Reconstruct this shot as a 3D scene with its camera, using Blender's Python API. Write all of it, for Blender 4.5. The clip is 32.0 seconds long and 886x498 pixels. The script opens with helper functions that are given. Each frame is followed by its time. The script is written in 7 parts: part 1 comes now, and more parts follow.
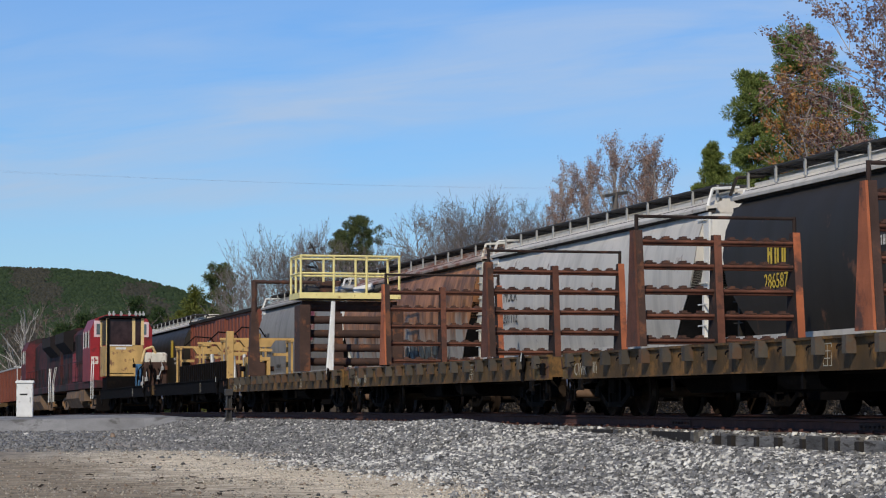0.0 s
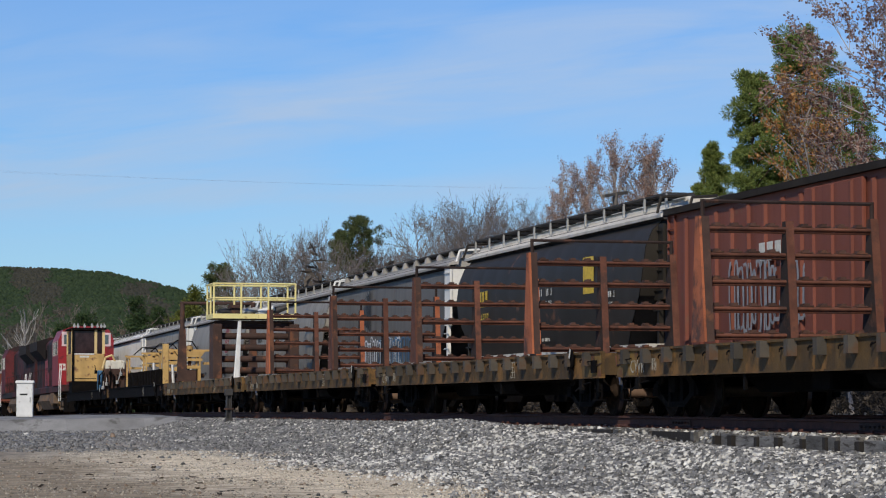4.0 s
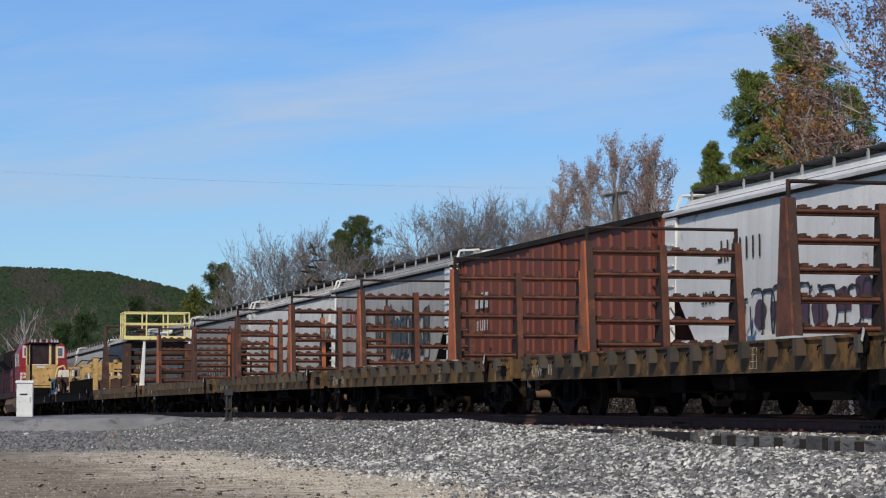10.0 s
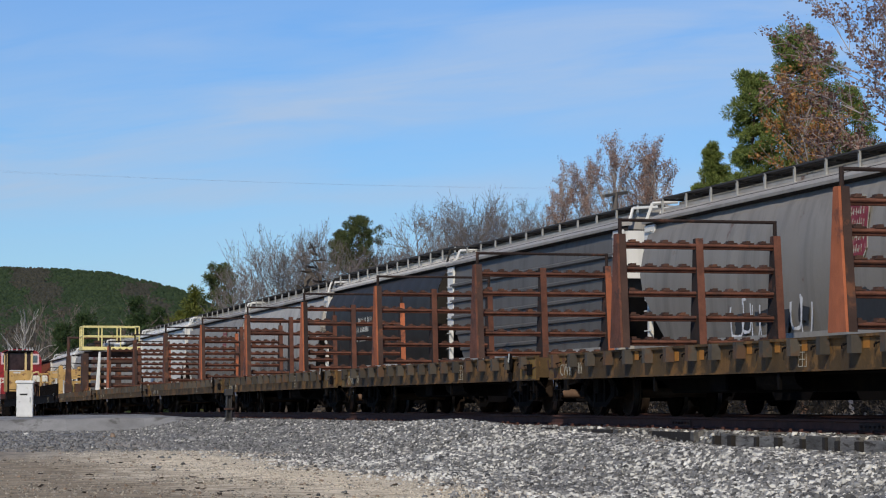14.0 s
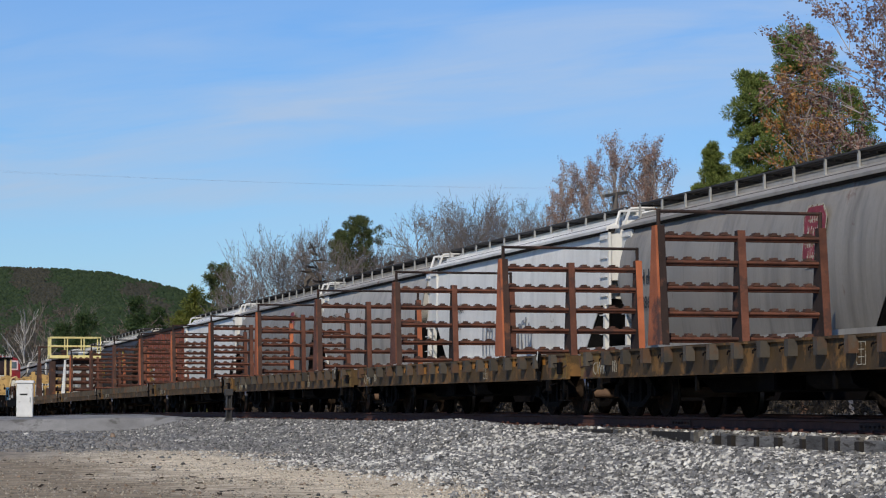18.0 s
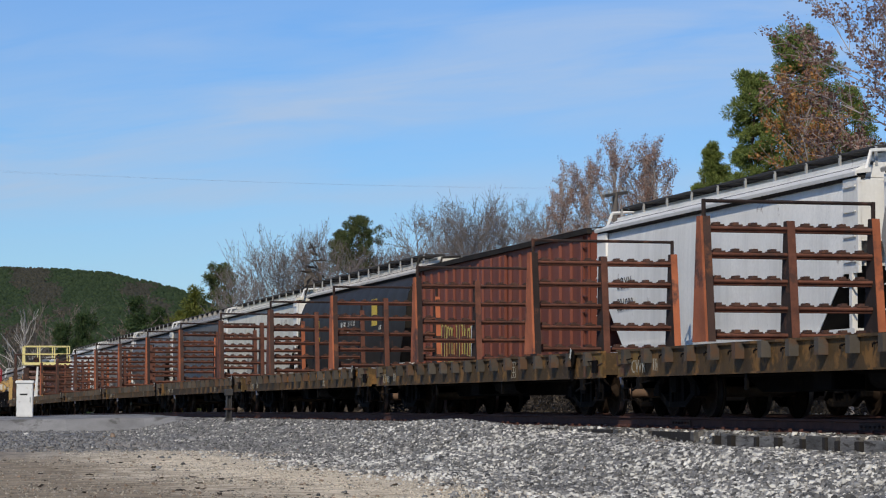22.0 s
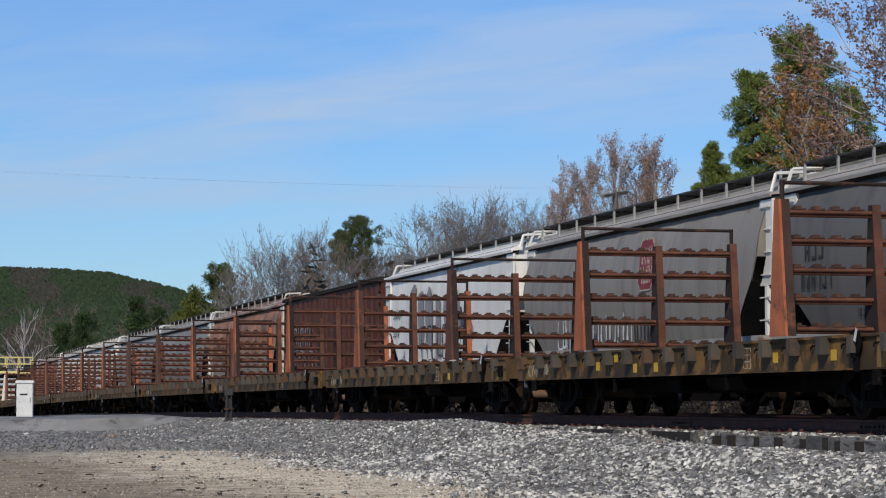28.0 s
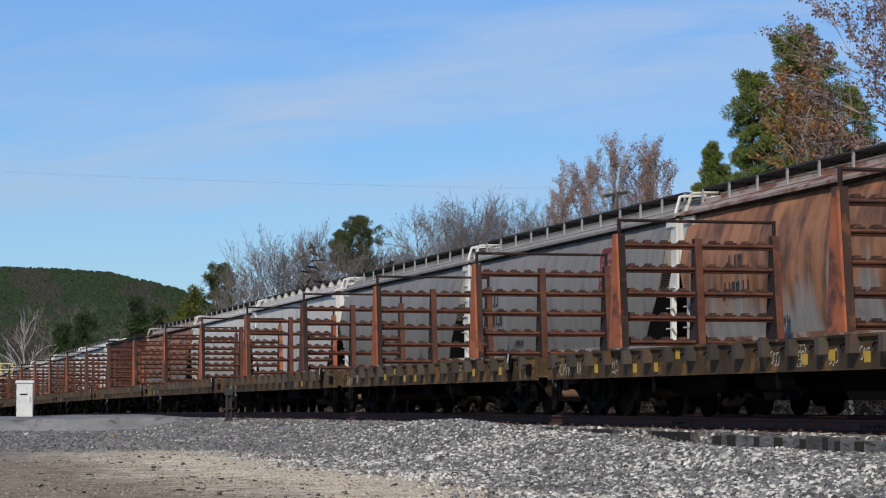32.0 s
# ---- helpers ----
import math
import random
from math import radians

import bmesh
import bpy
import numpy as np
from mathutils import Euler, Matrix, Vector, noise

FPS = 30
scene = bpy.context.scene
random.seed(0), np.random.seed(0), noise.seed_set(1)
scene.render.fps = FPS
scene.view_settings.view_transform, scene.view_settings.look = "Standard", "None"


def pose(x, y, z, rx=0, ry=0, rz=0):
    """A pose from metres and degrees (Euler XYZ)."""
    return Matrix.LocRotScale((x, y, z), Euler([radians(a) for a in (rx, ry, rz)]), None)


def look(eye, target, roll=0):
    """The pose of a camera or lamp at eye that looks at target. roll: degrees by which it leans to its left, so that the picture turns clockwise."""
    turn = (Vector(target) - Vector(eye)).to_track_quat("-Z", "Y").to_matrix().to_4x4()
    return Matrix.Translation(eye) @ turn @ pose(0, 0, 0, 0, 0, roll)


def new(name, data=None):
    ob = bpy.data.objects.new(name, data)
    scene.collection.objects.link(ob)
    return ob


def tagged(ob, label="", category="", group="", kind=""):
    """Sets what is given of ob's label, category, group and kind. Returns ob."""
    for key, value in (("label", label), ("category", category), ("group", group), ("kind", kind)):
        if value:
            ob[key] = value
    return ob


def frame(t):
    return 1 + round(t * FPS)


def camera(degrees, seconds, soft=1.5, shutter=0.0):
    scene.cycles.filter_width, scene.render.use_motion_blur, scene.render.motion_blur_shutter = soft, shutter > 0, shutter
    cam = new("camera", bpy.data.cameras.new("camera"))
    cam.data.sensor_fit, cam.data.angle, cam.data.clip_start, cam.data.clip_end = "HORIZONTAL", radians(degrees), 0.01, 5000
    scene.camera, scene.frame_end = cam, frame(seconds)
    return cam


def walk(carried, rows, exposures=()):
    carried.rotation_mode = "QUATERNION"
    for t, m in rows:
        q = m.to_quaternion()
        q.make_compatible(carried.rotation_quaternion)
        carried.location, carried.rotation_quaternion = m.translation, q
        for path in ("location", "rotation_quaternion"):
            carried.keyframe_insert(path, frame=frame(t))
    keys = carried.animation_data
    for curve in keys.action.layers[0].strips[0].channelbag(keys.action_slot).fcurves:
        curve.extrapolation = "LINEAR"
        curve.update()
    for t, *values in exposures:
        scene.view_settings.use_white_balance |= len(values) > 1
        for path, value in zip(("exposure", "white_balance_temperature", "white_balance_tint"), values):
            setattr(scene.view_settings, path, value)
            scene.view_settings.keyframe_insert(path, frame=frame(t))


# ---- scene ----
# camera on a tripod beside the line, looking along it
YAW, TILT = 0.24006, 0.0596
EYE = Vector((0, 0, 0.28))
cam = camera(20.31, 32.0, soft=1.15)
AIM = EYE + Vector((math.sin(YAW) * math.cos(TILT), math.cos(YAW) * math.cos(TILT), math.sin(TILT))) * 50
walk(cam, [(0.0, look(EYE, AIM)), (32.0, look(EYE, AIM))], exposures=[(0.0, -0.35), (32.0, -0.35)])

# sun behind the camera, a little to the left of the line
SUN_AZ, SUN_EL = radians(180 + 28), radians(36)   # azimuth from +Y, clockwise
SUN_DIR = Vector((math.sin(SUN_AZ) * math.cos(SUN_EL), math.cos(SUN_AZ) * math.cos(SUN_EL), math.sin(SUN_EL)))
sun = new("sun", bpy.data.lights.new("sun", "SUN"))
sun.data.energy, sun.data.angle, sun.data.color = 4.1, radians(0.5), (1.0, 0.905, 0.755)
sun.matrix_world = look(SUN_DIR * 100, (0, 0, 0))


def make_world():
    w = bpy.data.worlds.new("sky")
    scene.world = w
    w.use_nodes = True
    nt = w.node_tree
    nt.nodes.clear()
    N, L = nt.nodes.new, nt.links.new
    out, bg = N("ShaderNodeOutputWorld"), N("ShaderNodeBackground")
    sky = N("ShaderNodeTexSky")
    sky.sky_type, sky.sun_disc = "NISHITA", False
    sky.sun_elevation, sky.sun_rotation = SUN_EL, SUN_AZ
    sky.air_density, sky.dust_density, sky.ozone_density = 1.0, 0.0, 4.0
    tc = N("ShaderNodeTexCoord")
    # thin cirrus: long streaks in two slanting bands, broken up by noise
    mp = N("ShaderNodeMapping")
    mp.inputs["Rotation"].default_value = (0, 0, YAW)
    L(tc.outputs["Generated"], mp.inputs["Vector"])
    sp = N("ShaderNodeSeparateXYZ")
    L(mp.outputs["Vector"], sp.inputs["Vector"])

    def calc(op, a, b=0.0):
        x = N("ShaderNodeMath")
        x.operation = op
        for i, s in enumerate((a, b)):
            if isinstance(s, (int, float)):
                x.inputs[i].default_value = s
            else:
                L(s, x.inputs[i])
        return x.outputs["Value"]

    ahead = calc("MAXIMUM", calc("ABSOLUTE", sp.outputs["Y"]), 0.05)
    u, w_ = calc("DIVIDE", sp.outputs["X"], ahead), calc("DIVIDE", sp.outputs["Z"], ahead)
    cv = N("ShaderNodeCombineXYZ")
    L(calc("MULTIPLY", u, 9.0), cv.inputs["X"])
    L(calc("MULTIPLY", calc("SUBTRACT", w_, calc("MULTIPLY", u, 0.10)), 62.0), cv.inputs["Y"])
    n1 = N("ShaderNodeTexNoise")
    n1.inputs["Scale"].default_value, n1.inputs["Detail"].default_value, n1.inputs["Roughness"].default_value = 0.9, 7.0, 0.55
    n1.inputs["Distortion"].default_value = 0.5
    L(cv.outputs["Vector"], n1.inputs["Vector"])

    def band(centre, slope, width, amount):
        off = calc("DIVIDE", calc("SUBTRACT", w_, calc("ADD", calc("MULTIPLY", u, slope), centre)), width)
        return calc("MULTIPLY", calc("DIVIDE", 1.0, calc("ADD", 1.0, calc("POWER", calc("ABSOLUTE", off), 3.0))), amount)

    cover = calc("ADD", calc("ADD", band(0.124, 0.118, 0.017, 1.0), band(0.083, 0.01, 0.007, 0.75)), calc("ADD", band(0.150, 0.05, 0.006, 0.4), 0.12))
    rg = N("ShaderNodeMapRange")
    rg.inputs["From Min"].default_value, rg.inputs["From Max"].default_value = 0.30, 0.66
    L(n1.outputs["Fac"], rg.inputs["Value"])
    veil = calc("MULTIPLY", calc("MULTIPLY", cover, rg.outputs["Result"]), 0.55)
    mix = N("ShaderNodeMix")
    mix.data_type = "RGBA"
    mix.inputs["B"].default_value = (5.6, 6.7, 8.4, 1)
    bg.inputs["Strength"].default_value = 0.112
    L(veil, mix.inputs["Factor"])
    hue = N("ShaderNodeMix")
    hue.data_type, hue.blend_type = "RGBA", "MULTIPLY"
    hue.inputs["Factor"].default_value = 1.0
    hue.inputs["B"].default_value = (0.655, 0.885, 1.20, 1)
    L(sky.outputs["Color"], hue.inputs["A"])
    L(hue.outputs["Result"], mix.inputs["A"])
    low = N("ShaderNodeMapRange")
    low.inputs["From Min"].default_value, low.inputs["From Max"].default_value = 0.0, 0.16
    low.inputs["To Min"].default_value, low.inputs["To Max"].default_value = 0.86, 1.0
    L(w_, low.inputs["Value"])
    deep = N("ShaderNodeVectorMath")
    deep.operation = "SCALE"
    L(mix.outputs["Result"], deep.inputs[0])
    L(low.outputs["Result"], deep.inputs["Scale"])
    L(deep.outputs["Vector"], bg.inputs["Color"])
    L(bg.outputs["Background"], out.inputs["Surface"])


make_world()


# ---- mesh building ----
class Build:
    """Collects vertices and faces of one mesh."""

    def __init__(self):
        self.v, self.f = [], []

    def add(self, vs, fs):
        n = len(self.v)
        self.v += [tuple(p) for p in vs]
        self.f += [tuple(i + n for i in face) for face in fs]
        return self

    def box(self, x0, x1, y0, y1, z0, z1, m=None):
        vs = [(x, y, z) for z in (z0, z1) for y in (y0, y1) for x in (x0, x1)]
        if m is not None:
            vs = [m @ Vector(p) for p in vs]
        return self.add(vs, [(0, 2, 3, 1), (4, 5, 7, 6), (0, 1, 5, 4), (2, 6, 7, 3), (0, 4, 6, 2), (1, 3, 7, 5)])

    def rbox(self, x0, x1, y0, y1, z0, z1, r=0.01):
        """A box with chamfered upright edges and top edges."""
        pts = []
        for z, i in ((z0, 0), (z1 - r, 0), (z1, r)):
            a0, a1, b0, b1 = x0 + i, x1 - i, y0 + i, y1 - i
            pts += [(a0 + r, b0, z), (a1 - r, b0, z), (a1, b0 + r, z), (a1, b1 - r, z), (a1 - r, b1, z), (a0 + r, b1, z), (a0, b1 - r, z), (a0, b0 + r, z)]
        fs = [tuple(range(7, -1, -1)), tuple(range(16, 24))]
        for k in (0, 8):
            fs += [(k + i, k + (i + 1) % 8, k + 8 + (i + 1) % 8, k + 8 + i) for i in range(8)]
        return self.add(pts, fs)

    def tube(self, p, q, r, n=6, r2=None, caps=True):
        p, q = Vector(p), Vector(q)
        r2 = r if r2 is None else r2
        d = (q - p).normalized()
        a = d.cross(Vector((0, 0, 1)) if abs(d.z) < 0.9 else Vector((1, 0, 0))).normalized()
        b = d.cross(a)
        vs = []
        for c, rr in ((p, r), (q, r2)):
            vs += [c + (a * math.cos(2 * math.pi * i / n) + b * math.sin(2 * math.pi * i / n)) * rr for i in range(n)]
        fs = [(i, (i + 1) % n, n + (i + 1) % n, n + i) for i in range(n)]
        if caps:
            fs += [tuple(range(n - 1, -1, -1)), tuple(range(n, 2 * n))]
        return self.add(vs, fs)

    def lathe(self, prof, n, axis="x"):
        """Turns a profile of (along, radius) round an axis through the origin."""
        vs, fs = [], []
        for a, r in prof:
            for i in range(n):
                c, s = r * math.cos(2 * math.pi * i / n), r * math.sin(2 * math.pi * i / n)
                vs.append((a, c, s) if axis == "x" else (c, a, s) if axis == "y" else (c, s, a))
        for k in range(len(prof) - 1):
            fs += [(k * n + i, k * n + (i + 1) % n, (k + 1) * n + (i + 1) % n, (k + 1) * n + i) for i in range(n)]
        m = (len(prof) - 1) * n
        fs += [tuple(range(n - 1, -1, -1)), tuple(range(m, m + n))]
        return self.add(vs, fs)

    def slab_x(self, prof, x0, x1):
        """A polygon of (y, z), pulled from x0 to x1."""
        n = len(prof)
        vs = [(x0, y, z) for y, z in prof] + [(x1, y, z) for y, z in prof]
        return self.add(vs, [tuple(range(n - 1, -1, -1)), tuple(range(n, 2 * n))] + [(i, (i + 1) % n, n + (i + 1) % n, n + i) for i in range(n)])

    def slab_y(self, prof, y0, y1):
        """A polygon of (x, z), pulled from y0 to y1."""
        n = len(prof)
        vs = [(x, y0, z) for x, z in prof] + [(x, y1, z) for x, z in prof]
        return self.add(vs, [tuple(range(n)), tuple(range(2 * n - 1, n - 1, -1))] + [(i, n + i, n + (i + 1) % n, (i + 1) % n) for i in range(n)])

    def grid(self, rows):
        """A sheet through equal rows of points."""
        n = len(rows[0])
        return self.add([p for r in rows for p in r], [(i * n + j, i * n + j + 1, (i + 1) * n + j + 1, (i + 1) * n + j) for i in range(len(rows) - 1) for j in range(n - 1)])

    def mesh(self, name, mat, smooth=False):
        me = bpy.data.meshes.new(name)
        me.from_pydata(self.v, [], self.f)
        bm = bmesh.new()
        bm.from_mesh(me)
        if len(bm.faces) < 4000:
            bmesh.ops.recalc_face_normals(bm, faces=bm.faces)
        bm.to_mesh(me)
        bm.free()
        me.materials.append(mat)
        if smooth:
            me.polygons.foreach_set("use_smooth", [True] * len(me.polygons))
            me.set_sharp_from_angle(angle=radians(35))
        return me


def part(name, b, mat, parent=None, label="", at=None, smooth=False):
    """One mesh object from a Build (or a ready mesh) under a thing or a part."""
    me = b.mesh(name, mat, smooth) if isinstance(b, Build) else b
    ob = new(name, me)
    if parent is not None:
        ob.parent = parent
    if at is not None:
        ob.matrix_basis = at
    if label:
        ob["label"] = label
    return ob


# ---- materials ----
def material(name, color, rough=0.6, metal=0.0, noise_scale=3.0, vary=0.25, bump=0.0, spots=None, spot_amount=0.0, spot_scale=2.0,
             streak=0.0, streak_color=(0.03, 0.028, 0.025), per_object=0.0, island=0.0, spec=0.4, fine=40.0, stretch=(1, 1, 1)):
    """A weathered surface: base colour, grain at two scales, spots of another colour, streaks that run down."""
    m = bpy.data.materials.new(name)
    m.use_nodes = True
    nt = m.node_tree
    N, L = nt.nodes.new, nt.links.new
    bs = nt.nodes["Principled BSDF"]
    bs.inputs["Roughness"].default_value, bs.inputs["Metallic"].default_value = rough, metal
    bs.inputs["Specular IOR Level"].default_value = spec
    tc = N("ShaderNodeTexCoord")
    mp = N("ShaderNodeMapping")
    mp.inputs["Scale"].default_value = stretch
    L(tc.outputs["Object"], mp.inputs["Vector"])
    vec = mp.outputs["Vector"]
    if per_object:
        oi = N("ShaderNodeObjectInfo")
        va = N("ShaderNodeVectorMath")
        va.operation = "MULTIPLY_ADD"
        L(oi.outputs["Random"], va.inputs[0])
        va.inputs[1].default_value = (37.0, 53.0, 71.0)
        L(vec, va.inputs[2])
        vec = va.outputs["Vector"]

    def noise_tex(scale, detail=5.0, rough_=0.6, v=None):
        n = N("ShaderNodeTexNoise")
        n.inputs["Scale"].default_value, n.inputs["Detail"].default_value, n.inputs["Roughness"].default_value = scale, detail, rough_
        L(v or vec, n.inputs["Vector"])
        return n.outputs["Fac"]

    def ramp(src, a, b):
        r = N("ShaderNodeMapRange")
        r.inputs["From Min"].default_value, r.inputs["From Max"].default_value = a, b
        L(src, r.inputs["Value"])
        return r.outputs["Result"]

    def mixer(fac, a, b, kind="MIX"):
        x = N("ShaderNodeMix")
        x.data_type, x.blend_type = "RGBA", kind
        for sock, val in (("Factor", fac), ("A", a), ("B", b)):
            if isinstance(val, tuple):
                x.inputs[sock].default_value = (*val, 1)
            elif isinstance(val, (int, float)):
                x.inputs[sock].default_value = val
            else:
                L(val, x.inputs[sock])
        return x.outputs["Result"]

    lo = tuple(c * (1 - vary) for c in color)
    hi = tuple(min(1, c * (1 + vary)) for c in color)
    col = mixer(ramp(noise_tex(noise_scale), 0.3, 0.7), lo, hi)
    col = mixer(ramp(noise_tex(fine, 3), 0.35, 0.75), col, mixer(0.5, col, lo))
    if island:
        gi = N("ShaderNodeNewGeometry")
        col = mixer(ramp(gi.outputs["Random Per Island"], 0, 1), mixer(1.0, col, (1 - island,) * 3, "MULTIPLY"), mixer(1.0, col, (1 + island,) * 3, "MULTIPLY"))
    if per_object:
        col = mixer(ramp(oi.outputs["Random"], 0, 1), mixer(1.0, col, (1 - per_object,) * 3, "MULTIPLY"), col)
    if spots:
        col = mixer(ramp(noise_tex(spot_scale, 8, 0.65), 0.66 - spot_amount * 0.36, 0.74 - spot_amount * 0.36), col, spots)
    if streak:
        ms = N("ShaderNodeMapping")
        ms.inputs["Scale"].default_value = (2.2, 2.2, 0.12)
        L(vec, ms.inputs["Vector"])
        s = ramp(noise_tex(1.0, 6, 0.62, ms.outputs["Vector"]), 0.47, 0.74)
        mu = N("ShaderNodeMath")
        mu.operation = "MULTIPLY"
        L(s, mu.inputs[0])
        mu.inputs[1].default_value = streak
        col = mixer(mu.outputs["Value"], col, streak_color)
    L(col, bs.inputs["Base Color"])
    if bump:
        bp = N("ShaderNodeBump")
        bp.inputs["Strength"].default_value, bp.inputs["Distance"].default_value = bump, 0.02
        L(noise_tex(fine, 4), bp.inputs["Height"])
        L(bp.outputs["Normal"], bs.inputs["Normal"])
    return m


M = {}
M["rust"] = material("rusted_steel", (0.158, 0.060, 0.036), 0.85, 0.0, 2.6, 0.45, 0.4, (0.075, 0.036, 0.026), 0.34, 2.4, per_object=0.30)
M["rust_orange"] = material("orange_rust", (0.46, 0.140, 0.060), 0.85, 0.0, 1.6, 0.3, 0.4, (0.085, 0.042, 0.033), 0.36, 0.9, streak=0.35, streak_color=(0.10, 0.04, 0.025), per_object=0.25)
M["rust_dark"] = material("dark_rust", (0.070, 0.038, 0.028), 0.85, 0.0, 2.0, 0.35, 0.3, (0.15, 0.06, 0.03), 0.3, 2.2, per_object=0.3)
M["ochre"] = material("weathered_ochre_paint", (0.110, 0.064, 0.021), 0.8, 0.0, 1.1, 0.55, 0.4, (0.21, 0.106, 0.029), 0.40, 1.9, streak=0.75, streak_color=(0.035, 0.024, 0.016), per_object=0.40)
M["ochre_end"] = material("yellow_ochre_paint", (0.26, 0.155, 0.040), 0.8, 0.0, 1.2, 0.4, 0.3, (0.13, 0.055, 0.025), 0.45, 1.6, streak=0.5, per_object=0.35)
# dark brown of strips and portals; on web plates it stands for shade
M["web"] = material("dark_brown_and_shade", (0.036, 0.022, 0.018), 0.9, 0.0, 2.0, 0.4, 0.3, (0.09, 0.04, 0.025), 0.25, 3.0, per_object=0.35)
M["roller"] = material("dark_roller_rust", (0.095, 0.046, 0.032), 0.85, 0.0, 2.0, 0.35, 0.3, (0.13, 0.055, 0.03), 0.3, 2.2, per_object=0.45)
M["pocket"] = material("pocket_steel", (0.096, 0.082, 0.064), 0.8, 0.0, 1.4, 0.35, 0.2, (0.10, 0.055, 0.03), 0.4, 1.4, per_object=0.45)
# black and truck tones go below real steel to deepen shade under the cars
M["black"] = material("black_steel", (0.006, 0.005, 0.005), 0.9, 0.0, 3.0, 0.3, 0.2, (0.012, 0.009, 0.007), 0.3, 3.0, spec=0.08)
M["wheel"] = material("wheel_steel", (0.026, 0.018, 0.013), 0.9, 0.0, 6.0, 0.4, 0.2, (0.07, 0.04, 0.025), 0.25, 4.0, spec=0.03)
M["axle"] = material("rusty_axle", (0.16, 0.098, 0.064), 0.85, 0.0, 4.0, 0.3, 0.2)
M["tread"] = material("bright_wheel_tread", (0.42, 0.41, 0.40), 0.28, 1.0, 8.0, 0.2)
M["truck"] = material("shade_dark_greasy_iron", (0.006, 0.005, 0.0045), 0.9, 0.0, 3.0, 0.4, 0.3, (0.03, 0.022, 0.016), 0.18, 2.5, spec=0.08)
M["railhead"] = material("rolled_rail_steel", (0.060, 0.040, 0.034), 0.5, 0.1, 4.0, 0.3)
M["railweb"] = material("rail_rust", (0.085, 0.034, 0.025), 0.85, 0.0, 5.0, 0.35, 0.3)
M["tie"] = material("weathered_tie_wood", (0.21, 0.195, 0.175), 0.9, 0.0, 3.0, 0.4, 0.5, (0.03, 0.026, 0.022), 0.4, 4.0, per_object=0.5, stretch=(1, 6, 6))
M["yellow"] = material("yellow_safety_paint", (0.80, 0.69, 0.29), 0.55, 0.0, 3.0, 0.12, 0.1, (0.30, 0.17, 0.06), 0.18, 5.0)
M["white"] = material("white_paint", (0.72, 0.72, 0.69), 0.55, 0.0, 2.0, 0.12, 0.05, (0.3, 0.22, 0.15), 0.1, 3.0)
M["cream"] = material("cream_paint", (0.66, 0.63, 0.53), 0.6, 0.0, 2.0, 0.15, 0.05, (0.3, 0.2, 0.12), 0.2, 3.0, streak=0.2)
M["galv"] = material("galvanised_steel", (0.42, 0.42, 0.40), 0.55, 0.3, 5.0, 0.2)
M["grating"] = material("dark_grating", (0.055, 0.052, 0.050), 0.7, 0.3, 6.0, 0.3)
M["roof_black"] = material("black_roof_edge", (0.030, 0.025, 0.021), 0.85, 0.0, 2.0, 0.3, 0.1, spec=0.15)
M["sticker"] = material("yellow_reflector", (0.60, 0.38, 0.04), 0.5, 0.0, 6.0, 0.15)
M["sticker_orange"] = material("orange_patch_paint", (0.42, 0.175, 0.03), 0.6, 0.0, 6.0, 0.2)
M["letter"] = material("white_lettering", (0.62, 0.61, 0.55), 0.6, 0.0, 9.0, 0.25)
M["letter_worn"] = material("worn_lettering", (0.48, 0.45, 0.36), 0.7, 0.0, 9.0, 0.3, 0.0, (0.16, 0.10, 0.04), 0.45, 9.0)
M["crimson"] = material("crimson_emblem_paint", (0.235, 0.030, 0.040), 0.6, 0.0, 4.0, 0.3, 0.0, (0.33, 0.16, 0.15), 0.22, 5.0)
M["letter_black"] = material("black_lettering", (0.03, 0.03, 0.03), 0.6, 0.0, 9.0, 0.25)
M["letter_yellow"] = material("yellow_lettering", (0.66, 0.46, 0.05), 0.6, 0.0, 9.0, 0.25)
M["letter_red"] = material("red_lettering", (0.40, 0.05, 0.04), 0.6, 0.0, 9.0, 0.25)
M["glass"] = material("dark_window_glass", (0.035, 0.02, 0.02), 0.12, 0.0, 3.0, 0.5, spec=0.22)


def painted(name, color, streak=0.35, spots=0.12, spot_color=(0.16, 0.08, 0.05), vary=0.14, rough=0.55, spec=0.34):
    return material(name, color, rough, 0.0, 0.35, vary, 0.04, spot_color, spots, 1.3, streak=streak, streak_color=tuple(c * 0.30 for c in color), fine=14.0, per_object=0.1, spec=spec)


# ---- the line: two tracks side by side, bending gently and falling away ----
BEND, FALL = -4.69e-5, 3.53e-5
NEAR_X, FAR_X = 14.54, 18.55


def line(off, y):
    """Place and heading of a track at the distance y along it."""
    e = min(max(y, 0.0), 300.0)
    x = off + BEND * e * e + 2 * BEND * e * (max(y, 0.0) - e)
    z = -FALL * e * e - 2 * FALL * e * (max(y, 0.0) - e)
    return x, z, math.degrees(math.atan(2 * BEND * e)), math.degrees(math.atan(2 * FALL * e))


def on_line(off, y):
    x, z, turn, dip = line(off, y)
    return pose(x, y, z, -dip, 0, -turn)


def rail_run(t):
    """Metres gone by the rail train, which draws away."""
    ease = np.interp(t, [0, 1, 3, 5.5, 7, 8, 10, 12, 14, 17, 20, 22], [-0.30, -0.53, -0.92, -1.12, -1.15, -1.05, -0.86, -0.58, -0.38, -0.12, -0.04, 0.0])
    return 4.1558 * t + 0.00201 * t * t + float(ease)


def grain_run(t):
    """Metres gone by the grain train, which comes on."""
    return 17.2255 * t - 0.0222 * t * t


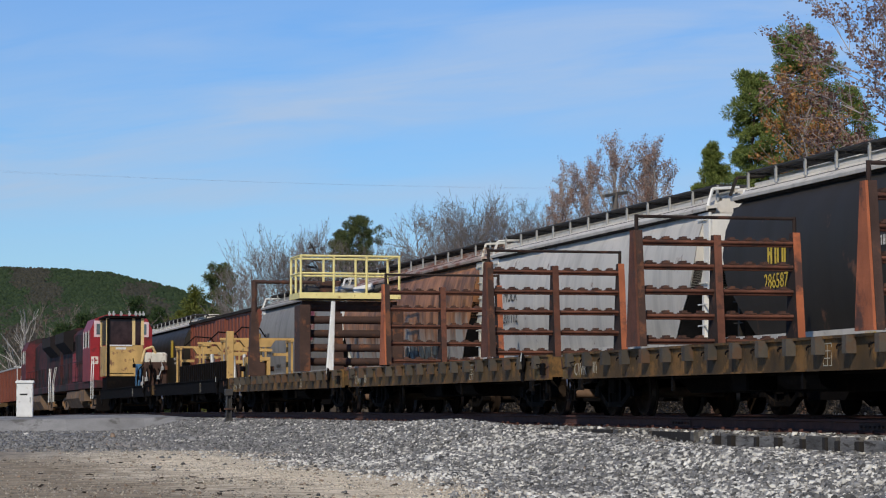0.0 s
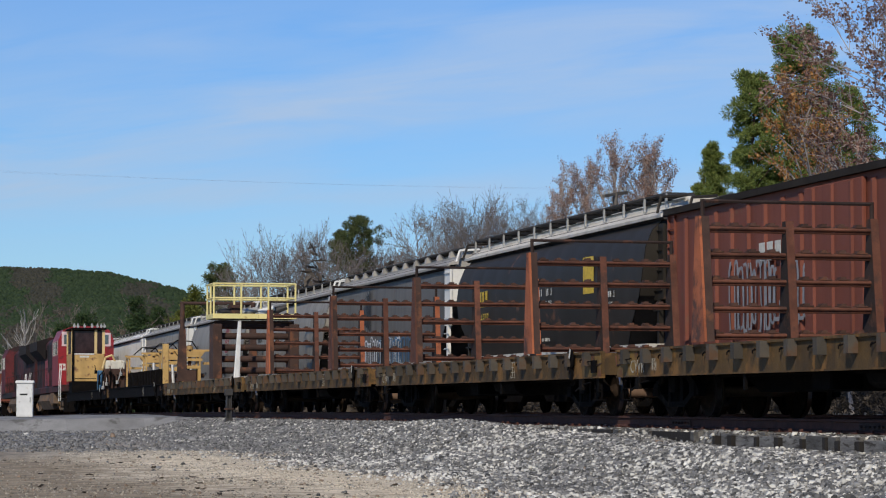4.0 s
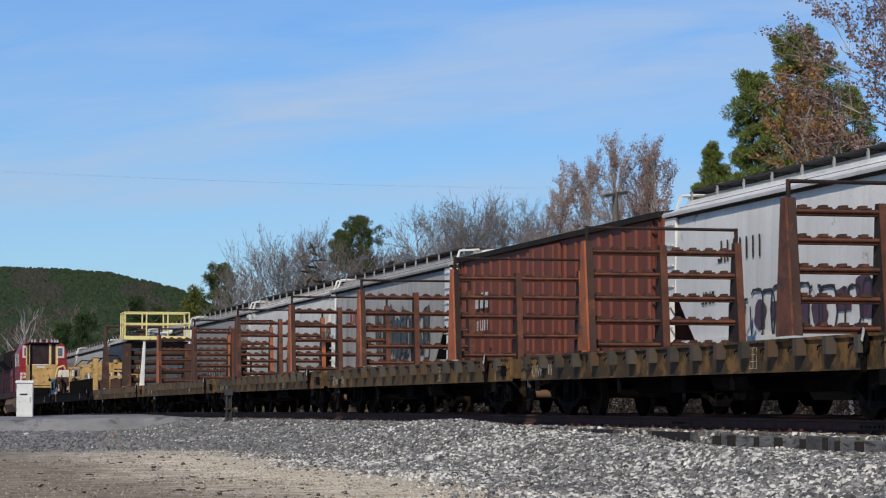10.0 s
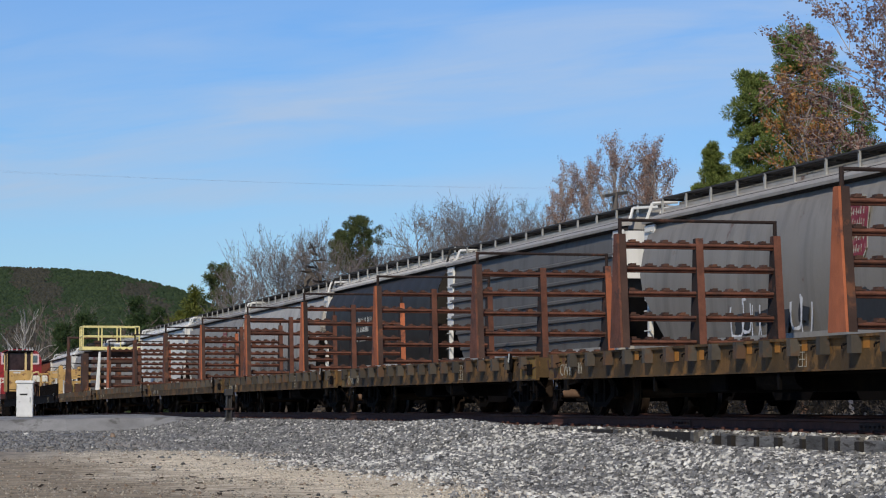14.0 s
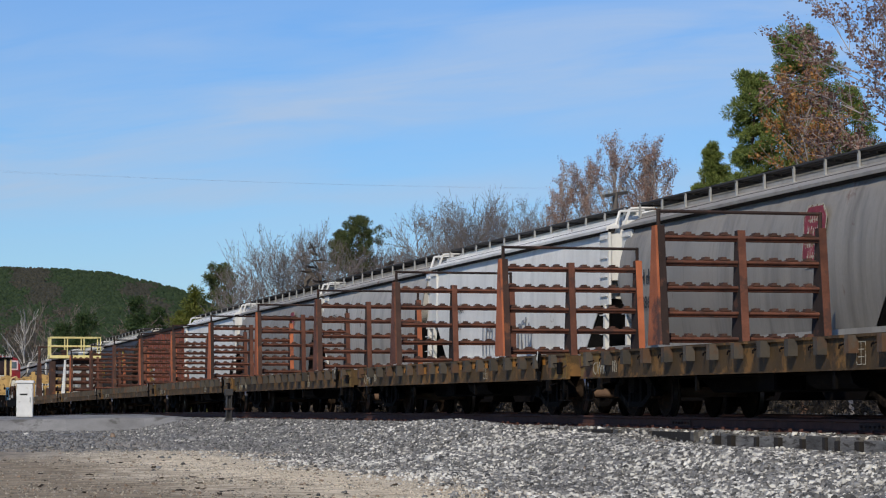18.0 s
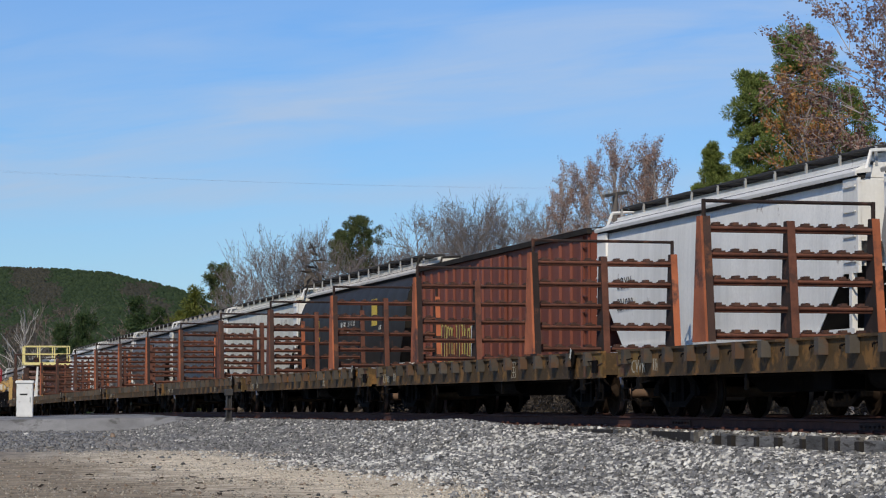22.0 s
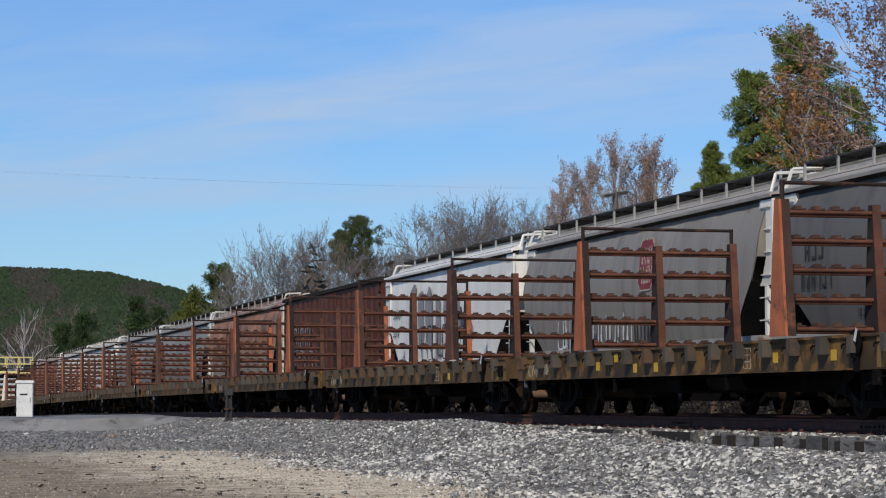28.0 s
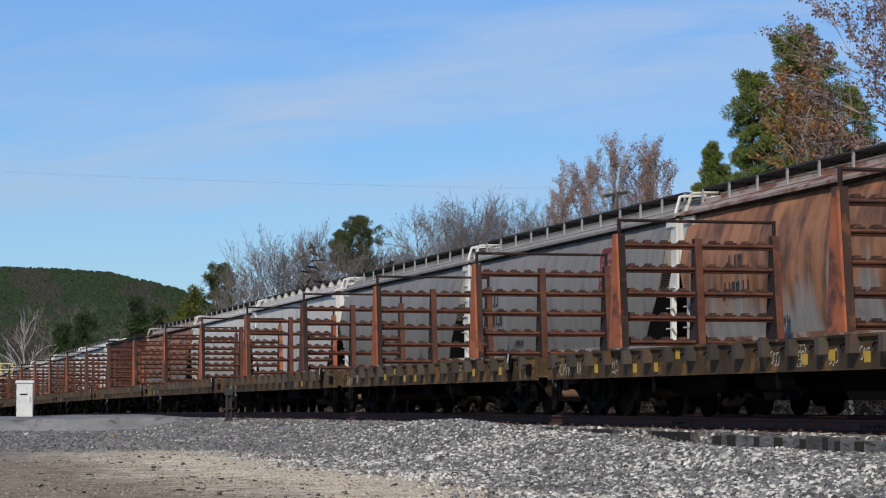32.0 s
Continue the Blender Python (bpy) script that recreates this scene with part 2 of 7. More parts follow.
TIMES = [i * 1.0 for i in range(33)]
MOVERS = []   # (thing, track, place along the line at 0 s, which train)
ROLLERS = []  # wheelsets that turn, with the wheel's radius


# ---- ground ----
def smooth_step(a, b, x):
    t = np.clip((x - a) / (b - a), 0, 1)
    return t * t * (3 - 2 * t)


def wobble(x, y, s, seed=0.0):
    return (np.sin(x * 1.7 / s + seed) * np.cos(y * 1.3 / s + seed * 2) + 0.5 * np.sin(x * 3.9 / s + y * 2.3 / s + seed * 3)) / 1.5


def ground_z(x, y):
    """Height of the ground: a flat yard, the ballast bed of the two tracks, and falling land behind."""
    x, y = np.asarray(x, float), np.asarray(y, float)
    e = np.clip(y, 0, 300)
    fall = -FALL * e * e - 2 * FALL * 300 * (np.clip(y, 300, 900) - 300)
    xr = x - BEND * e * e
    low = -0.90 + 0.65 * fall + 0.05 * wobble(x, y, 3.0) + 0.18 * smooth_step(40, 95, y)
    bed = -0.24 + fall + 0.015 * wobble(x, y, 0.7, 1.0)
    up = smooth_step(9.2, 12.5, xr + 0.35 * wobble(x, y, 2.5, 2.0))
    heap = 0.13 * np.exp(-((xr - 12.0) / 0.7) ** 2 - ((y - 47) / 7.0) ** 2) + 0.05 * np.exp(-((xr - 11.6) / 0.8) ** 2) * (0.5 + 0.5 * wobble(x, y, 4.0, 5.0))
    step = smooth_step(11.0, 12.4, xr) * (1 - smooth_step(13.08, 13.24, xr))
    dip = -0.21 * step * (1 - 0.5 * smooth_step(36, 39, y) - 0.5 * smooth_step(43, 48, y))
    left = low * (1 - up) + bed * up + heap + dip
    right = bed - 0.06 * smooth_step(20.6, 23.0, xr) + 0.014 * np.clip(xr - 24, 0, 200)
    return np.where(xr < 16, left, right)


def ground_material():
    m = material("yard_gravel", (0.15, 0.148, 0.145), 0.95, 0.0, 0.5, 0.3, 0.22, (0.34, 0.33, 0.31), 0.30, 9.0, fine=26.0)
    nt = m.node_tree
    N, L = nt.nodes.new, nt.links.new
    bs = nt.nodes["Principled BSDF"]
    old = bs.inputs["Base Color"].links[0].from_socket
    tc = N("ShaderNodeTexCoord")
    n = N("ShaderNodeTexNoise")
    n.inputs["Scale"].default_value, n.inputs["Detail"].default_value = 0.22, 6.0
    n2 = N("ShaderNodeTexNoise")
    n2.inputs["Scale"].default_value, n2.inputs["Detail"].default_value = 2.5, 8.0
    sp = N("ShaderNodeSeparateXYZ")
    L(tc.outputs["Object"], sp.inputs["Vector"])
    L(tc.outputs["Object"], n.inputs["Vector"])
    L(tc.outputs["Object"], n2.inputs["Vector"])

    def calc(op, a, b):
        x = N("ShaderNodeMath")
        x.operation = op
        for i, s in enumerate((a, b)):
            if isinstance(s, (int, float)):
                x.inputs[i].default_value = s
            else:
                L(s, x.inputs[i])
        return x.outputs["Value"]

    def ranged(s, a, b):
        x = N("ShaderNodeMapRange")
        x.inputs["From Min"].default_value, x.inputs["From Max"].default_value = a, b
        L(s, x.inputs["Value"])
        return x.outputs["Result"]

    # sandy yard away from the ballast
    wob = calc("MULTIPLY", calc("SUBTRACT", n.outputs["Fac"], 0.5), 3.4)
    wob2 = calc("MULTIPLY", calc("SUBTRACT", n2.outputs["Fac"], 0.5), 3.0)
    sand = ranged(calc("ADD", calc("ADD", sp.outputs["X"], wob), wob2), 9.2, 6.9)
    far = ranged(calc("ADD", sp.outputs["Y"], calc("MULTIPLY", wob, 3.0)), 66.0, 48.0)
    fac = calc("MULTIPLY", sand, far)
    earth = N("ShaderNodeMix")
    earth.data_type = "RGBA"
    earth.inputs["A"].default_value, earth.inputs["B"].default_value = (0.20, 0.155, 0.098, 1), (0.34, 0.270, 0.178, 1)
    L(ranged(n2.outputs["Fac"], 0.35, 0.65), earth.inputs["Factor"])
    tan = N("ShaderNodeMix")
    tan.data_type = "RGBA"
    tan.inputs["A"].default_value, tan.inputs["B"].default_value = (0.50, 0.415, 0.295, 1), (0.84, 0.72, 0.535, 1)
    L(ranged(n2.outputs["Fac"], 0.35, 0.62), tan.inputs["Factor"])
    soil = N("ShaderNodeMix")
    soil.data_type = "RGBA"
    L(ranged(calc("ADD", calc("ADD", sp.outputs["X"], calc("MULTIPLY", wob, 1.6)), wob2), 3.6, 6.4), soil.inputs["Factor"])
    L(earth.outputs["Result"], soil.inputs["A"])
    L(tan.outputs["Result"], soil.inputs["B"])
    mx = N("ShaderNodeMix")
    mx.data_type = "RGBA"
    L(fac, mx.inputs["Factor"])
    L(old, mx.inputs["A"])
    L(soil.outputs["Result"], mx.inputs["B"])
    # dry grass and leaf litter beyond the yard
    wild = N("ShaderNodeMix")
    wild.data_type = "RGBA"
    L(ranged(calc("ADD", sp.outputs["Y"], wob), 108.0, 122.0), wild.inputs["Factor"])
    L(mx.outputs["Result"], wild.inputs["A"])
    wild.inputs["B"].default_value = (0.12, 0.095, 0.055, 1)
    L(wild.outputs["Result"], bs.inputs["Base Color"])
    return m


def make_ground():
    xs = np.unique(np.concatenate([np.linspace(-3500, -60, 12), np.linspace(-60, 0, 21), np.linspace(0, 24, 161), np.linspace(24, 80, 25), np.linspace(80, 3500, 14)]))
    ys = np.unique(np.concatenate([np.linspace(-600, 0, 9), np.linspace(0, 24, 9), np.linspace(24, 75, 256), np.linspace(75, 130, 80), np.linspace(130, 320, 40), np.linspace(320, 4200, 30)]))
    X, Y = np.meshgrid(xs, ys)
    Z = ground_z(X, Y)
    co = np.stack([X, Y, Z], -1).reshape(-1, 3)
    nx, ny = len(xs), len(ys)
    i = (np.arange(ny - 1)[:, None] * nx + np.arange(nx - 1)[None, :]).reshape(-1)
    fs = np.stack([i, i + 1, i + 1 + nx, i + nx], -1)
    me = bpy.data.meshes.new("ground")
    me.from_pydata(co.tolist(), [], fs.tolist())
    me.polygons.foreach_set("use_smooth", [True] * len(me.polygons))
    me.materials.append(ground_material())
    tagged(new("ground", me), "grey gravel and pale sandy yard beside the railway line", "ground", kind="structure")


def stone_mesh(name, xyz, size, mat, seed, flat=0.7):
    """Many small broken stones, joined."""
    rng = np.random.default_rng(seed)
    base = np.array([(-1, -1, -1), (1, -1, -1), (1, 1, -1), (-1, 1, -1), (-1, -1, 1), (1, -1, 1), (1, 1, 1), (-1, 1, 1)], float) * 0.5
    n = len(xyz)
    v = base[None] * (1 + 0.55 * (rng.random((n, 8, 3)) - 0.5)) * (0.65 + 0.7 * rng.random((n, 1, 3)))
    v[:, 4:, :2] *= 0.55 + 0.3 * rng.random((n, 1, 1))
    v[..., 2] *= flat
    a, t = rng.random(n) * 6.283, (rng.random(n) - 0.5) * 1.3
    ca, sa, ct, st = np.cos(a)[:, None], np.sin(a)[:, None], np.cos(t)[:, None], np.sin(t)[:, None]
    x, y, z = v[..., 0], v[..., 1], v[..., 2]
    y, z = y * ct - z * st, y * st + z * ct
    x, y = x * ca - y * sa, x * sa + y * ca
    v = np.stack([x, y, z], -1) * size[:, None, None] + xyz[:, None, :]
    q = np.array([(0, 3, 2, 1), (4, 5, 6, 7), (0, 1, 5, 4), (1, 2, 6, 5), (2, 3, 7, 6), (3, 0, 4, 7)])
    fs = (q[None] + (np.arange(n) * 8)[:, None, None]).reshape(-1)
    me = bpy.data.meshes.new(name)
    me.vertices.add(n * 8)
    me.vertices.foreach_set("co", v.reshape(-1))
    me.loops.add(n * 24)
    me.loops.foreach_set("vertex_index", fs)
    me.polygons.add(n * 6)
    me.polygons.foreach_set("loop_start", np.arange(0, n * 24, 4))
    me.update(calc_edges=True)
    me.materials.append(mat)
    return new(name, me)


def make_gravel():
    rng = np.random.default_rng(5)
    grey = material("ballast_stone", (0.165, 0.163, 0.157), 0.9, 0.0, 1.2, 0.25, 0.2, island=0.7, spots=(0.52, 0.50, 0.45), spot_amount=0.30, spot_scale=7.0)
    pale = material("pale_stone", (0.62, 0.60, 0.545), 0.9, 0.0, 1.2, 0.2, 0.2, island=0.3)
    tawny = material("tawny_pebble", (0.30, 0.265, 0.21), 0.9, 0.0, 1.2, 0.25, 0.2, island=0.6)
    slab = material("broken_slab", (0.19, 0.187, 0.18), 0.9, 0.0, 1.2, 0.25, 0.2, island=0.45)
    brown = material("brown_stone", (0.25, 0.18, 0.125), 0.9, 0.0, 1.2, 0.2, 0.2, island=0.4)

    def spread(n, x0, x1, y0, y1, big, small):
        u = rng.random(n)
        y = y0 * (y1 / y0) ** u          # denser where it is nearer
        x = x0 + (x1 - x0) * rng.random(n) + BEND * y * y
        s = small + (big - small) * rng.random(n) ** 2.2
        return np.stack([x, y, ground_z(x, y) + s * 0.12], -1), s

    p, s = spread(140000, 5.0, 13.66, 22.5, 90.0, 0.076, 0.020)
    keep = rng.random(len(p)) < 0.003 + 0.997 * smooth_step(7.2, 10.3, p[:, 0] + 0.9 * wobble(p[:, 0], p[:, 1], 1.5)) ** 1.6
    tagged(stone_mesh("ballast", p[keep], s[keep], grey, 1), "grey crushed stone ballast along the track", "gravel", kind="stuff")
    p, s = spread(62000, 7.0, 13.66, 22.5, 80.0, 0.074, 0.020)
    keep = rng.random(len(p)) < smooth_step(7.0, 10.9, p[:, 0]) * (1 - 0.85 * smooth_step(43, 56, p[:, 1])) * (0.35 + 0.65 * smooth_step(-0.2, 0.5, wobble(p[:, 0], p[:, 1], 2.0, 7.0)))
    tagged(stone_mesh("pale_ballast", p[keep], s[keep], pale, 2), "pale limestone pieces among the grey ballast", "gravel", kind="stuff")
    p, s = spread(3000, 0.5, 9.5, 25.0, 75.0, 0.034, 0.010)
    tagged(stone_mesh("yard_stones", p, s, tawny, 3), "small loose stones scattered over the sandy yard", "gravel", kind="stuff")
    grit = material("sand_grit", (0.50, 0.44, 0.345), 0.95, 0.0, 1.2, 0.2, 0.1, island=0.5)
    p, s = spread(42000, 2.5, 9.6, 25.5, 58.0, 0.026, 0.007)
    keep = rng.random(len(p)) < smooth_step(4.4, 7.2, p[:, 0] + 1.2 * wobble(p[:, 0], p[:, 1], 1.8, 3.0))
    tagged(stone_mesh("sand_grit", p[keep], s[keep], grit, 9), "coarse cream grit lying over the sandy yard", "gravel", kind="stuff")
    p, s = spread(500, 2.0, 13.0, 25.0, 75.0, 0.055, 0.02)
    tagged(stone_mesh("brown_stones", p, s, brown, 4), "brown stones and clods on the gravel", "gravel", kind="stuff")
    p, s = spread(9000, 15.4, 17.6, 26.0, 90.0, 0.08, 0.03)
    tagged(stone_mesh("bed_stones", p, s, pale, 6), "pale ballast between the two tracks", "gravel", kind="stuff")
    p, s = spread(16000, 20.6, 30.0, 40.0, 120.0, 0.10, 0.03)
    tagged(stone_mesh("far_ballast", p, s, pale, 16), "pale ballast beyond the far track", "gravel", kind="stuff")
    litter = material("dark_litter", (0.055, 0.042, 0.030), 0.95, 0.0, 3.0, 0.4, 0.1, island=0.6)
    p, s = spread(230, 0.5, 8.5, 25.0, 60.0, 0.10, 0.02)
    tagged(stone_mesh("litter", p, s, litter, 14, 0.16), "dark twigs and leaf scraps on the sand", "litter", kind="stuff")
    p, s = spread(7000, -2.0, 9.5, 55.0, 84.0, 0.11, 0.025)
    tagged(stone_mesh("loose_stones", p, s, slab, 18, 0.55), "loose grey stones on the rough ground below the approach", "gravel", kind="stuff")
    p, s = spread(9000, -1.5, 6.0, 24.5, 52.0, 0.030, 0.008)
    tagged(stone_mesh("earth_grit", p, s, tawny, 19), "brown grit on the bare earth", "gravel", kind="stuff")
    # broken lumps along the foot of the paved approach
    p, s = spread(420, 1.0, 11.0, 56.0, 84.0, 0.18, 0.04)
    tagged(stone_mesh("rubble", p, s, slab, 8, 0.30), "broken grey rubble below the paved edge", "rubble", kind="stuff")
    # a few larger rocks and lumps that stand out singly
    for (x, y, s, mat, label) in ((9.8, 41.0, 0.16, pale, "pale rounded rock lying on the gravel"), (12.0, 35.4, 0.12, brown, "reddish rock on the ballast"),
                                  (5.6, 76.0, 0.13, pale, "pale stone lump in the broken ground"), (8.0, 74.0, 0.18, brown, "ochre clod in the broken ground")):
        o = stone_mesh("rock", np.array([(0, 0, 0)], float), np.array([s]), mat, int(x * 10), 0.8)
        o.matrix_basis = pose(x, y, float(ground_z(x, y)) + s * 0.2)
        tagged(o, label, "rock")


make_ground()
make_gravel()


# ---- tracks ----
def make_track(off, name, label, ties_from, ties_to):
    track = tagged(new(name, None), label, "track", kind="structure")
    for side in (-1, 1):
        prof = [(-0.075, -0.185), (0.075, -0.185), (0.075, -0.172), (0.010, -0.150), (0.009, -0.045), (0.037, -0.035), (0.037, -0.005), (0.030, 0.0),
                (-0.030, 0.0), (-0.037, -0.005), (-0.037, -0.035), (-0.009, -0.045), (-0.010, -0.150), (-0.075, -0.172)]
        b = Build()
        ys = [-40, -15, 0] + list(range(10, 300, 10)) + [330, 380]
        rows = []
        for y in ys:
            x, z, _, _ = line(off, y)
            rows.append([(x + side * 0.755 + px, y, z + pz) for px, pz in prof + prof[:1]])
        b.grid(rows)
        rail = part("rail", b, M["railweb"], track, "rust-brown steel rail")
        h = Build()
        rows = []
        for y in ys:
            x, z, _, _ = line(off, y)
            rows.append([(x + side * 0.755 + px, y, z + 0.002) for px in (-0.03, 0.03)])
        h.grid(rows)
        part("running_surface", h, M["railhead"], rail, "dark polished top of the rail")
    tie = Build().rbox(-1.30, 1.30, -0.115, 0.115, -0.385, -0.205, 0.012).mesh("tie", M["tie"])
    plate = Build()
    for s in (-0.755, 0.755):
        plate.box(s - 0.17, s + 0.17, -0.09, 0.09, -0.205, -0.184)
        for k in (-0.11, 0.11):
            plate.box(s + k - 0.02, s + k + 0.02, -0.03, 0.03, -0.184, -0.150)
    plate = plate.mesh("tie_plate", M["railweb"])
    rng = random.Random(3)
    y = ties_from
    while y < ties_to:
        m = on_line(off, y) @ pose(rng.uniform(-0.09, 0.06), 0, rng.uniform(-0.012, 0.006), 0, 0, rng.uniform(-1.2, 1.2))
        t = part("tie", tie, None, track, at=m)
        part("tie_plate", plate, None, t)
        y += 0.55 + rng.uniform(-0.04, 0.05)
    return track


near_track = make_track(NEAR_X, "track_1", "near railway track with rusty rails on wooden ties", 24.0, 85.0)
make_track(FAR_X, "track_2", "second railway track behind the first", 26.0, 70.0)
# bolted joint bars on the near rail
for y in (39.2, 31.4):
    b = Build().box(-0.012, 0.0, -0.45, 0.45, -0.155, -0.05)
    for k in (-0.36, -0.22, -0.08, 0.08, 0.22, 0.36):
        b.tube((-0.045, k, -0.10), (0.0, k, -0.10), 0.022, 6)
    part("joint_bar", b, M["rust_dark"], near_track, "bolted joint bar", at=on_line(NEAR_X, y) @ pose(-0.755 - 0.02, 0, 0))

# weathered timbers that hold the ballast between the bared tie ends
TIMBER = material("silver_grey_timber", (0.235, 0.225, 0.21), 0.9, 0.0, 2.0, 0.45, 0.5, (0.055, 0.048, 0.042), 0.42, 3.0, per_object=0.6, stretch=(6, 1, 6))
END_GRAIN = material("dark_end_grain", (0.020, 0.017, 0.015), 0.95, 0.0, 8.0, 0.3, 0.4)
rng_t = random.Random(17)


def retaining_timber(y, ln, top, dark=False):
    part("retaining_timber", Build().rbox(-0.05, 0.05, 0.0, ln, -0.46, top, 0.008), END_GRAIN if dark else TIMBER, near_track, "blackened timber" if dark else "silver-grey weathered timber", at=on_line(NEAR_X, y) @ pose(-1.40 + rng_t.uniform(-0.02, 0.02), 0, -0.11, 0, 0, rng_t.uniform(-1.0, 1.0)))


y_t = 27.2
while y_t < 35.4:
    ln = rng_t.uniform(0.22, 1.05)
    retaining_timber(y_t, ln, -0.12 + rng_t.uniform(-0.035, 0.01))
    gap = rng_t.uniform(0.08, 0.17)
    part("tie_end", Build().rbox(-0.09, 0.06, 0.0, gap, -0.46, -0.13, 0.008), END_GRAIN, near_track, "dark end of a tie", at=on_line(NEAR_X, y_t + ln + 0.01) @ pose(-1.43 + rng_t.uniform(-0.03, 0.04), 0, -0.12 + rng_t.uniform(-0.03, 0.02), 0, 0, rng_t.uniform(-4, 4)))
    y_t += ln + gap + 0.02
for y, ln, dark in ((36.7, 0.16, False), (36.9, 1.9, True), (38.9, 0.12, False), (40.6, 0.3, False), (41.0, 1.2, True), (42.25, 0.7, False), (44.6, 0.7, True)):
    retaining_timber(y, ln, -0.12, dark)


# ---- running gear shared by all cars ----
def wheelset_mesh():
    half = [(0.83, 0.13), (0.77, 0.17), (0.78, 0.30), (0.815, 0.34), (0.815, 0.413), (0.725, 0.42), (0.71, 0.445), (0.685, 0.445), (0.68, 0.40), (0.68, 0.14), (0.66, 0.083)]
    ends = [(1.05, 0.11), (0.92, 0.11), (0.92, 0.083)]
    right = ends + half
    b = Build().lathe(right + [(-a, r) for a, r in right[::-1]], 26)
    return b.mesh("wheelset", M["wheel"], True)


def sideframe_mesh():
    """A cast sideframe with its two windows, set at x = 0."""
    b = Build()
    b.slab_x([(-1.15, 0.42), (-0.98, 0.56), (-0.55, 0.76), (0.55, 0.76), (0.98, 0.56), (1.15, 0.42), (1.12, 0.34), (0.92, 0.40), (0.52, 0.64), (-0.52, 0.64), (-0.92, 0.40), (-1.12, 0.34)], -0.07, 0.07)
    b.slab_x([(-0.95, 0.38), (-0.45, 0.16), (0.45, 0.16), (0.95, 0.38), (0.86, 0.46), (0.40, 0.25), (-0.40, 0.25), (-0.86, 0.46)], -0.07, 0.07)
    for s in (-1, 1):
        b.box(-0.06, 0.06, s * 0.30 - 0.06, s * 0.30 + 0.06, 0.22, 0.70)
        b.rbox(-0.10, 0.10, s * 0.89 - 0.14, s * 0.89 + 0.14, 0.34, 0.56, 0.03)
    for k in (-0.14, 0.0, 0.14):
        b.tube((0, k, 0.25), (0, k, 0.60), 0.06, 8)
    return b.mesh("sideframe", M["truck"])


def bolster_mesh():
    b = Build().rbox(-1.12, 1.12, -0.17, 0.17, 0.40, 0.68, 0.03)
    b.tube((0, 0, 0.66), (0, 0, 0.80), 0.2, 12)
    for y in (-0.5, 0.5):
        b.box(-0.8, 0.8, y - 0.05, y + 0.05, 0.38, 0.48)
    return b.mesh("truck", M["truck"])


TREADS = []
for s_ in (-1, 1):
    TREAD = Build()
    TREAD.lathe([(s_ * 0.735, 0.4235), (s_ * 0.812, 0.4215)], 26)
    TREAD.f = [f_ for f_ in TREAD.f if len(f_) == 4]
    TREADS.append(TREAD.mesh("wheel_tread", M["tread"], True))
AXLE = Build().lathe([(-0.66, 0.080), (-0.64, 0.089), (0.64, 0.089), (0.66, 0.080)], 14).mesh("axle", M["axle"], True)
WHEELSET, SIDEFRAME, BOLSTER = wheelset_mesh(), sideframe_mesh(), bolster_mesh()
COUPLER = Build().box(-0.09, 0.09, -0.45, 0.25, 0.80, 0.98).slab_x([(0.2, 0.76), (0.46, 0.76), (0.52, 0.82), (0.52, 0.98), (0.44, 1.02), (0.2, 1.02)], -0.16, 0.14).mesh("coupler", M["truck"])


def add_trucks(car, places, turning=True):
    for y in places:
        t = part("truck", BOLSTER, None, car, "greasy cast-iron wheel truck, darkened for the shade under the car", at=pose(0, y, 0))
        for s in (-1, 1):
            part("sideframe", SIDEFRAME, None, t, at=pose(s * 1.0, 0, 0))
        for k in (-0.89, 0.89):
            w = part("wheelset", WHEELSET, None, t, "worn steel wheels on an axle", at=pose(0, k, 0.413))
            if turning:
                part("axle", AXLE, None, t, "rusty brown axle", at=pose(0, k, 0.413))
                for tread in TREADS:
                    part("wheel_tread", tread, None, t, "bright worn wheel tread", at=pose(0, k, 0.413))
                ROLLERS.append((w, k, 0.413))


def add_couplers(car, half):
    part("coupler", COUPLER, None, car, at=pose(0, half + 0.05, 0))
    part("coupler", COUPLER, None, car, at=pose(0, -half - 0.05, 0, 0, 0, 180))


# ---- the rail train: flat cars with racks for long rails ----
CAR, HALF = 19.2, 9.15
DECK = 1.17


def text_mesh(words, size, mat, name="lettering"):
    """Painted letters that read from the near side of a car."""
    cu = bpy.data.curves.new(name, "FONT")
    cu.body, cu.size, cu.extrude = words, size, 0.0015
    cu.align_x = "LEFT"
    cu.resolution_u = 2
    ob = bpy.data.objects.new(name, cu)
    me = bpy.data.meshes.new_from_object(ob)
    bpy.data.objects.remove(ob)
    me.transform(Matrix(((0, 0, -1, 0), (-1, 0, 0, 0), (0, 1, 0, 0), (0, 0, 0, 1))))
    me.materials.clear()
    me.materials.append(mat)
    return me


def near_post_mesh(top, mat, w0=0.075, w1=0.30):
    """A tapered box upright: outer plate, near flange, and a narrow far flange."""
    def ring(w, z):
        return [(x, y, z) for x, y in ((-0.075, -w), (0.075, -w), (0.075, -w + 0.02), (-0.06, -w + 0.02), (-0.06, w), (-0.02, w), (-0.02, w + 0.02), (-0.075, w + 0.02))]

    b = Build()
    rows = [ring(w1, 0.0), ring(w1 * 0.5 + w0 * 0.5, top * 0.5), ring(w0, top)]
    b.grid([r + r[:1] for r in rows])
    b.add(rows[-1], [tuple(range(8))])
    return b.mesh("post", mat)


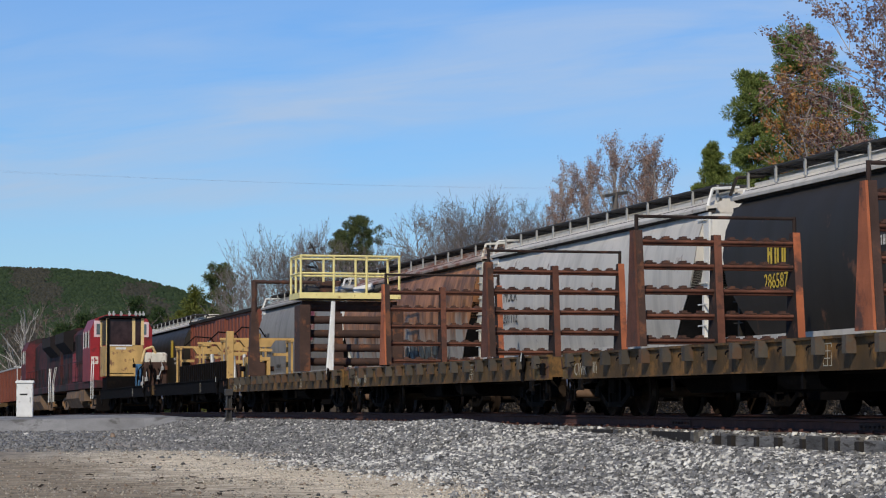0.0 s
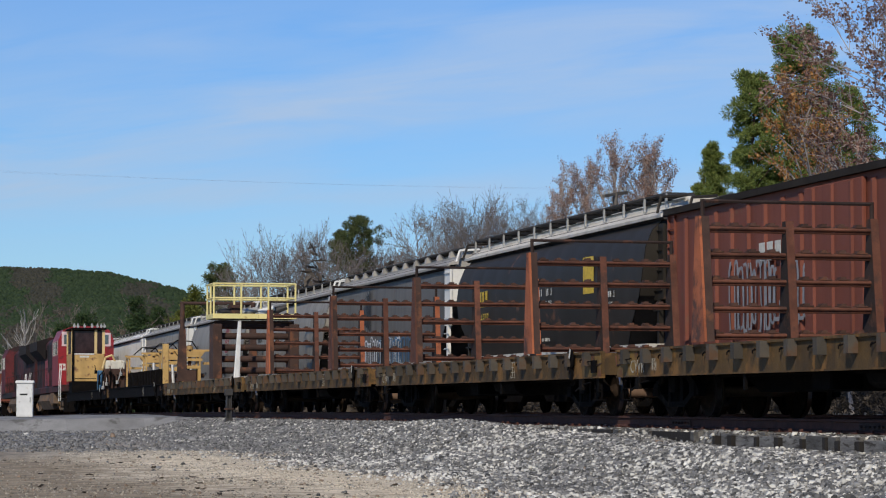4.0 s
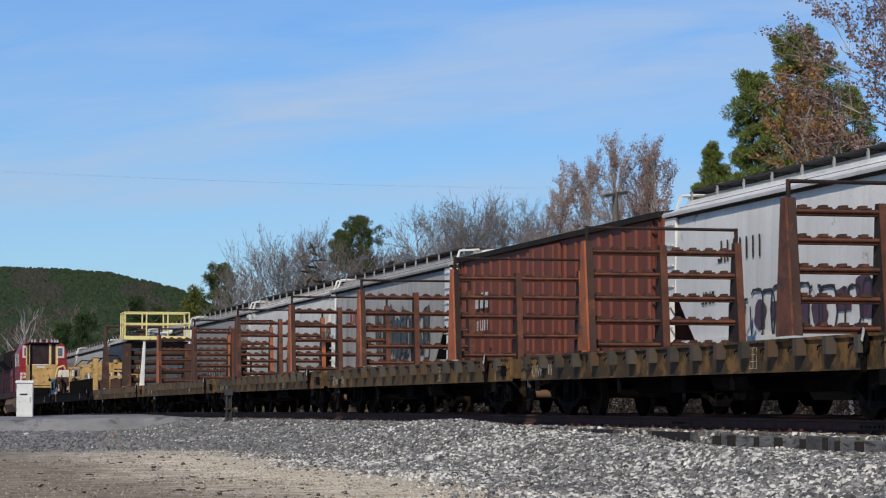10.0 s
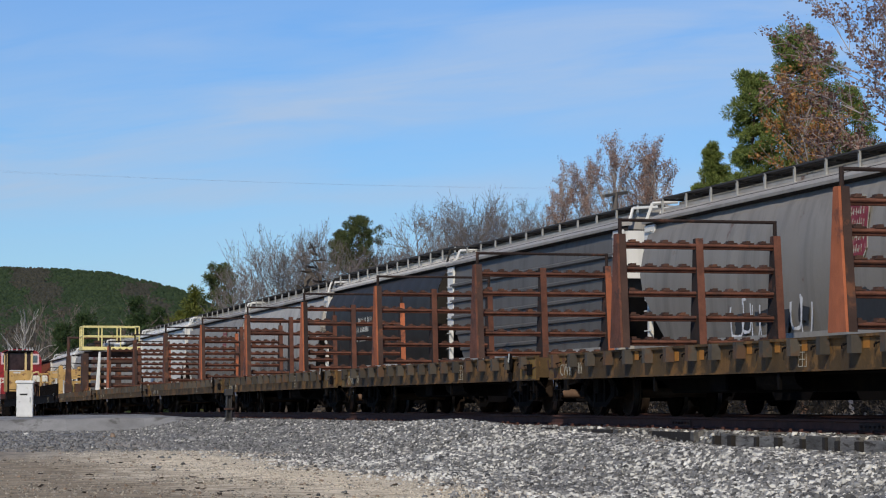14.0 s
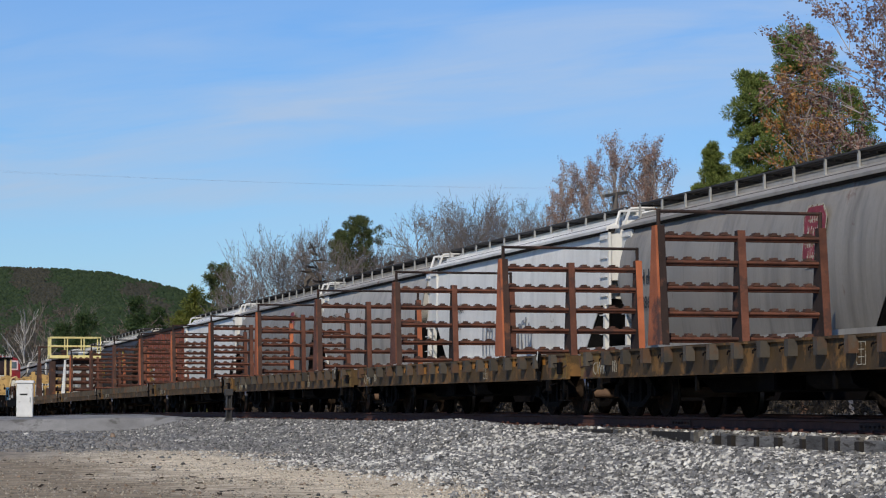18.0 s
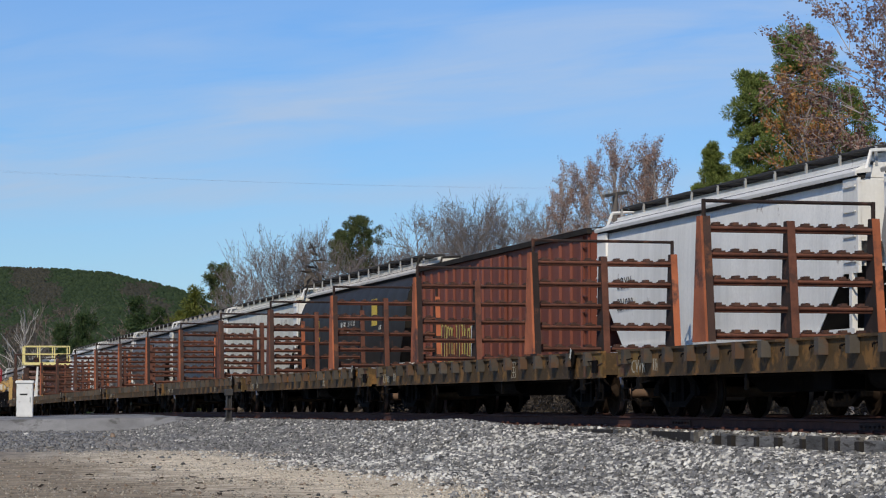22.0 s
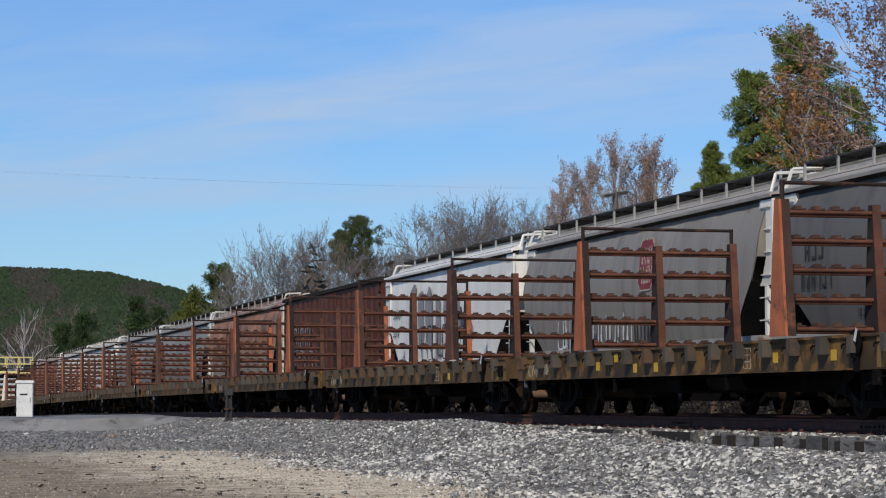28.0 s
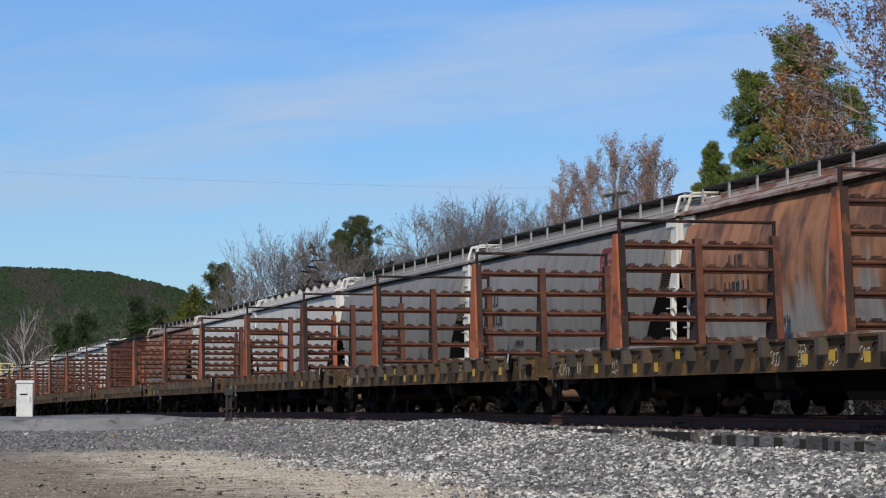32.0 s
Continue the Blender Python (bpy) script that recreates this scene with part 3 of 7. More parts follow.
def flange_mesh(top, mat, w0=0.075, w1=0.30):
    """The cover strip on the near edge of a tapered upright."""
    b = Build()
    b.grid([[(-0.035, -w1 - 0.016, 0.0), (0.085, -w1 - 0.016, 0.0)], [(-0.035, -(w0 + w1) / 2 - 0.016, top / 2), (0.085, -(w0 + w1) / 2 - 0.016, top / 2)], [(-0.035, -w0 - 0.016, top), (0.085, -w0 - 0.016, top)]])
    b.grid([[(-0.035, -w1 - 0.016, 0.0), (-0.035, -w1 + 0.0, 0.0)], [(-0.035, -w0 - 0.016, top), (-0.035, -w0 + 0.0, top)]])
    return b.mesh("cover_strip", mat)


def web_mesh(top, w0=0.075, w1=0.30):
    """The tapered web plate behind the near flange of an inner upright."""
    # its dark colour stands for the shade of the near flange
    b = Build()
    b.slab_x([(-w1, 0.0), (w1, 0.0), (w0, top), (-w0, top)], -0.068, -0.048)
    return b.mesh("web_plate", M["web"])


def post_mesh(top, mat, w0=0.075, w1=0.30):
    """The sloping near flange of an inner upright."""
    b = Build()
    b.add([(x, y, z) for z, w in ((0.0, w1), (top, w0)) for x, y in ((-0.072, -w - 0.02), (0.058, -w - 0.02), (0.058, -w), (-0.072, -w))],
          [(0, 1, 2, 3), (4, 5, 6, 7), (0, 1, 5, 4), (1, 2, 6, 5), (2, 3, 7, 6), (3, 0, 4, 7)])
    return b.mesh("post", mat)


POST_T = 1.96
POSTS = [near_post_mesh(POST_T, M[k]) for k in ("rust_orange", "rust", "rust_dark")]
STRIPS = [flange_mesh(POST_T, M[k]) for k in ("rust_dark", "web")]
FAR_POSTS = [post_mesh(POST_T, M[k]) for k in ("rust", "rust_orange")]
WEBS = [web_mesh(POST_T), web_mesh(1.90, 0.07, 0.26)]
MID_POST = post_mesh(1.90, M["rust"], 0.07, 0.26)
TIER_Z = [0.09, 0.51, 0.93, 1.35, 1.76]


def bar_mesh():
    b = Build().slab_x([(-0.045, -0.05), (-0.055, -0.035), (-0.055, -0.012), (-0.085, -0.006), (-0.095, 0.012), (-0.085, 0.042), (-0.05, 0.05), (0.08, 0.05), (0.08, 0.03), (0.05, 0.02), (0.05, -0.05)], -1.40, 1.40)
    return b.mesh("crossbar", M["rust"])


def roller_mesh():
    b = Build().slab_y([(-0.09, 0.0), (0.10, 0.0), (0.095, 0.022), (0.03, 0.022), (0.03, 0.055), (-0.055, 0.055), (-0.06, 0.024), (-0.09, 0.022)], -0.09, 0.09)
    return b.mesh("roller", M["roller"])


BAR, ROLLER = bar_mesh(), roller_mesh()
PORTAL = Build().tube((-1.42, 0, 2.20), (1.42, 0, 2.20), 0.032, 6).tube((-1.42, 0, POST_T), (-1.42, 0, 2.23), 0.035, 6).tube((1.42, 0, POST_T), (1.42, 0, 2.23), 0.035, 6).mesh("rail_rack", M["web"])


def add_rack(car, y, seed, portal=True):
    rng = random.Random(seed)
    rack = part("rail_rack", PORTAL, None, car, "rusty roller rack across the car with five tiers", at=pose(0, y, DECK))
    p = part("post", POSTS[rng.choice((0, 0, 0, 0, 1))], None, rack, "tapered post with orange rust", at=pose(-1.43, 0, 0))
    part("cover_strip", STRIPS[rng.choice((0, 1))], None, p)
    p = part("post", FAR_POSTS[rng.choice((0, 0, 0, 1))], None, rack, "tapered rusty post", at=pose(1.43, 0, 0))
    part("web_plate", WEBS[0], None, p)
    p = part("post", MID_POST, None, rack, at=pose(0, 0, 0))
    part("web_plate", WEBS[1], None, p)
    for z in TIER_Z:
        part("crossbar", BAR, None, rack, at=pose(0, 0, z))
        for k in range(8):
            x = (-1.20 + 0.305 * k) if k < 4 else (0.285 + 0.305 * (k - 4))
            part("roller", ROLLER, None, rack, at=pose(x + rng.uniform(-0.015, 0.015), 0, z + 0.05))
    return rack


def flat_body_meshes():
    side = Build().slab_y([(-0.06, 0.665), (0.03, 0.665), (0.03, 1.14), (-0.07, 1.14), (-0.07, 1.10), (-0.03, 1.10), (-0.03, 0.69), (-0.06, 0.69)], -HALF, HALF)
    deck = Build().box(-1.34, 1.34, -8.15, HALF, 1.085, 1.132)
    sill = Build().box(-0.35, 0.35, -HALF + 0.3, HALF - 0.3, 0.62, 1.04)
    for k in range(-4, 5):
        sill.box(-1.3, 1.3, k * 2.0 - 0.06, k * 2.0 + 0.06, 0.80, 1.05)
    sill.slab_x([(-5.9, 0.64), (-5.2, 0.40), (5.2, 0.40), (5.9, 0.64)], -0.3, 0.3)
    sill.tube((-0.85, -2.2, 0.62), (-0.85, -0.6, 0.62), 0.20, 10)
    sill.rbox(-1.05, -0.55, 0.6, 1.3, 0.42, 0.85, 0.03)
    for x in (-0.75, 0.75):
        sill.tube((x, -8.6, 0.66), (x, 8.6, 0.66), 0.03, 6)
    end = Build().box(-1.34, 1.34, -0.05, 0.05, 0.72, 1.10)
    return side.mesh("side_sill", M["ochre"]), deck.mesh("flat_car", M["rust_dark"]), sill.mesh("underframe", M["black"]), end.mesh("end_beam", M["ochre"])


SIDE, FLOOR_D, SILL, END_B = flat_body_meshes()
SIDE_DARK = SIDE.copy()
SIDE_DARK.materials[0] = M["black"]
POCKET = Build().box(-0.145, -0.120, -0.075, 0.075, 0.885, 1.125).box(-0.120, 0, -0.075, -0.055, 0.885, 1.125).box(-0.120, 0, 0.055, 0.075, 0.885, 1.125).mesh("stake_pocket", M["pocket"])
HOOK = Build().tube((-0.02, -0.05, 1.02), (-0.07, 0.0, 0.99), 0.012, 5).tube((-0.07, 0.0, 0.99), (-0.02, 0.05, 1.02), 0.012, 5).tube((-0.07, 0, 1.0), (-0.07, 0, 0.95), 0.012, 5).mesh("tie_down", M["black"])
GRAB = Build().tube((-0.02, -0.22, 0.98), (-0.09, -0.22, 0.96), 0.011, 5).tube((-0.09, -0.22, 0.96), (-0.09, 0.22, 0.96), 0.011, 5).tube((-0.09, 0.22, 0.96), (-0.02, 0.22, 0.98), 0.011, 5).mesh("grab_iron", M["black"])
STEP = Build().tube((0, -0.2, 0.70), (0, -0.2, 0.28), 0.015, 5).tube((0, 0.2, 0.70), (0, 0.2, 0.28), 0.015, 5).box(-0.05, 0.05, -0.2, 0.2, 0.27, 0.29).box(-0.03, 0.03, -0.2, 0.2, 0.47, 0.485).mesh("step", M["black"])
BRAKE = Build().lathe([(-0.05, 0.02), (-0.05, 0.17), (-0.03, 0.19), (0.0, 0.17), (0.0, 0.02)], 14).box(-0.03, 0.0, -0.07, 0.07, -0.38, 0.16).box(-0.07, -0.02, -0.04, 0.05, -0.20, -0.02).tube((-0.06, 0.0, 0.12), (-0.10, 0.14, 0.04), 0.02, 5).mesh("hand_brake", M["black"])
HOSE = Build().tube((0.05, 0, 0.62), (0.03, 0.0, 0.45), 0.02, 5).tube((0.03, 0.0, 0.45), (0.05, 0.12, 0.36), 0.02, 5).tube((-0.1, 0, 0.66), (-0.1, 0, 0.60), 0.03, 5).mesh("air_hose", M["black"])
MARK = text_mesh("CWR", 0.32, M["letter_worn"])
BARS = Build().box(-0.003, 0, -0.04, 0.0, 0.0, 0.20).box(-0.003, 0, -0.13, -0.10, 0.0, 0.20).box(-0.003, 0, -0.22, -0.18, 0.0, 0.20).box(-0.003, 0, -0.18, -0.13, 0.16, 0.20).mesh("number_bar", M["letter_worn"])
PANEL = Build()
for (a, b_, c, d) in ((-0.15, 0.15, 0.0, 0.012), (-0.15, 0.15, 0.30, 0.312), (-0.15, -0.138, 0, 0.31), (0.138, 0.15, 0, 0.31), (-0.006, 0.006, 0, 0.31), (-0.1, 0.1, 0.20, 0.212), (-0.1, 0.1, 0.10, 0.112)):
    PANEL.box(-0.003, 0, a, b_, c, d)
PANEL = PANEL.mesh("data_panel", M["letter_worn"])
END_PLATE = Build().rbox(-0.012, 0.0, -0.55, 0.55, 0.672, 1.13, 0.004).mesh("end_plate", M["ochre_end"])
JACK = Build().rbox(-0.05, 0.0, -0.13, 0.13, 0.76, 0.98, 0.01).mesh("jacking_pad", M["black"])
PATCH = [Build().box(-0.003, 0, -0.10, 0.10, 0.0, 0.15).mesh("reflector", M[k]) for k in ("sticker", "sticker_orange")]
CHALK = []
for q_ in range(3):
    b_ = Build()
    rng_c = random.Random(40 + q_)
    for j_ in range(3):
        cy_, cz_ = -0.12 + 0.11 * j_, 0.10 + rng_c.uniform(-0.02, 0.06)
        ring_ = [(cy_ + 0.055 * math.cos(a_) * rng_c.uniform(0.8, 1.3), cz_ + 0.09 * math.sin(a_) * rng_c.uniform(0.8, 1.3)) for a_ in [i_ * 0.75 for i_ in range(8)]]
        b_.grid([[(-0.001, y_, z_), (-0.001, y_ + 0.012, z_ + 0.018)] for y_, z_ in ring_])
    CHALK.append(b_.mesh("chalk_scrawl", M["letter"]))
TAG = Build().box(-0.004, 0.0, -0.035, 0.035, -0.09, 0.09).mesh("tag", M["letter"])
VALVE = Build().rbox(-0.06, 0.0, -0.12, 0.12, -0.10, 0.10, 0.02).tube((-0.03, 0.1, -0.05), (-0.02, 0.42, -0.12), 0.02, 5).tube((-0.03, -0.1, 0.0), (-0.02, -0.5, 0.03), 0.016, 5).mesh("brake_valve", M["truck"])
LEVER = Build().tube((0, 0, 0), (-0.02, 0.35, -0.05), 0.014, 5).tube((-0.02, 0.35, -0.05), (-0.02, 0.40, 0.12), 0.014, 5).mesh("uncoupling_lever", M["rust_dark"])
HANGER = Build().slab_y([(-0.02, 0.68), (0.02, 0.68), (0.02, 0.42), (-0.02, 0.42)], -0.05, 0.05).mesh("hanger", M["truck"])


def flat_car(u, label, racks=(True, True), stickers=0, seed=0, dark=False, orange=False, chalk=0):
    """A flat car whose middle is u metres along the line at 0 s."""
    rng = random.Random(seed)
    car = tagged(part("flat_car", FLOOR_D, None), label, "flat car", group="rail train")
    for s in (-1, 1):
        part("side_sill", SIDE_DARK if dark else SIDE, None, car, "black side sill" if dark else "ochre-brown weathered side sill", at=pose(s * 1.36, 0, 0, 0, 0, 0 if s < 0 else 180))
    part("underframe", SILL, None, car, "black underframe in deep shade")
    for s in (-1, 1):
        part("end_beam", END_B, None, car, at=pose(0, s * (HALF - 0.05), 0))
    for k in range(0 if dark else 17):
        y = -8.5 + 1.0625 * k
        part("stake_pocket", POCKET, None, car, "grey-brown steel stake pocket", at=pose(-1.39, y, 0))
        part("stake_pocket", POCKET, None, car, "grey-brown steel stake pocket", at=pose(1.39, y, 0, 0, 0, 180))
        if k < 16:
            part("tie_down", HOOK, None, car, at=pose(-1.39, y + 0.42, 0))
    for y in (-8.9, 8.9):
        part("grab_iron", GRAB, None, car, at=pose(-1.39, y - math.copysign(0.35, y), 0))
        part("step", STEP, None, car, at=pose(-1.34, y - math.copysign(0.1, y), 0))
        part("air_hose", HOSE, None, car, at=pose(-0.3, math.copysign(HALF + 0.15, y), 0.2))
    for s in (-1, 1) if not dark else ():
        part("end_plate", END_PLATE, None, car, "yellow-ochre end plate of the sill", at=pose(-1.392, s * (HALF - 0.56), 0))
    if not dark:
        part("jacking_pad", JACK, None, car, at=pose(-1.404, -HALF + 0.34, 0))
    brake = part("hand_brake", BRAKE, None, car, "hand brake wheel and chain housing", at=pose(-1.42, -7.45, 1.02))
    part("tag", TAG, None, brake, "white paper tag", at=pose(-0.09, -0.16, 0.10, 24, 0, 0))
    part("brake_valve", VALVE, None, car, "dark brake valve with pipes", at=pose(-1.40, -8.1, 0.56))
    part("brake_valve", VALVE, None, car, "dark brake valve with pipes", at=pose(-1.40, 7.9, 0.56))
    for y in (-HALF, HALF - 0.4):
        part("uncoupling_lever", LEVER, None, car, at=pose(-1.40, y, 0.92))
    for y in (-8.9, -2.4, 3.1):
        part("hanger", HANGER, None, car, "short bracket under the sill", at=pose(-1.36, y, 0))
    part("data_panel", PANEL, None, car, "painted white data panel", at=pose(-1.394, -3.35, 0.73))
    if not dark:
        part("lettering", MARK, None, car, "white painted lettering", at=pose(-1.410, 8.40, 0.73))
    if not dark:
        part("number_bar", BARS, None, car, "worn white number", at=pose(-1.396, 7.30, 0.76))
    for k in rng.sample(range(1, 15), stickers):
        part("reflector", PATCH[1 if orange else 0], None, car, "patch of orange paint" if orange else "patch of yellow paint", at=pose(-1.3945, -8.5 + 1.0625 * k - 0.20 - rng.uniform(0, 0.12), rng.choice((0.90, 0.93, 0.95) if orange else (0.74, 0.76, 0.80, 0.93))))
    for k in rng.sample(range(1, 15), chalk):
        part("chalk_scrawl", CHALK[k % 3], None, car, "pale chalk scrawl", at=pose(-1.3945, -8.5 + 1.0625 * k - 0.24, 0.74))
    add_trucks(car, (-7.1, 7.1))
    add_couplers(car, HALF)
    for i, want in enumerate(racks):
        if want:
            add_rack(car, (-4.85, 4.75)[i], seed * 7 + i)
    MOVERS.append((car, NEAR_X, u, "rail"))
    return car


# racks stand every 9.6 m, two to a car
for k in range(-8, 2):
    u = 35.15 + CAR * k
    flat_car(u, "flat rail car with orange paint patches and rusty rail racks" if k == -3 else "flat rail car with weathered ochre sides and rusty rail racks" if k > -6 else "flat rail car with yellow reflector patches and rusty rail racks",
             stickers={-3: 8, -5: 1, -6: 6, -7: 7, -8: 6}.get(k, 0), seed=20 + k, orange=k == -3, chalk=5 if k == -7 else 0)


# dark tone that stands for shade under eaves, roof undercuts and car ends
M["shade_tone"] = material("shade_toned_steel", (0.045, 0.040, 0.036), 0.9, 0.0, 1.5, 0.4, 0.2, spec=0.1)


# ---- the grain train: covered hoppers and boxcars ----
GAPS = [28.8, 46.6, 64.5, 83.0, 99.7, 118.4, 136.1, 153.2, 169.9, 186.7, 203.4, 219.6, 237.6, 254.7, 271.8, 288.5, 305.4, 322.5, 339.6, 355.9, 373.0, 389.9,
        407.0, 422.8, 440.5, 458.8, 476.0, 492.9, 508.5, 525.5, 541.4, 559.1, 577.5, 594.5, 612.0, 629.0, 646.0, 663.0, 680.5, 697.5, 714.5, 731.5, 749.0, 766.0]


def hopper_meshes(style, half, paint, roof_mat, end_mat):
    """Meshes of a covered hopper of that half length: round-sided, ribbed or flat-sided."""
    hb = half - 0.45
    if style == "round":
        sec = [(1.24, 4.12), (1.38, 3.85), (1.50, 3.45), (1.57, 3.0), (1.58, 2.55), (1.54, 2.0), (1.46, 1.5), (1.36, 1.12)]
    elif style == "dark":
        sec = [(1.12, 4.22), (1.38, 3.95), (1.53, 3.60), (1.60, 3.1), (1.60, 2.55), (1.55, 2.0), (1.46, 1.5), (1.36, 1.12)]
    else:
        sec = [(1.42, 4.12), (1.49, 3.85), (1.52, 3.2), (1.53, 2.6), (1.53, 2.0), (1.53, 1.6), (1.52, 1.3), (1.50, 1.12)]

    def reach(z):
        return hb if z > 2.75 else hb - (2.75 - z) * 1.15

    b = Build()
    ny = 96
    cup = 0.016 if style in ("round", "dark") else 0.007
    for s in (-1, 1):
        rows = []
        for x, z in [(sec[0][0] - 0.10, sec[0][1] + 0.06)] + sec:
            r = reach(z)
            ys = [-r + 2 * r * i / ny for i in range(ny + 1)]
            rows.append([(s * (x + cup * abs(math.sin(math.pi * y / 1.38)) ** 0.6), y, z) for y in ys])
        b.grid(rows)
    # upright ends above; sloping sheets below, coloured dark for the shade there
    for e in (-1, 1):
        b.grid([[(-x, e * reach(z), z), (x, e * reach(z), z)] for x, z in sec if z > 2.5])
    slope = Build()
    low = [(x, z) for x, z in sec if z < 3.05]
    for e in (-1, 1):
        slope.grid([[(-x + 0.01, e * reach(z), z), (x - 0.01, e * reach(z), z)] for x, z in low])
    x, z = sec[-1]
    slope.grid([[(-x, -reach(z), z), (x, -reach(z), z)], [(-x, reach(z), z), (x, reach(z), z)]])
    slope = slope.mesh("slope_sheet", M["shade_tone"])
    # chutes take the black tone for the shade below the body
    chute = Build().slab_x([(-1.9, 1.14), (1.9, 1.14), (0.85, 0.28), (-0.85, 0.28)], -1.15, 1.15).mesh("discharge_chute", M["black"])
    ribs = []
    if style == "ribbed":
        for z in (3.55, 3.10, 2.65, 2.20, 1.75):
            r = reach(z) - 0.05
            ribs.append((z, Build().slab_y([(0.0, -0.06), (-0.05, -0.03), (-0.05, 0.03), (0.0, 0.06)], -r, r).mesh("side_rib", paint)))
    body = b.mesh("covered_hopper", paint, True)
    e = Build()
    xe = sec[0][0]
    for s in (-1, 1):
        z0 = sec[0][1]
        e.slab_y([(s * (xe - 0.12), z0 + 0.06), (s * (xe + 0.15), z0 + 0.03), (s * (xe + 0.15), z0 - 0.005), (s * (xe + 0.18), z0 - 0.005), (s * (xe + 0.19), z0 + 0.055), (s * (xe + 0.15), z0 + 0.085), (s * (xe - 0.12), z0 + 0.15)], -half + 0.1, half - 0.1)
    eave = e.mesh("eave_beam", roof_mat)
    # dark strip under the eave, in place of the shade there
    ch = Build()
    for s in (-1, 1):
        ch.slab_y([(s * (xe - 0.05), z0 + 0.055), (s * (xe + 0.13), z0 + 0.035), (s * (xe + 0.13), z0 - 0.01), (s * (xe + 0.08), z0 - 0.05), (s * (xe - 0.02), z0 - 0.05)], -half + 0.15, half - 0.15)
    eave_shade = ch.mesh("top_chord", M["shade_tone"])
    r = Build()
    zt = sec[0][1] + 0.09
    rp = [(-xe - 0.13, zt), (-xe * 0.72, zt + 0.24), (-xe * 0.36, zt + 0.37), (0, zt + 0.41), (xe * 0.36, zt + 0.37), (xe * 0.72, zt + 0.24), (xe + 0.13, zt)]
    r.slab_y([(x, z) for x, z in rp] + [(xe, zt - 0.1), (-xe, zt - 0.1)], -hb, hb)
    for x in (-xe * 0.80, xe * 0.80, -xe * 0.52, xe * 0.52):
        zr = zt + 0.24 - 0.80 * (abs(x) - xe * 0.72)* 0.36 + (0.02 if abs(x) < xe * 0.7 else -0.02)
        r.box(x - 0.03, x + 0.03, -hb, hb, zr - 0.06, zr + 0.05)
    # narrow dark lines, drawn for the shade of an undercut in the roof
    undercut = Build()
    for s in (-1, 1):
        for f0, wide in ((0.34, 0.06),):
            pts = []
            for f in (f0, f0 + wide):
                pts.append((s * (xe + 0.13 - f * (0.28 * xe + 0.13)), zt + 0.24 * f))
            undercut.slab_y([(pts[0][0], pts[0][1] + 0.004), (pts[1][0], pts[1][1] + 0.004), (pts[1][0], pts[1][1] - 0.02), (pts[0][0], pts[0][1] - 0.02)], -hb + 0.05, hb - 0.05)
    undercut = undercut.mesh("roof_seam", M["shade_tone"])
    for k in range(-2, 3):
        r.box(-0.28, 0.28, k * 2.9 - 1.2, k * 2.9 + 1.2, zt + 0.36, zt + 0.50)
    roof = r.mesh("roof", roof_mat, True)
    # end frame: a plated panel above, posts and braces below
    p = Build()
    w = xe + 0.10
    for s in (-1, 1):
        p.box(s * w - 0.03, s * w + 0.03, -0.34, 0.30, 2.45, 4.08)
        p.box(s * w - 0.05, s * w + 0.05, -0.06, 0.06, 1.05, 2.45)
    p.box(-w, w, 0.18, 0.24, 3.0, 4.06)
    for k in range(7):
        p.box(-w - 0.07, -w - 0.045, -0.28, 0.24, 1.35 + 0.43 * k, 1.375 + 0.43 * k)
    # hooped grab rail over the end of the roof
    for x in (-1.05, -0.35):
        p.tube((x - 0.3, 0.2, zt), (x - 0.18, 0.15, zt + 0.36), 0.035, 5).tube((x - 0.18, 0.15, zt + 0.36), (x + 0.4, 0.15, zt + 0.40), 0.035, 5)
    end = p.mesh("end_frame", end_mat)
    # roof walk on stanchions
    wk = Build()
    zw = zt + 0.44
    for s in (-1, 1):
        for j in range(4):
            x = s * (0.42 + 0.17 * j)
            wk.box(min(x, x + s * 0.13), max(x, x + s * 0.13), -hb, hb, zw, zw + 0.035)
        n = int(2 * hb / 1.45)
        for i in range(n + 1):
            y = -hb + 2 * hb * i / n
            wk.box(min(s * 0.40, s * 1.10), max(s * 0.40, s * 1.10), y - 0.02, y + 0.02, zw - 0.04, zw)
    walkway = wk.mesh("roof_walk", M["grating"])
    st = Build()
    if style == "bracket":
        st.slab_y([(-0.10, -0.02), (0.30, -0.02), (0.05, 0.26), (-0.02, 0.26)], -0.10, 0.10)
    else:
        st.box(-0.02, 0.02, -0.03, 0.03, -0.05, 0.27)
    sill = Build()
    for s in (-1, 1):
        sill.box(s * 1.59 - 0.03, s * 1.59 + 0.03, -half + 0.15, half - 0.15, 1.24, 1.50)
        sill.box(s * 1.45 - 0.11, s * 1.45 + 0.11, -half + 0.15, half - 0.15, 1.24, 1.27)
    sill.box(-1.56, 1.56, -half + 0.15, -half + 0.31, 1.24, 1.50).box(-1.56, 1.56, half - 0.31, half - 0.15, 1.24, 1.50)
    return dict(eave_shade=eave_shade, undercut=undercut, body=body, eave=eave, roof=roof, end=end, walk=walkway, stan=st.mesh("stanchion", M["galv"] if style != "bracket" else roof_mat), sill=sill.mesh("side_sill", roof_mat), zt=zt, xe=xe, chute=chute, ribs=ribs, slope=slope, hb=hb, sec=sec)


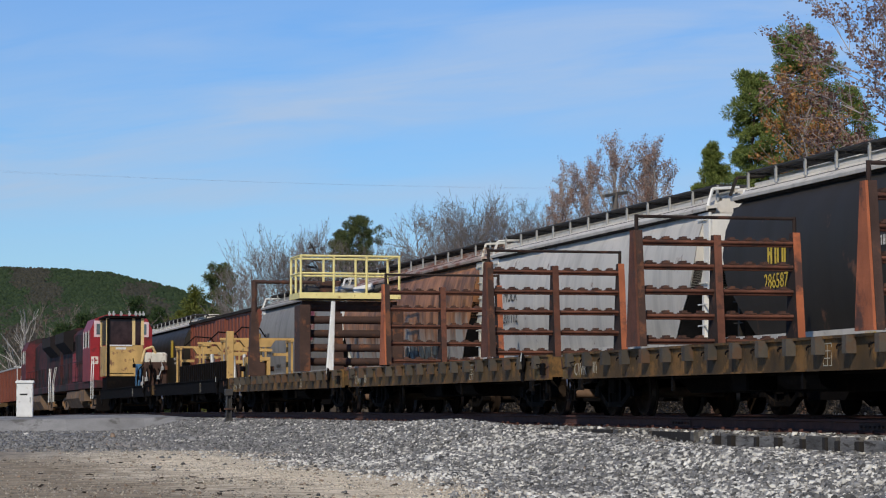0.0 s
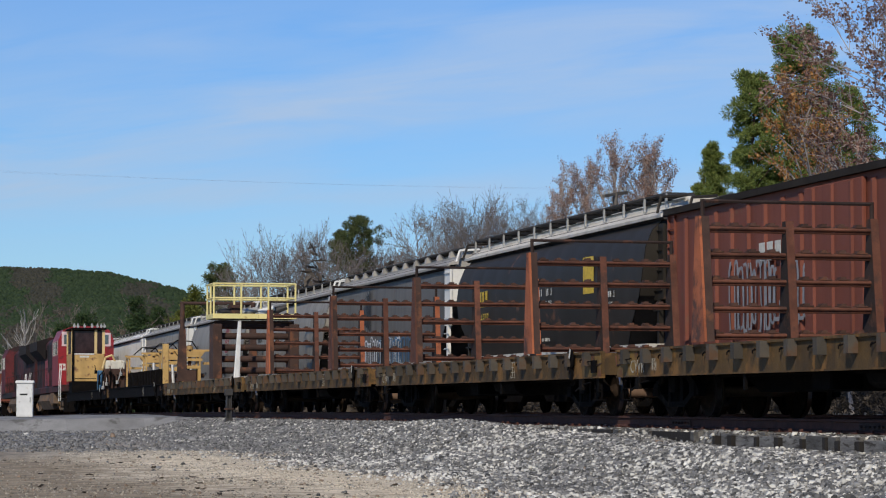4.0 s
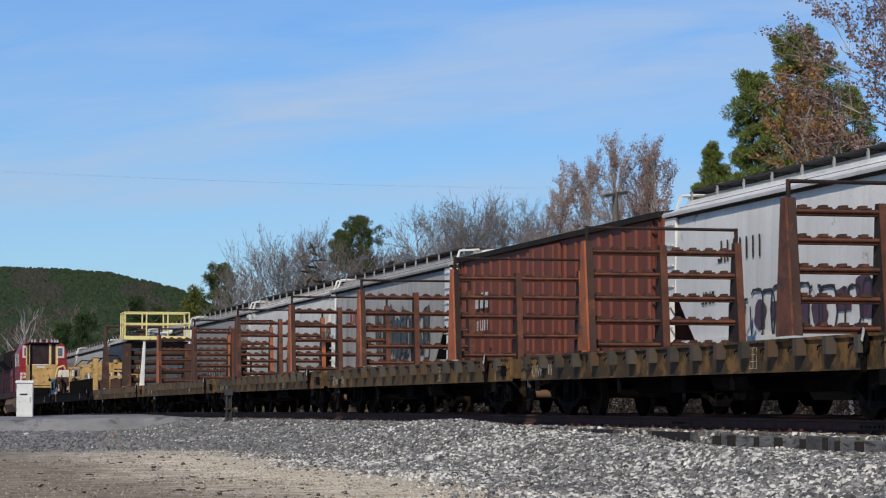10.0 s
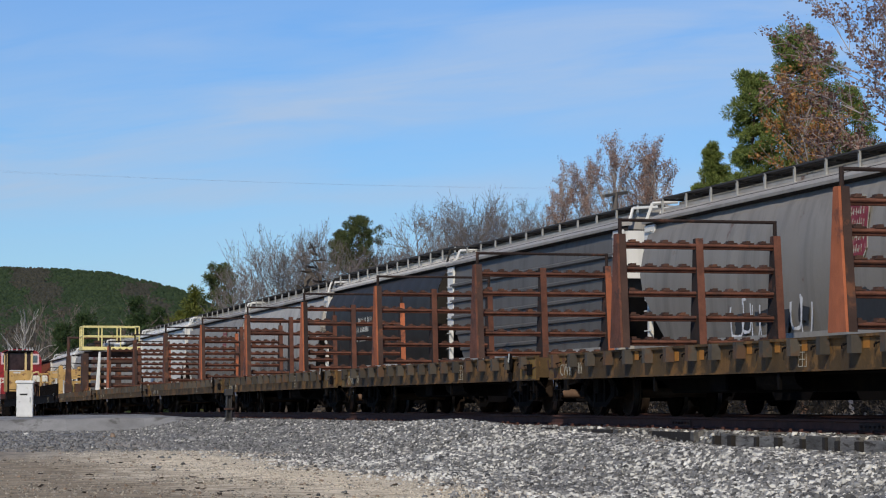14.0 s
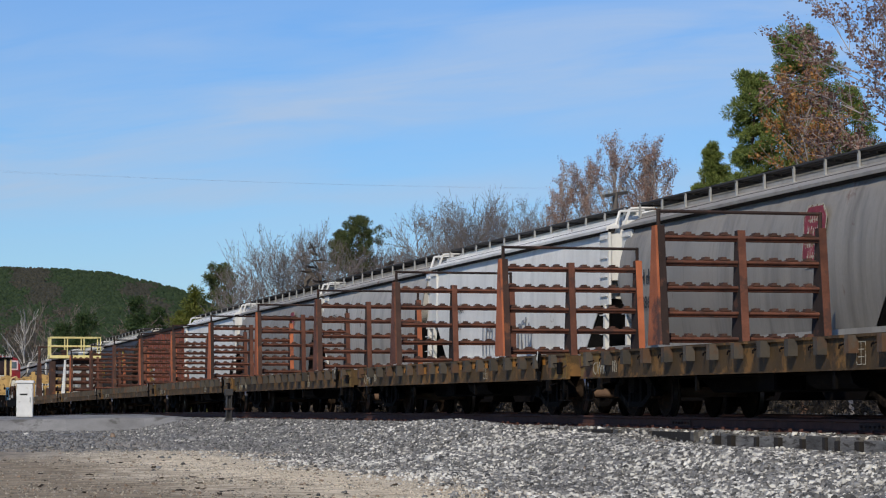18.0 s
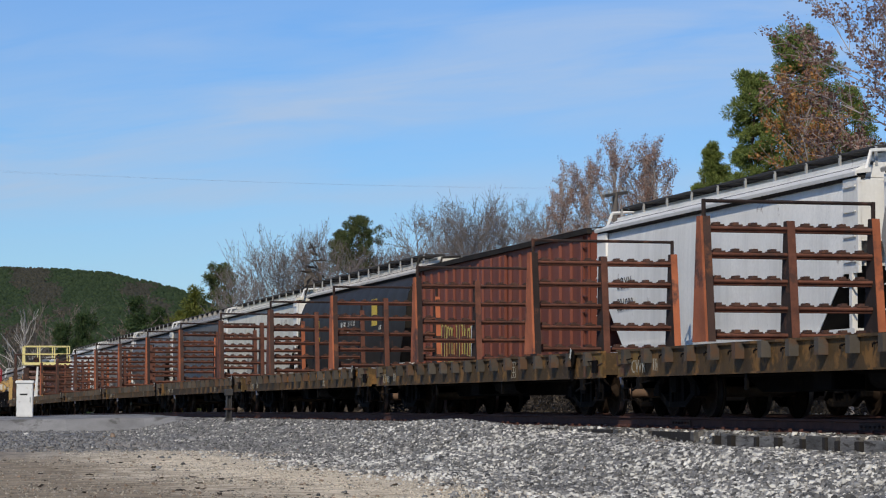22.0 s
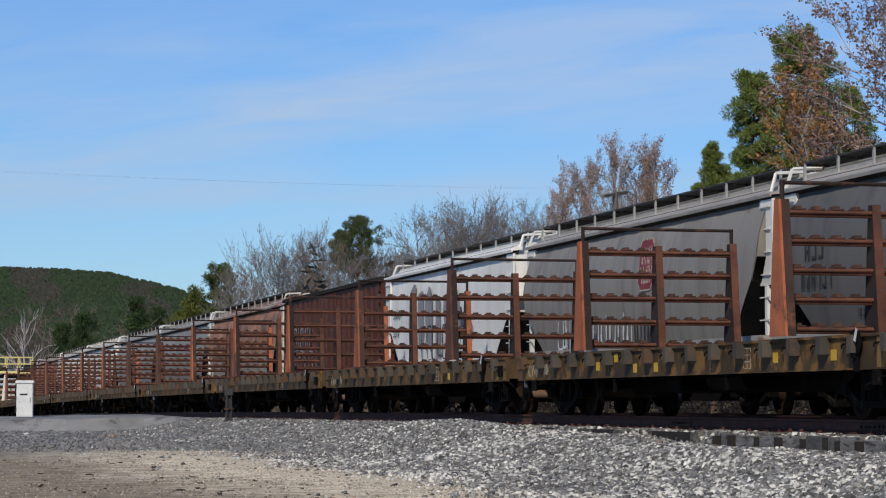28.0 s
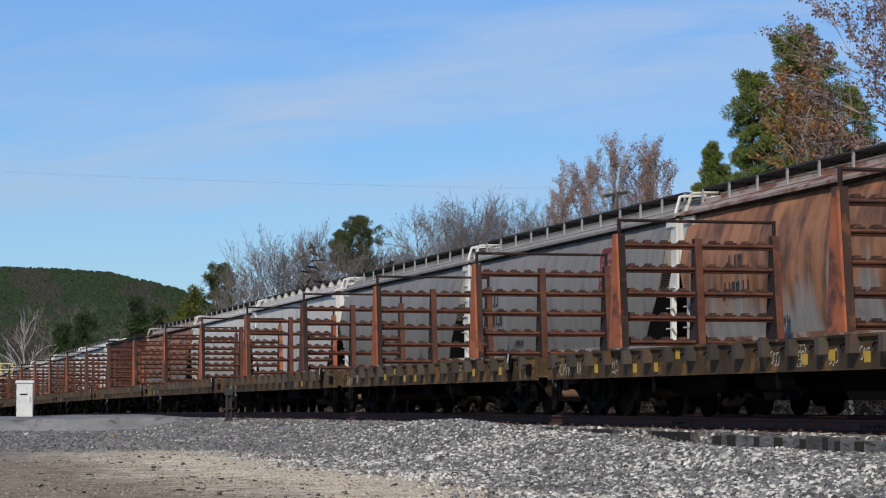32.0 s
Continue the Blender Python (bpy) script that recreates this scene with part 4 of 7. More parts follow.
CACHE = {}
PAINT = {}
for key, col, streak, spots in (("grey", (0.292, 0.268, 0.232), 0.60, 0.06), ("mid", (0.46, 0.43, 0.38), 0.55, 0.08), ("pale", (0.70, 0.66, 0.585), 0.46, 0.08), ("white", (0.83, 0.815, 0.76), 0.24, 0.05), ("slate", (0.140, 0.133, 0.124), 0.50, 0.05),
                                ("cream", (0.72, 0.69, 0.58), 0.35, 0.12), ("black", (0.036, 0.031, 0.025), 0.25, 0.08), ("oxide", (0.200, 0.066, 0.043), 0.42, 0.10), ("maroon", (0.095, 0.035, 0.023), 0.35, 0.14), ("roof_grey", (0.40, 0.375, 0.335), 0.45, 0.10)):
    PAINT[key] = painted(key + "_car_paint", col, streak, spots, spec=0.15 if key in ("black", "slate", "oxide", "maroon") else 0.34)
def rust_washed(name, paint, rust, height):
    """Grey paint, washed over by rust that has run down from the roof to an uneven height."""
    m = painted(name, paint, 0.5, 0.15)
    nt = m.node_tree
    N, L = nt.nodes.new, nt.links.new
    bs = nt.nodes["Principled BSDF"]
    old = bs.inputs["Base Color"].links[0].from_socket
    tc, sp, mp, n, n2 = N("ShaderNodeTexCoord"), N("ShaderNodeSeparateXYZ"), N("ShaderNodeMapping"), N("ShaderNodeTexNoise"), N("ShaderNodeTexNoise")
    mp.inputs["Scale"].default_value = (1.6, 1.6, 0.12)
    n.inputs["Scale"].default_value, n.inputs["Detail"].default_value = 1.0, 7.0
    n2.inputs["Scale"].default_value, n2.inputs["Detail"].default_value = 1.3, 7.0
    L(tc.outputs["Object"], sp.inputs["Vector"])
    L(tc.outputs["Object"], mp.inputs["Vector"])
    L(tc.outputs["Object"], n2.inputs["Vector"])
    L(mp.outputs["Vector"], n.inputs["Vector"])
    add = N("ShaderNodeMath")
    add.operation = "MULTIPLY_ADD"
    L(n.outputs["Fac"], add.inputs[0])
    add.inputs[1].default_value = 3.6
    L(sp.outputs["Z"], add.inputs[2])
    rg = N("ShaderNodeMapRange")
    rg.inputs["From Min"].default_value, rg.inputs["From Max"].default_value = height + 1.35, height + 2.15
    L(add.outputs["Value"], rg.inputs["Value"])
    tint, mx = N("ShaderNodeMix"), N("ShaderNodeMix")
    tint.data_type = mx.data_type = "RGBA"
    tint.inputs["A"].default_value, tint.inputs["B"].default_value = (*(c * 0.38 for c in rust), 1), (*(c * 1.35 for c in rust), 1)
    fleck, n3, m3 = N("ShaderNodeMapRange"), N("ShaderNodeTexNoise"), N("ShaderNodeMapping")
    m3.inputs["Scale"].default_value = (3.0, 3.0, 0.35)
    n3.inputs["Scale"].default_value, n3.inputs["Detail"].default_value, n3.inputs["Roughness"].default_value = 1.0, 8.0, 0.65
    L(tc.outputs["Object"], m3.inputs["Vector"])
    L(m3.outputs["Vector"], n3.inputs["Vector"])
    both = N("ShaderNodeMath")
    L(n2.outputs["Fac"], both.inputs[0])
    L(n3.outputs["Fac"], both.inputs[1])
    fleck.inputs["From Min"].default_value, fleck.inputs["From Max"].default_value = 0.82, 1.16
    L(both.outputs["Value"], fleck.inputs["Value"])
    L(fleck.outputs["Result"], tint.inputs["Factor"])
    L(rg.outputs["Result"], mx.inputs["Factor"])
    L(old, mx.inputs["A"])
    L(tint.outputs["Result"], mx.inputs["B"])
    L(mx.outputs["Result"], bs.inputs["Base Color"])
    return m


PAINT["rusty"] = rust_washed("rust_washed_paint", (0.40, 0.375, 0.335), (0.325, 0.145, 0.062), 2.2)
PAINT["rust_roof"] = painted("rust_stained_roof", (0.46, 0.37, 0.31), 0.4, 0.5, (0.26, 0.11, 0.06))
ROOF = {"grey": PAINT["roof_grey"], "pale": PAINT["pale"], "mid": PAINT["mid"], "white": PAINT["white"], "slate": PAINT["roof_grey"], "cream": PAINT["cream"], "black": PAINT["pale"], "rusty": PAINT["rust_roof"]}
ENDM = {"black": PAINT["black"], "rusty": M["cream"], "slate": PAINT["white"]}
SHIELD = Build()
SHIELD.slab_x([(-0.50, -0.75), (-0.78, -0.45), (-0.72, 0.0), (-0.78, 0.45), (-0.50, 0.75), (0.50, 0.75), (0.78, 0.45), (0.72, 0.0), (0.78, -0.45), (0.50, -0.75)], -0.004, 0.0)
SHIELD.v = [(x, y * 0.70, z * 0.76) for x, y, z in SHIELD.v]
SHIELD = SHIELD.mesh("emblem", M["letter_worn"])
SHIELD_RED = Build().slab_x([(-0.45, -0.69), (-0.71, -0.42), (-0.65, 0.0), (-0.71, 0.42), (-0.45, 0.69), (0.45, 0.69), (0.71, 0.42), (0.65, 0.0), (0.71, -0.42), (0.45, -0.69)], -0.0075, -0.0035)
SHIELD_RED.v = [(x, y * 0.71, z * 0.77) for x, y, z in SHIELD_RED.v]
SHIELD_RED = SHIELD_RED.mesh("emblem_field", M["crimson"])
SHIELD_BARS = Build()
rng_ = random.Random(2)
for z, w, h_ in ((0.42, 0.46, 0.10), (0.14, 0.50, 0.13), (-0.14, 0.54, 0.13), (-0.44, 0.42, 0.10)):
    y_ = -w
    while y_ < w:
        g_ = rng_.uniform(0.06, 0.13)
        SHIELD_BARS.box(-0.0105, -0.0075, y_, y_ + 0.035, z - h_, z + h_ * rng_.uniform(0.3, 1.0))
        SHIELD_BARS.box(-0.0105, -0.0075, y_ + 0.035, y_ + g_, z - h_ * rng_.uniform(0.2, 0.9), z - h_ * 0.15)
        y_ += g_ + 0.05
SHIELD_BARS.v = [(x, y * 0.70, z * 0.76) for x, y, z in SHIELD_BARS.v]
SHIELD_BARS = SHIELD_BARS.mesh("emblem_bars", M["letter_worn"])


def scribble_meshes(w, h, seed, mat, strokes=7, thick=0.05):
    """Sprayed loops and strokes, a few millimetres proud of the wall; no letters."""
    rng = random.Random(seed)
    made = []
    for k in range(strokes):
        b = Build()
        cx = (k + 0.5) / strokes * w - w / 2
        a0, turns = rng.uniform(0, 6.28), rng.uniform(0.5, 1.1)
        rx, rz = w / strokes * rng.uniform(0.35, 0.75), h * rng.uniform(0.3, 0.5)
        pts = []
        for i in range(15):
            a = a0 + turns * 6.28 * i / 14
            pts.append(Vector((-0.0006 * k, cx + rx * math.cos(a) + rng.uniform(-0.02, 0.02), h / 2 + rz * math.sin(a + 0.5 * math.sin(2 * a)))))
        rows = []
        for i, p in enumerate(pts):
            d = (pts[min(i + 1, 14)] - pts[max(i - 1, 0)]).normalized()
            n = Vector((0, -d.z, d.y)) * thick * rng.uniform(0.7, 1.4)
            rows.append([p - n, p + n])
        made.append(b.grid(rows).mesh("graffiti_stroke", mat))
    return made


def blob_meshes(w, h, seed, mat, count):
    """Filled sprayed patches with ragged outlines, a few millimetres proud of the wall."""
    rng = random.Random(seed)
    made = []
    for k in range(count):
        cy, cz = (k + 0.5) / count * w - w / 2 + rng.uniform(-0.1, 0.1), h * rng.uniform(0.35, 0.65)
        ry, rz = w / count * rng.uniform(0.25, 0.52), h * rng.uniform(0.2, 0.48)
        lean = rng.uniform(-0.35, 0.35)
        n = 16
        pts = []
        for i in range(n):
            a = 2 * math.pi * i / n
            c, s = math.cos(a), math.sin(a)
            q = 1.0 / max(abs(c), abs(s)) ** 0.55 * rng.uniform(0.80, 1.1)
            pts.append((-0.001 * k, cy + ry * c * q + lean * rz * s, cz + rz * s * q))
        made.append(Build().add(pts, [tuple(range(n))]).mesh("graffiti_patch", mat))
    return made


SPRAY = {"black": M["letter_black"], "white": material("white_spray", (0.7, 0.7, 0.7), 0.6, 0, 5, 0.2), "blue": material("blue_spray", (0.06, 0.16, 0.28), 0.6, 0, 5, 0.3), "purple": material("purple_spray", (0.10, 0.055, 0.085), 0.6, 0, 5, 0.3),
         "yellow": material("yellow_spray", (0.6, 0.5, 0.12), 0.6, 0, 5, 0.3), "grey": material("grey_spray", (0.27, 0.27, 0.28), 0.6, 0, 5, 0.3), "red": M["letter_red"], "slate": material("slate_spray", (0.085, 0.095, 0.09), 0.6, 0, 3, 0.5)}


def word_bars(w, h, ink, seed):
    """A row of upright bar figures about as wide and as far apart as letters."""
    n = max(1, int(round(w / (h * 0.85))))
    rng = random.Random(seed * 3 + n)
    if h > 0.5 or n == 1:
        return [Build().box(-0.003, 0, -w / 2, w / 2, 0, h).mesh("painted_mark", M[ink])]
    step = w / n
    made = []
    for i in range(n):
        if n > 8 and rng.random() < 0.16:
            continue
        y = -w / 2 + step * i
        g = step * rng.uniform(0.55, 0.72)
        t = min(0.20 * h, 0.30 * step)
        prof = [(y, 0), (y + t, 0)]
        z = rng.choice((0.0, 0.4, 0.75)) * h
        if rng.random() < 0.7:
            tall = h if rng.random() < 0.6 else z + 0.17 * h
            prof += [(y + t, z), (y + g - t, z), (y + g - t, 0), (y + g, 0), (y + g, tall), (y + g - t, tall), (y + g - t, z + 0.17 * h), (y + t, z + 0.17 * h)] if z > 0 else [(y + g, 0), (y + g, 0.17 * h), (y + t, 0.17 * h)]
        prof += [(y + t, h), (y, h)]
        made.append(Build().slab_x(prof, -0.003, 0).mesh("painted_mark", M[ink]))
    return made


def add_marks(car, x_at, half, words=(), shield=None, sprays=(), bars=(), seed=0):
    """Lettering, emblem and sprayed scribbles on the near wall; y runs away along the line."""
    for txt, y, z, size, ink in words:
        part("lettering", text_mesh(txt, size, M[ink]), None, car, "painted lettering", at=pose(-x_at(z + size * 0.4) - 0.032, y, z))
    for y, z, w, h, ink in bars:
        for me in word_bars(w, h, ink, seed):
            part("painted_mark", me, None, car, "worn painted mark", at=pose(-x_at(z + h / 2) - 0.032, y, z) if z > 1.2 or x_at(3.0) < 1.5 else pose(-1.622, y, 1.31))
    if shield is not None:
        s = part("emblem", SHIELD, None, car, "faded white-edged crimson emblem", at=pose(-x_at(shield[1] + 0.2) - 0.03, shield[0], shield[1] + 0.2, 0, 4, 0))
        part("emblem_field", SHIELD_RED, None, s, "crimson field")
        part("emblem_bars", SHIELD_BARS, None, s)
    for i, (y, z, w, h, ink, n) in enumerate(sprays):
        if ink.endswith("_fill"):
            for me in blob_meshes(w, h, seed * 13 + i, SPRAY[ink[:-5]], n):
                part("graffiti_patch", me, None, car, "ragged sprayed patch", at=pose(-x_at(z + h / 2) - 0.030, y, z))
            continue
        for me in scribble_meshes(w, h, seed * 11 + i, SPRAY[ink], 2 * n + 2, 0.016 + 0.014 * h):
            part("graffiti_stroke", me, None, car, "sprayed stroke", at=pose(-x_at(z + h / 2) - 0.034, y, z))


def hopper(i, style, colour, label, **marks):
    u0, u1 = GAPS[i], GAPS[i + 1]
    half = (u1 - u0) / 2 - 0.22
    key = (style, colour, round(half * 2))
    if key not in CACHE:
        CACHE[key] = hopper_meshes(style, round(half * 2) / 2, PAINT[colour], ROOF[colour], ENDM.get(colour, PAINT["white"]))
    k = CACHE[key]
    car = tagged(part("covered_hopper", k["body"], None), label, "hopper car", group="grain train")
    part("eave_beam", k["eave"], None, car, "pale eave beam")
    part("top_chord", k["eave_shade"], None, car, "dark strip put in for the shade under the eave")
    part("roof", k["roof"], None, car, "pale dusty roof")
    part("roof_seam", k["undercut"], None, car, "dark line for the shade of an undercut along the roof")
    hl = round(half * 2) / 2
    part("end_frame", k["end"], None, car, "pale end frame with ladder", at=pose(0, -hl + 0.42, 0, 0, 0, 0) @ Matrix.Diagonal((1, -1, 1, 1)))
    part("end_frame", k["end"], None, car, "pale end frame with ladder", at=pose(0, hl - 0.42, 0))
    for y in (-4.0, 0.0, 4.0):
        part("discharge_chute", k["chute"], None, car, "discharge chute, coloured black for the shade below the car", at=pose(0, y, 0))
    part("slope_sheet", k["slope"], None, car, "sloping end sheets, coloured dark for the shade under the car end")
    for z, me in k["ribs"]:
        part("side_rib", me, None, car, at=pose(-1.53, 0, z))
    part("roof_walk", k["walk"], None, car, "dark grating roof walk")
    part("side_sill", k["sill"], None, car)
    n = int(2 * k["hb"] / 1.45)
    for j in range(n + 1):
        y = -k["hb"] + 2 * k["hb"] * j / n
        part("stanchion", k["stan"], None, car, at=pose(-1.06, y, k["zt"] + 0.18))
    add_trucks(car, (-hl + 2.1, hl - 2.1), turning=False)
    add_couplers(car, hl - 0.15)

    def x_at(z):
        zs = [p[1] for p in k["sec"]][::-1]
        return float(np.interp(z, zs, [p[0] for p in k["sec"]][::-1]))

    add_marks(car, x_at, half, seed=i, **marks)
    MOVERS.append((car, FAR_X, (u0 + u1) / 2, "grain"))
    return car


def boxcar(i, colour, label, **marks):
    u0, u1 = GAPS[i], GAPS[i + 1]
    hl = (u1 - u0) / 2 - 0.35
    key = ("box", colour, round(hl, 1))
    if key not in CACHE:
        b = Build()
        b.box(-1.42, 1.42, -hl, hl, 1.05, 4.20)
        b.slab_y([(-1.42, 4.20), (1.42, 4.20), (0.7, 4.36), (0, 4.42), (-0.7, 4.36)], -hl, hl)
        body = b.mesh("boxcar", PAINT[colour])
        rib = Build().slab_y([(0.02, 1.2), (0.02, 4.08), (-0.06, 4.02), (-0.06, 1.26)], -0.10, 0.10)
        rib.v = [(x, y * (1.0 if x > 0 else 0.42), z) for x, y, z in rib.v]
        rib = rib.mesh("wall_rib", PAINT[colour])
        door = Build().rbox(-0.09, 0.0, -1.3, 1.3, 1.15, 4.10, 0.02)
        door = door.mesh("sliding_door", PAINT[colour])
        trim = Build().box(-1.53, -1.40, -hl - 0.02, hl + 0.02, 4.17, 4.30).box(1.40, 1.53, -hl - 0.02, hl + 0.02, 4.17, 4.30)
        n = int(2 * hl / 1.2)
        for j in range(n + 1):
            y = -hl + 2 * hl * j / n
            trim.slab_y([(-1.46, 4.30), (1.46, 4.30), (0.0, 4.46)], y - 0.04, y + 0.04)
        trim = trim.mesh("roof", M["roof_black"])
        sill = Build().box(-1.48, -1.38, -hl, hl, 0.82, 1.15).box(1.38, 1.48, -hl, hl, 0.82, 1.15).box(-0.4, 0.4, -hl, hl, 0.7, 1.06).mesh("side_sill", PAINT[colour])
        end = Build()
        for z in (1.5, 2.0, 2.5, 3.0, 3.5, 4.0):
            end.rbox(-1.2, 1.2, -0.06, 0.0, z - 0.09, z + 0.09, 0.03)
        end.box(-0.35, 0.35, -0.28, -0.02, 3.3, 3.36).box(-1.0, -0.55, -0.22, -0.02, 2.2, 2.24)
        lad = Build()
        for s in (-0.2, 0.2):
            lad.box(-0.05, 0.0, s - 0.02, s + 0.02, 1.1, 4.15)
        for q in range(8):
            lad.box(-0.07, -0.03, -0.2, 0.2, 1.2 + 0.38 * q, 1.225 + 0.38 * q)
        CACHE[key] = (body, rib, door, trim, sill, end.mesh("end_ribs", PAINT[colour]), lad.mesh("ladder", PAINT[colour]))
    body, rib, door, trim, sill, end, lad = CACHE[key]
    car = tagged(part("boxcar", body, None), label, "boxcar", group="grain train")
    part("roof", trim, None, car, "dark roof edge and roof ribs")
    part("side_sill", sill, None, car)
    leaf = part("sliding_door", door, None, car, at=pose(-1.42, 0, 0))
    for y in (-0.86, 0.0, 0.86):
        part("door_rib", rib, None, leaf, at=pose(-0.075, y, 0.03))
    part("end_ribs", end, None, car, at=pose(0, -hl, 0))
    part("end_ribs", end, None, car, at=pose(0, hl, 0, 0, 0, 180))
    for y in (-hl + 0.3, hl - 0.3):
        part("ladder", lad, None, car, at=pose(-1.42, y, 0))
    n = int((hl - 1.2) / 0.89)
    for s in (-1, 1):
        for j in range(n):
            part("wall_rib", rib, None, car, at=pose(-1.42, s * (1.62 + 0.89 * j), 0))
    add_trucks(car, (-hl + 2.1, hl - 2.1), turning=False)
    add_couplers(car, hl - 0.1)
    add_marks(car, lambda z: 1.47, hl, seed=i, **marks)
    MOVERS.append((car, FAR_X, (u0 + u1) / 2, "grain"))
    return car


G_ = "grey covered hopper car with streaked sides"
KCS = dict(bars=[(5.4, 2.78, 0.95, 0.32, "letter_black"), (5.3, 2.28, 1.5, 0.30, "letter_black"), (3.2, 1.7, 0.9, 0.14, "letter_black"), (-1.0, 1.02, 0.5, 0.1, "sticker"), (4.0, 1.02, 0.5, 0.1, "sticker")])
YEL = dict(bars=[(5.2, 2.80, 1.0, 0.42, "letter_yellow"), (-0.2, 2.85, 2.4, 0.17, "letter"), (-0.2, 2.62, 2.1, 0.10, "letter"), (-0.2, 1.75, 1.2, 0.08, "letter"), (-4.2, 2.75, 0.8, 0.85, "letter_yellow"), (-5.5, 2.6, 1.3, 0.14, "letter"), (-5.5, 2.4, 1.0, 0.10, "letter"), (1.0, 1.02, 0.5, 0.12, "sticker"), (-3.0, 1.02, 0.5, 0.12, "sticker")],
           words=[("286587", 5.8, 2.35, 0.40, "letter_yellow")])
hopper(0, "dark", "black", "black covered hopper car with pale roof and yellow lettering", **YEL)
hopper(1, "round", "pale", "light grey covered hopper car with black lettering", words=[("MULX", 6.4, 2.85, 0.48, "letter_black"), ("201112", 6.4, 2.30, 0.46, "letter_black")])
hopper(2, "round", "rusty", "rust-washed covered hopper car with dark graffiti low on its side", sprays=[(-3.0, 1.35, 5.5, 0.9, "slate_fill", 6), (-3.0, 1.35, 5.5, 0.9, "black", 5)])
hopper(3, "round", "grey", "grey covered hopper car with a small red emblem", shield=(-3.6, 2.9), **KCS)
boxcar(4, "oxide", "oxide-red boxcar with ribbed sides and pale scrawl", sprays=[(3.0, 1.5, 4.2, 1.5, "grey", 8)], bars=[(3.4, 2.9, 0.3, 0.35, "letter"), (3.0, 2.9, 0.3, 0.35, "letter"), (2.6, 2.9, 0.3, 0.35, "letter")])
hopper(5, "dark", "black", "black covered hopper car with a yellow square and lettering", **YEL)
hopper(6, "bracket", "slate", "dark grey covered hopper car with blue and white graffiti", sprays=[(0.5, 1.3, 5.5, 1.1, "white", 9), (-1.5, 1.3, 4.5, 1.0, "blue", 6), (2.5, 2.6, 0.9, 1.3, "black", 2)])
hopper(7, "round", "grey", G_ + " and black lettering", **KCS)
hopper(8, "round", "grey", "grey covered hopper car with faded emblem and dark scrawl", shield=(-3.2, 2.9), sprays=[(-1.0, 1.4, 3.5, 1.0, "grey", 3), (-1.0, 1.4, 3.5, 0.9, "black_fill", 4)], **KCS)
hopper(9, "ribbed", "grey", "grey covered hopper car with long horizontal ribs", words=[("317761", 5.4, 2.35, 0.32, "letter_black")])
hopper(10, "flat", "white", "white covered hopper car with dark graffiti along the bottom", bars=[(3.6, 3.0, 2.4, 0.42, "letter_black"), (5.3, 2.2, 0.8, 0.25, "letter_black")], sprays=[(0.0, 1.4, 8.0, 1.0, "purple_fill", 8), (0.0, 1.4, 8.0, 1.0, "black", 6)])
boxcar(11, "oxide", "oxide-red ribbed boxcar with white lettering", bars=[(6.4, 2.8, 0.3, 0.42, "letter"), (5.9, 2.8, 0.3, 0.42, "letter"), (5.4, 2.8, 0.3, 0.42, "letter"), (5.9, 2.2, 1.2, 0.28, "letter")])
hopper(12, "flat", "mid", "pale covered hopper car with red lettering and grey graffiti", bars=[(4.0, 2.95, 2.6, 0.42, "letter_red")], sprays=[(-2.4, 1.4, 7.5, 1.9, "slate_fill", 8), (-2.4, 1.5, 7.0, 1.6, "black", 5)])
hopper(13, "round", "pale", "light grey covered hopper car with black scrawl", words=[("536", 4.9, 2.35, 0.38, "letter_black")], sprays=[(0.5, 1.3, 5.0, 1.0, "grey", 9)])
hopper(14, "round", "grey", "grey covered hopper car with red emblem and white-edged graffiti", shield=(-4.0, 3.0), sprays=[(0.0, 1.4, 4.0, 1.0, "white", 3), (0.0, 1.4, 4.0, 0.9, "black_fill", 4), (-4.5, 1.5, 1.6, 0.9, "black_fill", 1)])
hopper(15, "ribbed", "slate", "dark grey covered hopper car with horizontal ribs")
hopper(16, "dark", "black", "black covered hopper car with lines of white lettering", bars=[(2.0, 2.9, 3.0, 0.16, "letter"), (2.0, 2.6, 2.4, 0.16, "letter"), (2.0, 2.3, 2.8, 0.14, "letter")])
hopper(17, "round", "mid", "dusty grey covered hopper car with black scrawl and yellow marks", sprays=[(0.5, 1.5, 8.0, 0.7, "black", 14)], bars=[(-2.0, 1.0, 0.5, 0.12, "sticker"), (3.0, 1.0, 0.5, 0.12, "sticker")])
hopper(18, "round", "grey", "grey covered hopper car with a red emblem and black number", shield=(-3.7, 3.0), bars=[(5.5, 2.78, 0.95, 0.32, "letter_black")], words=[("288644", 6.05, 2.26, 0.38, "letter_black")])
hopper(19, "flat", "white", "white covered hopper car with faint grey scrawl", words=[("SOXX", 5.6, 2.75, 0.36, "letter_black"), ("5211", 5.6, 2.28, 0.36, "letter_black")], sprays=[(0.0, 1.3, 5.0, 1.1, "grey", 7)])
hopper(20, "round", "mid", "dusty grey covered hopper car with black lettering", words=[("ACFX", 5.8, 3.1, 0.36, "letter_black"), ("67184", 5.8, 2.5, 0.40, "letter_black")])
hopper(21, "round", "grey", "grey covered hopper car with a large red emblem", shield=(-3.9, 3.0), **KCS)
hopper(22, "flat", "white", "clean white covered hopper car with black lettering", words=[("SOXX", 5.9, 2.75, 0.38, "letter_black"), ("521090", 5.9, 2.28, 0.38, "letter_black")])
boxcar(23, "oxide", "oxide-red boxcar with yellow and white graffiti", sprays=[(3.4, 1.3, 4.0, 1.2, "yellow", 6), (0.6, 1.3, 3.0, 1.2, "white", 5)])
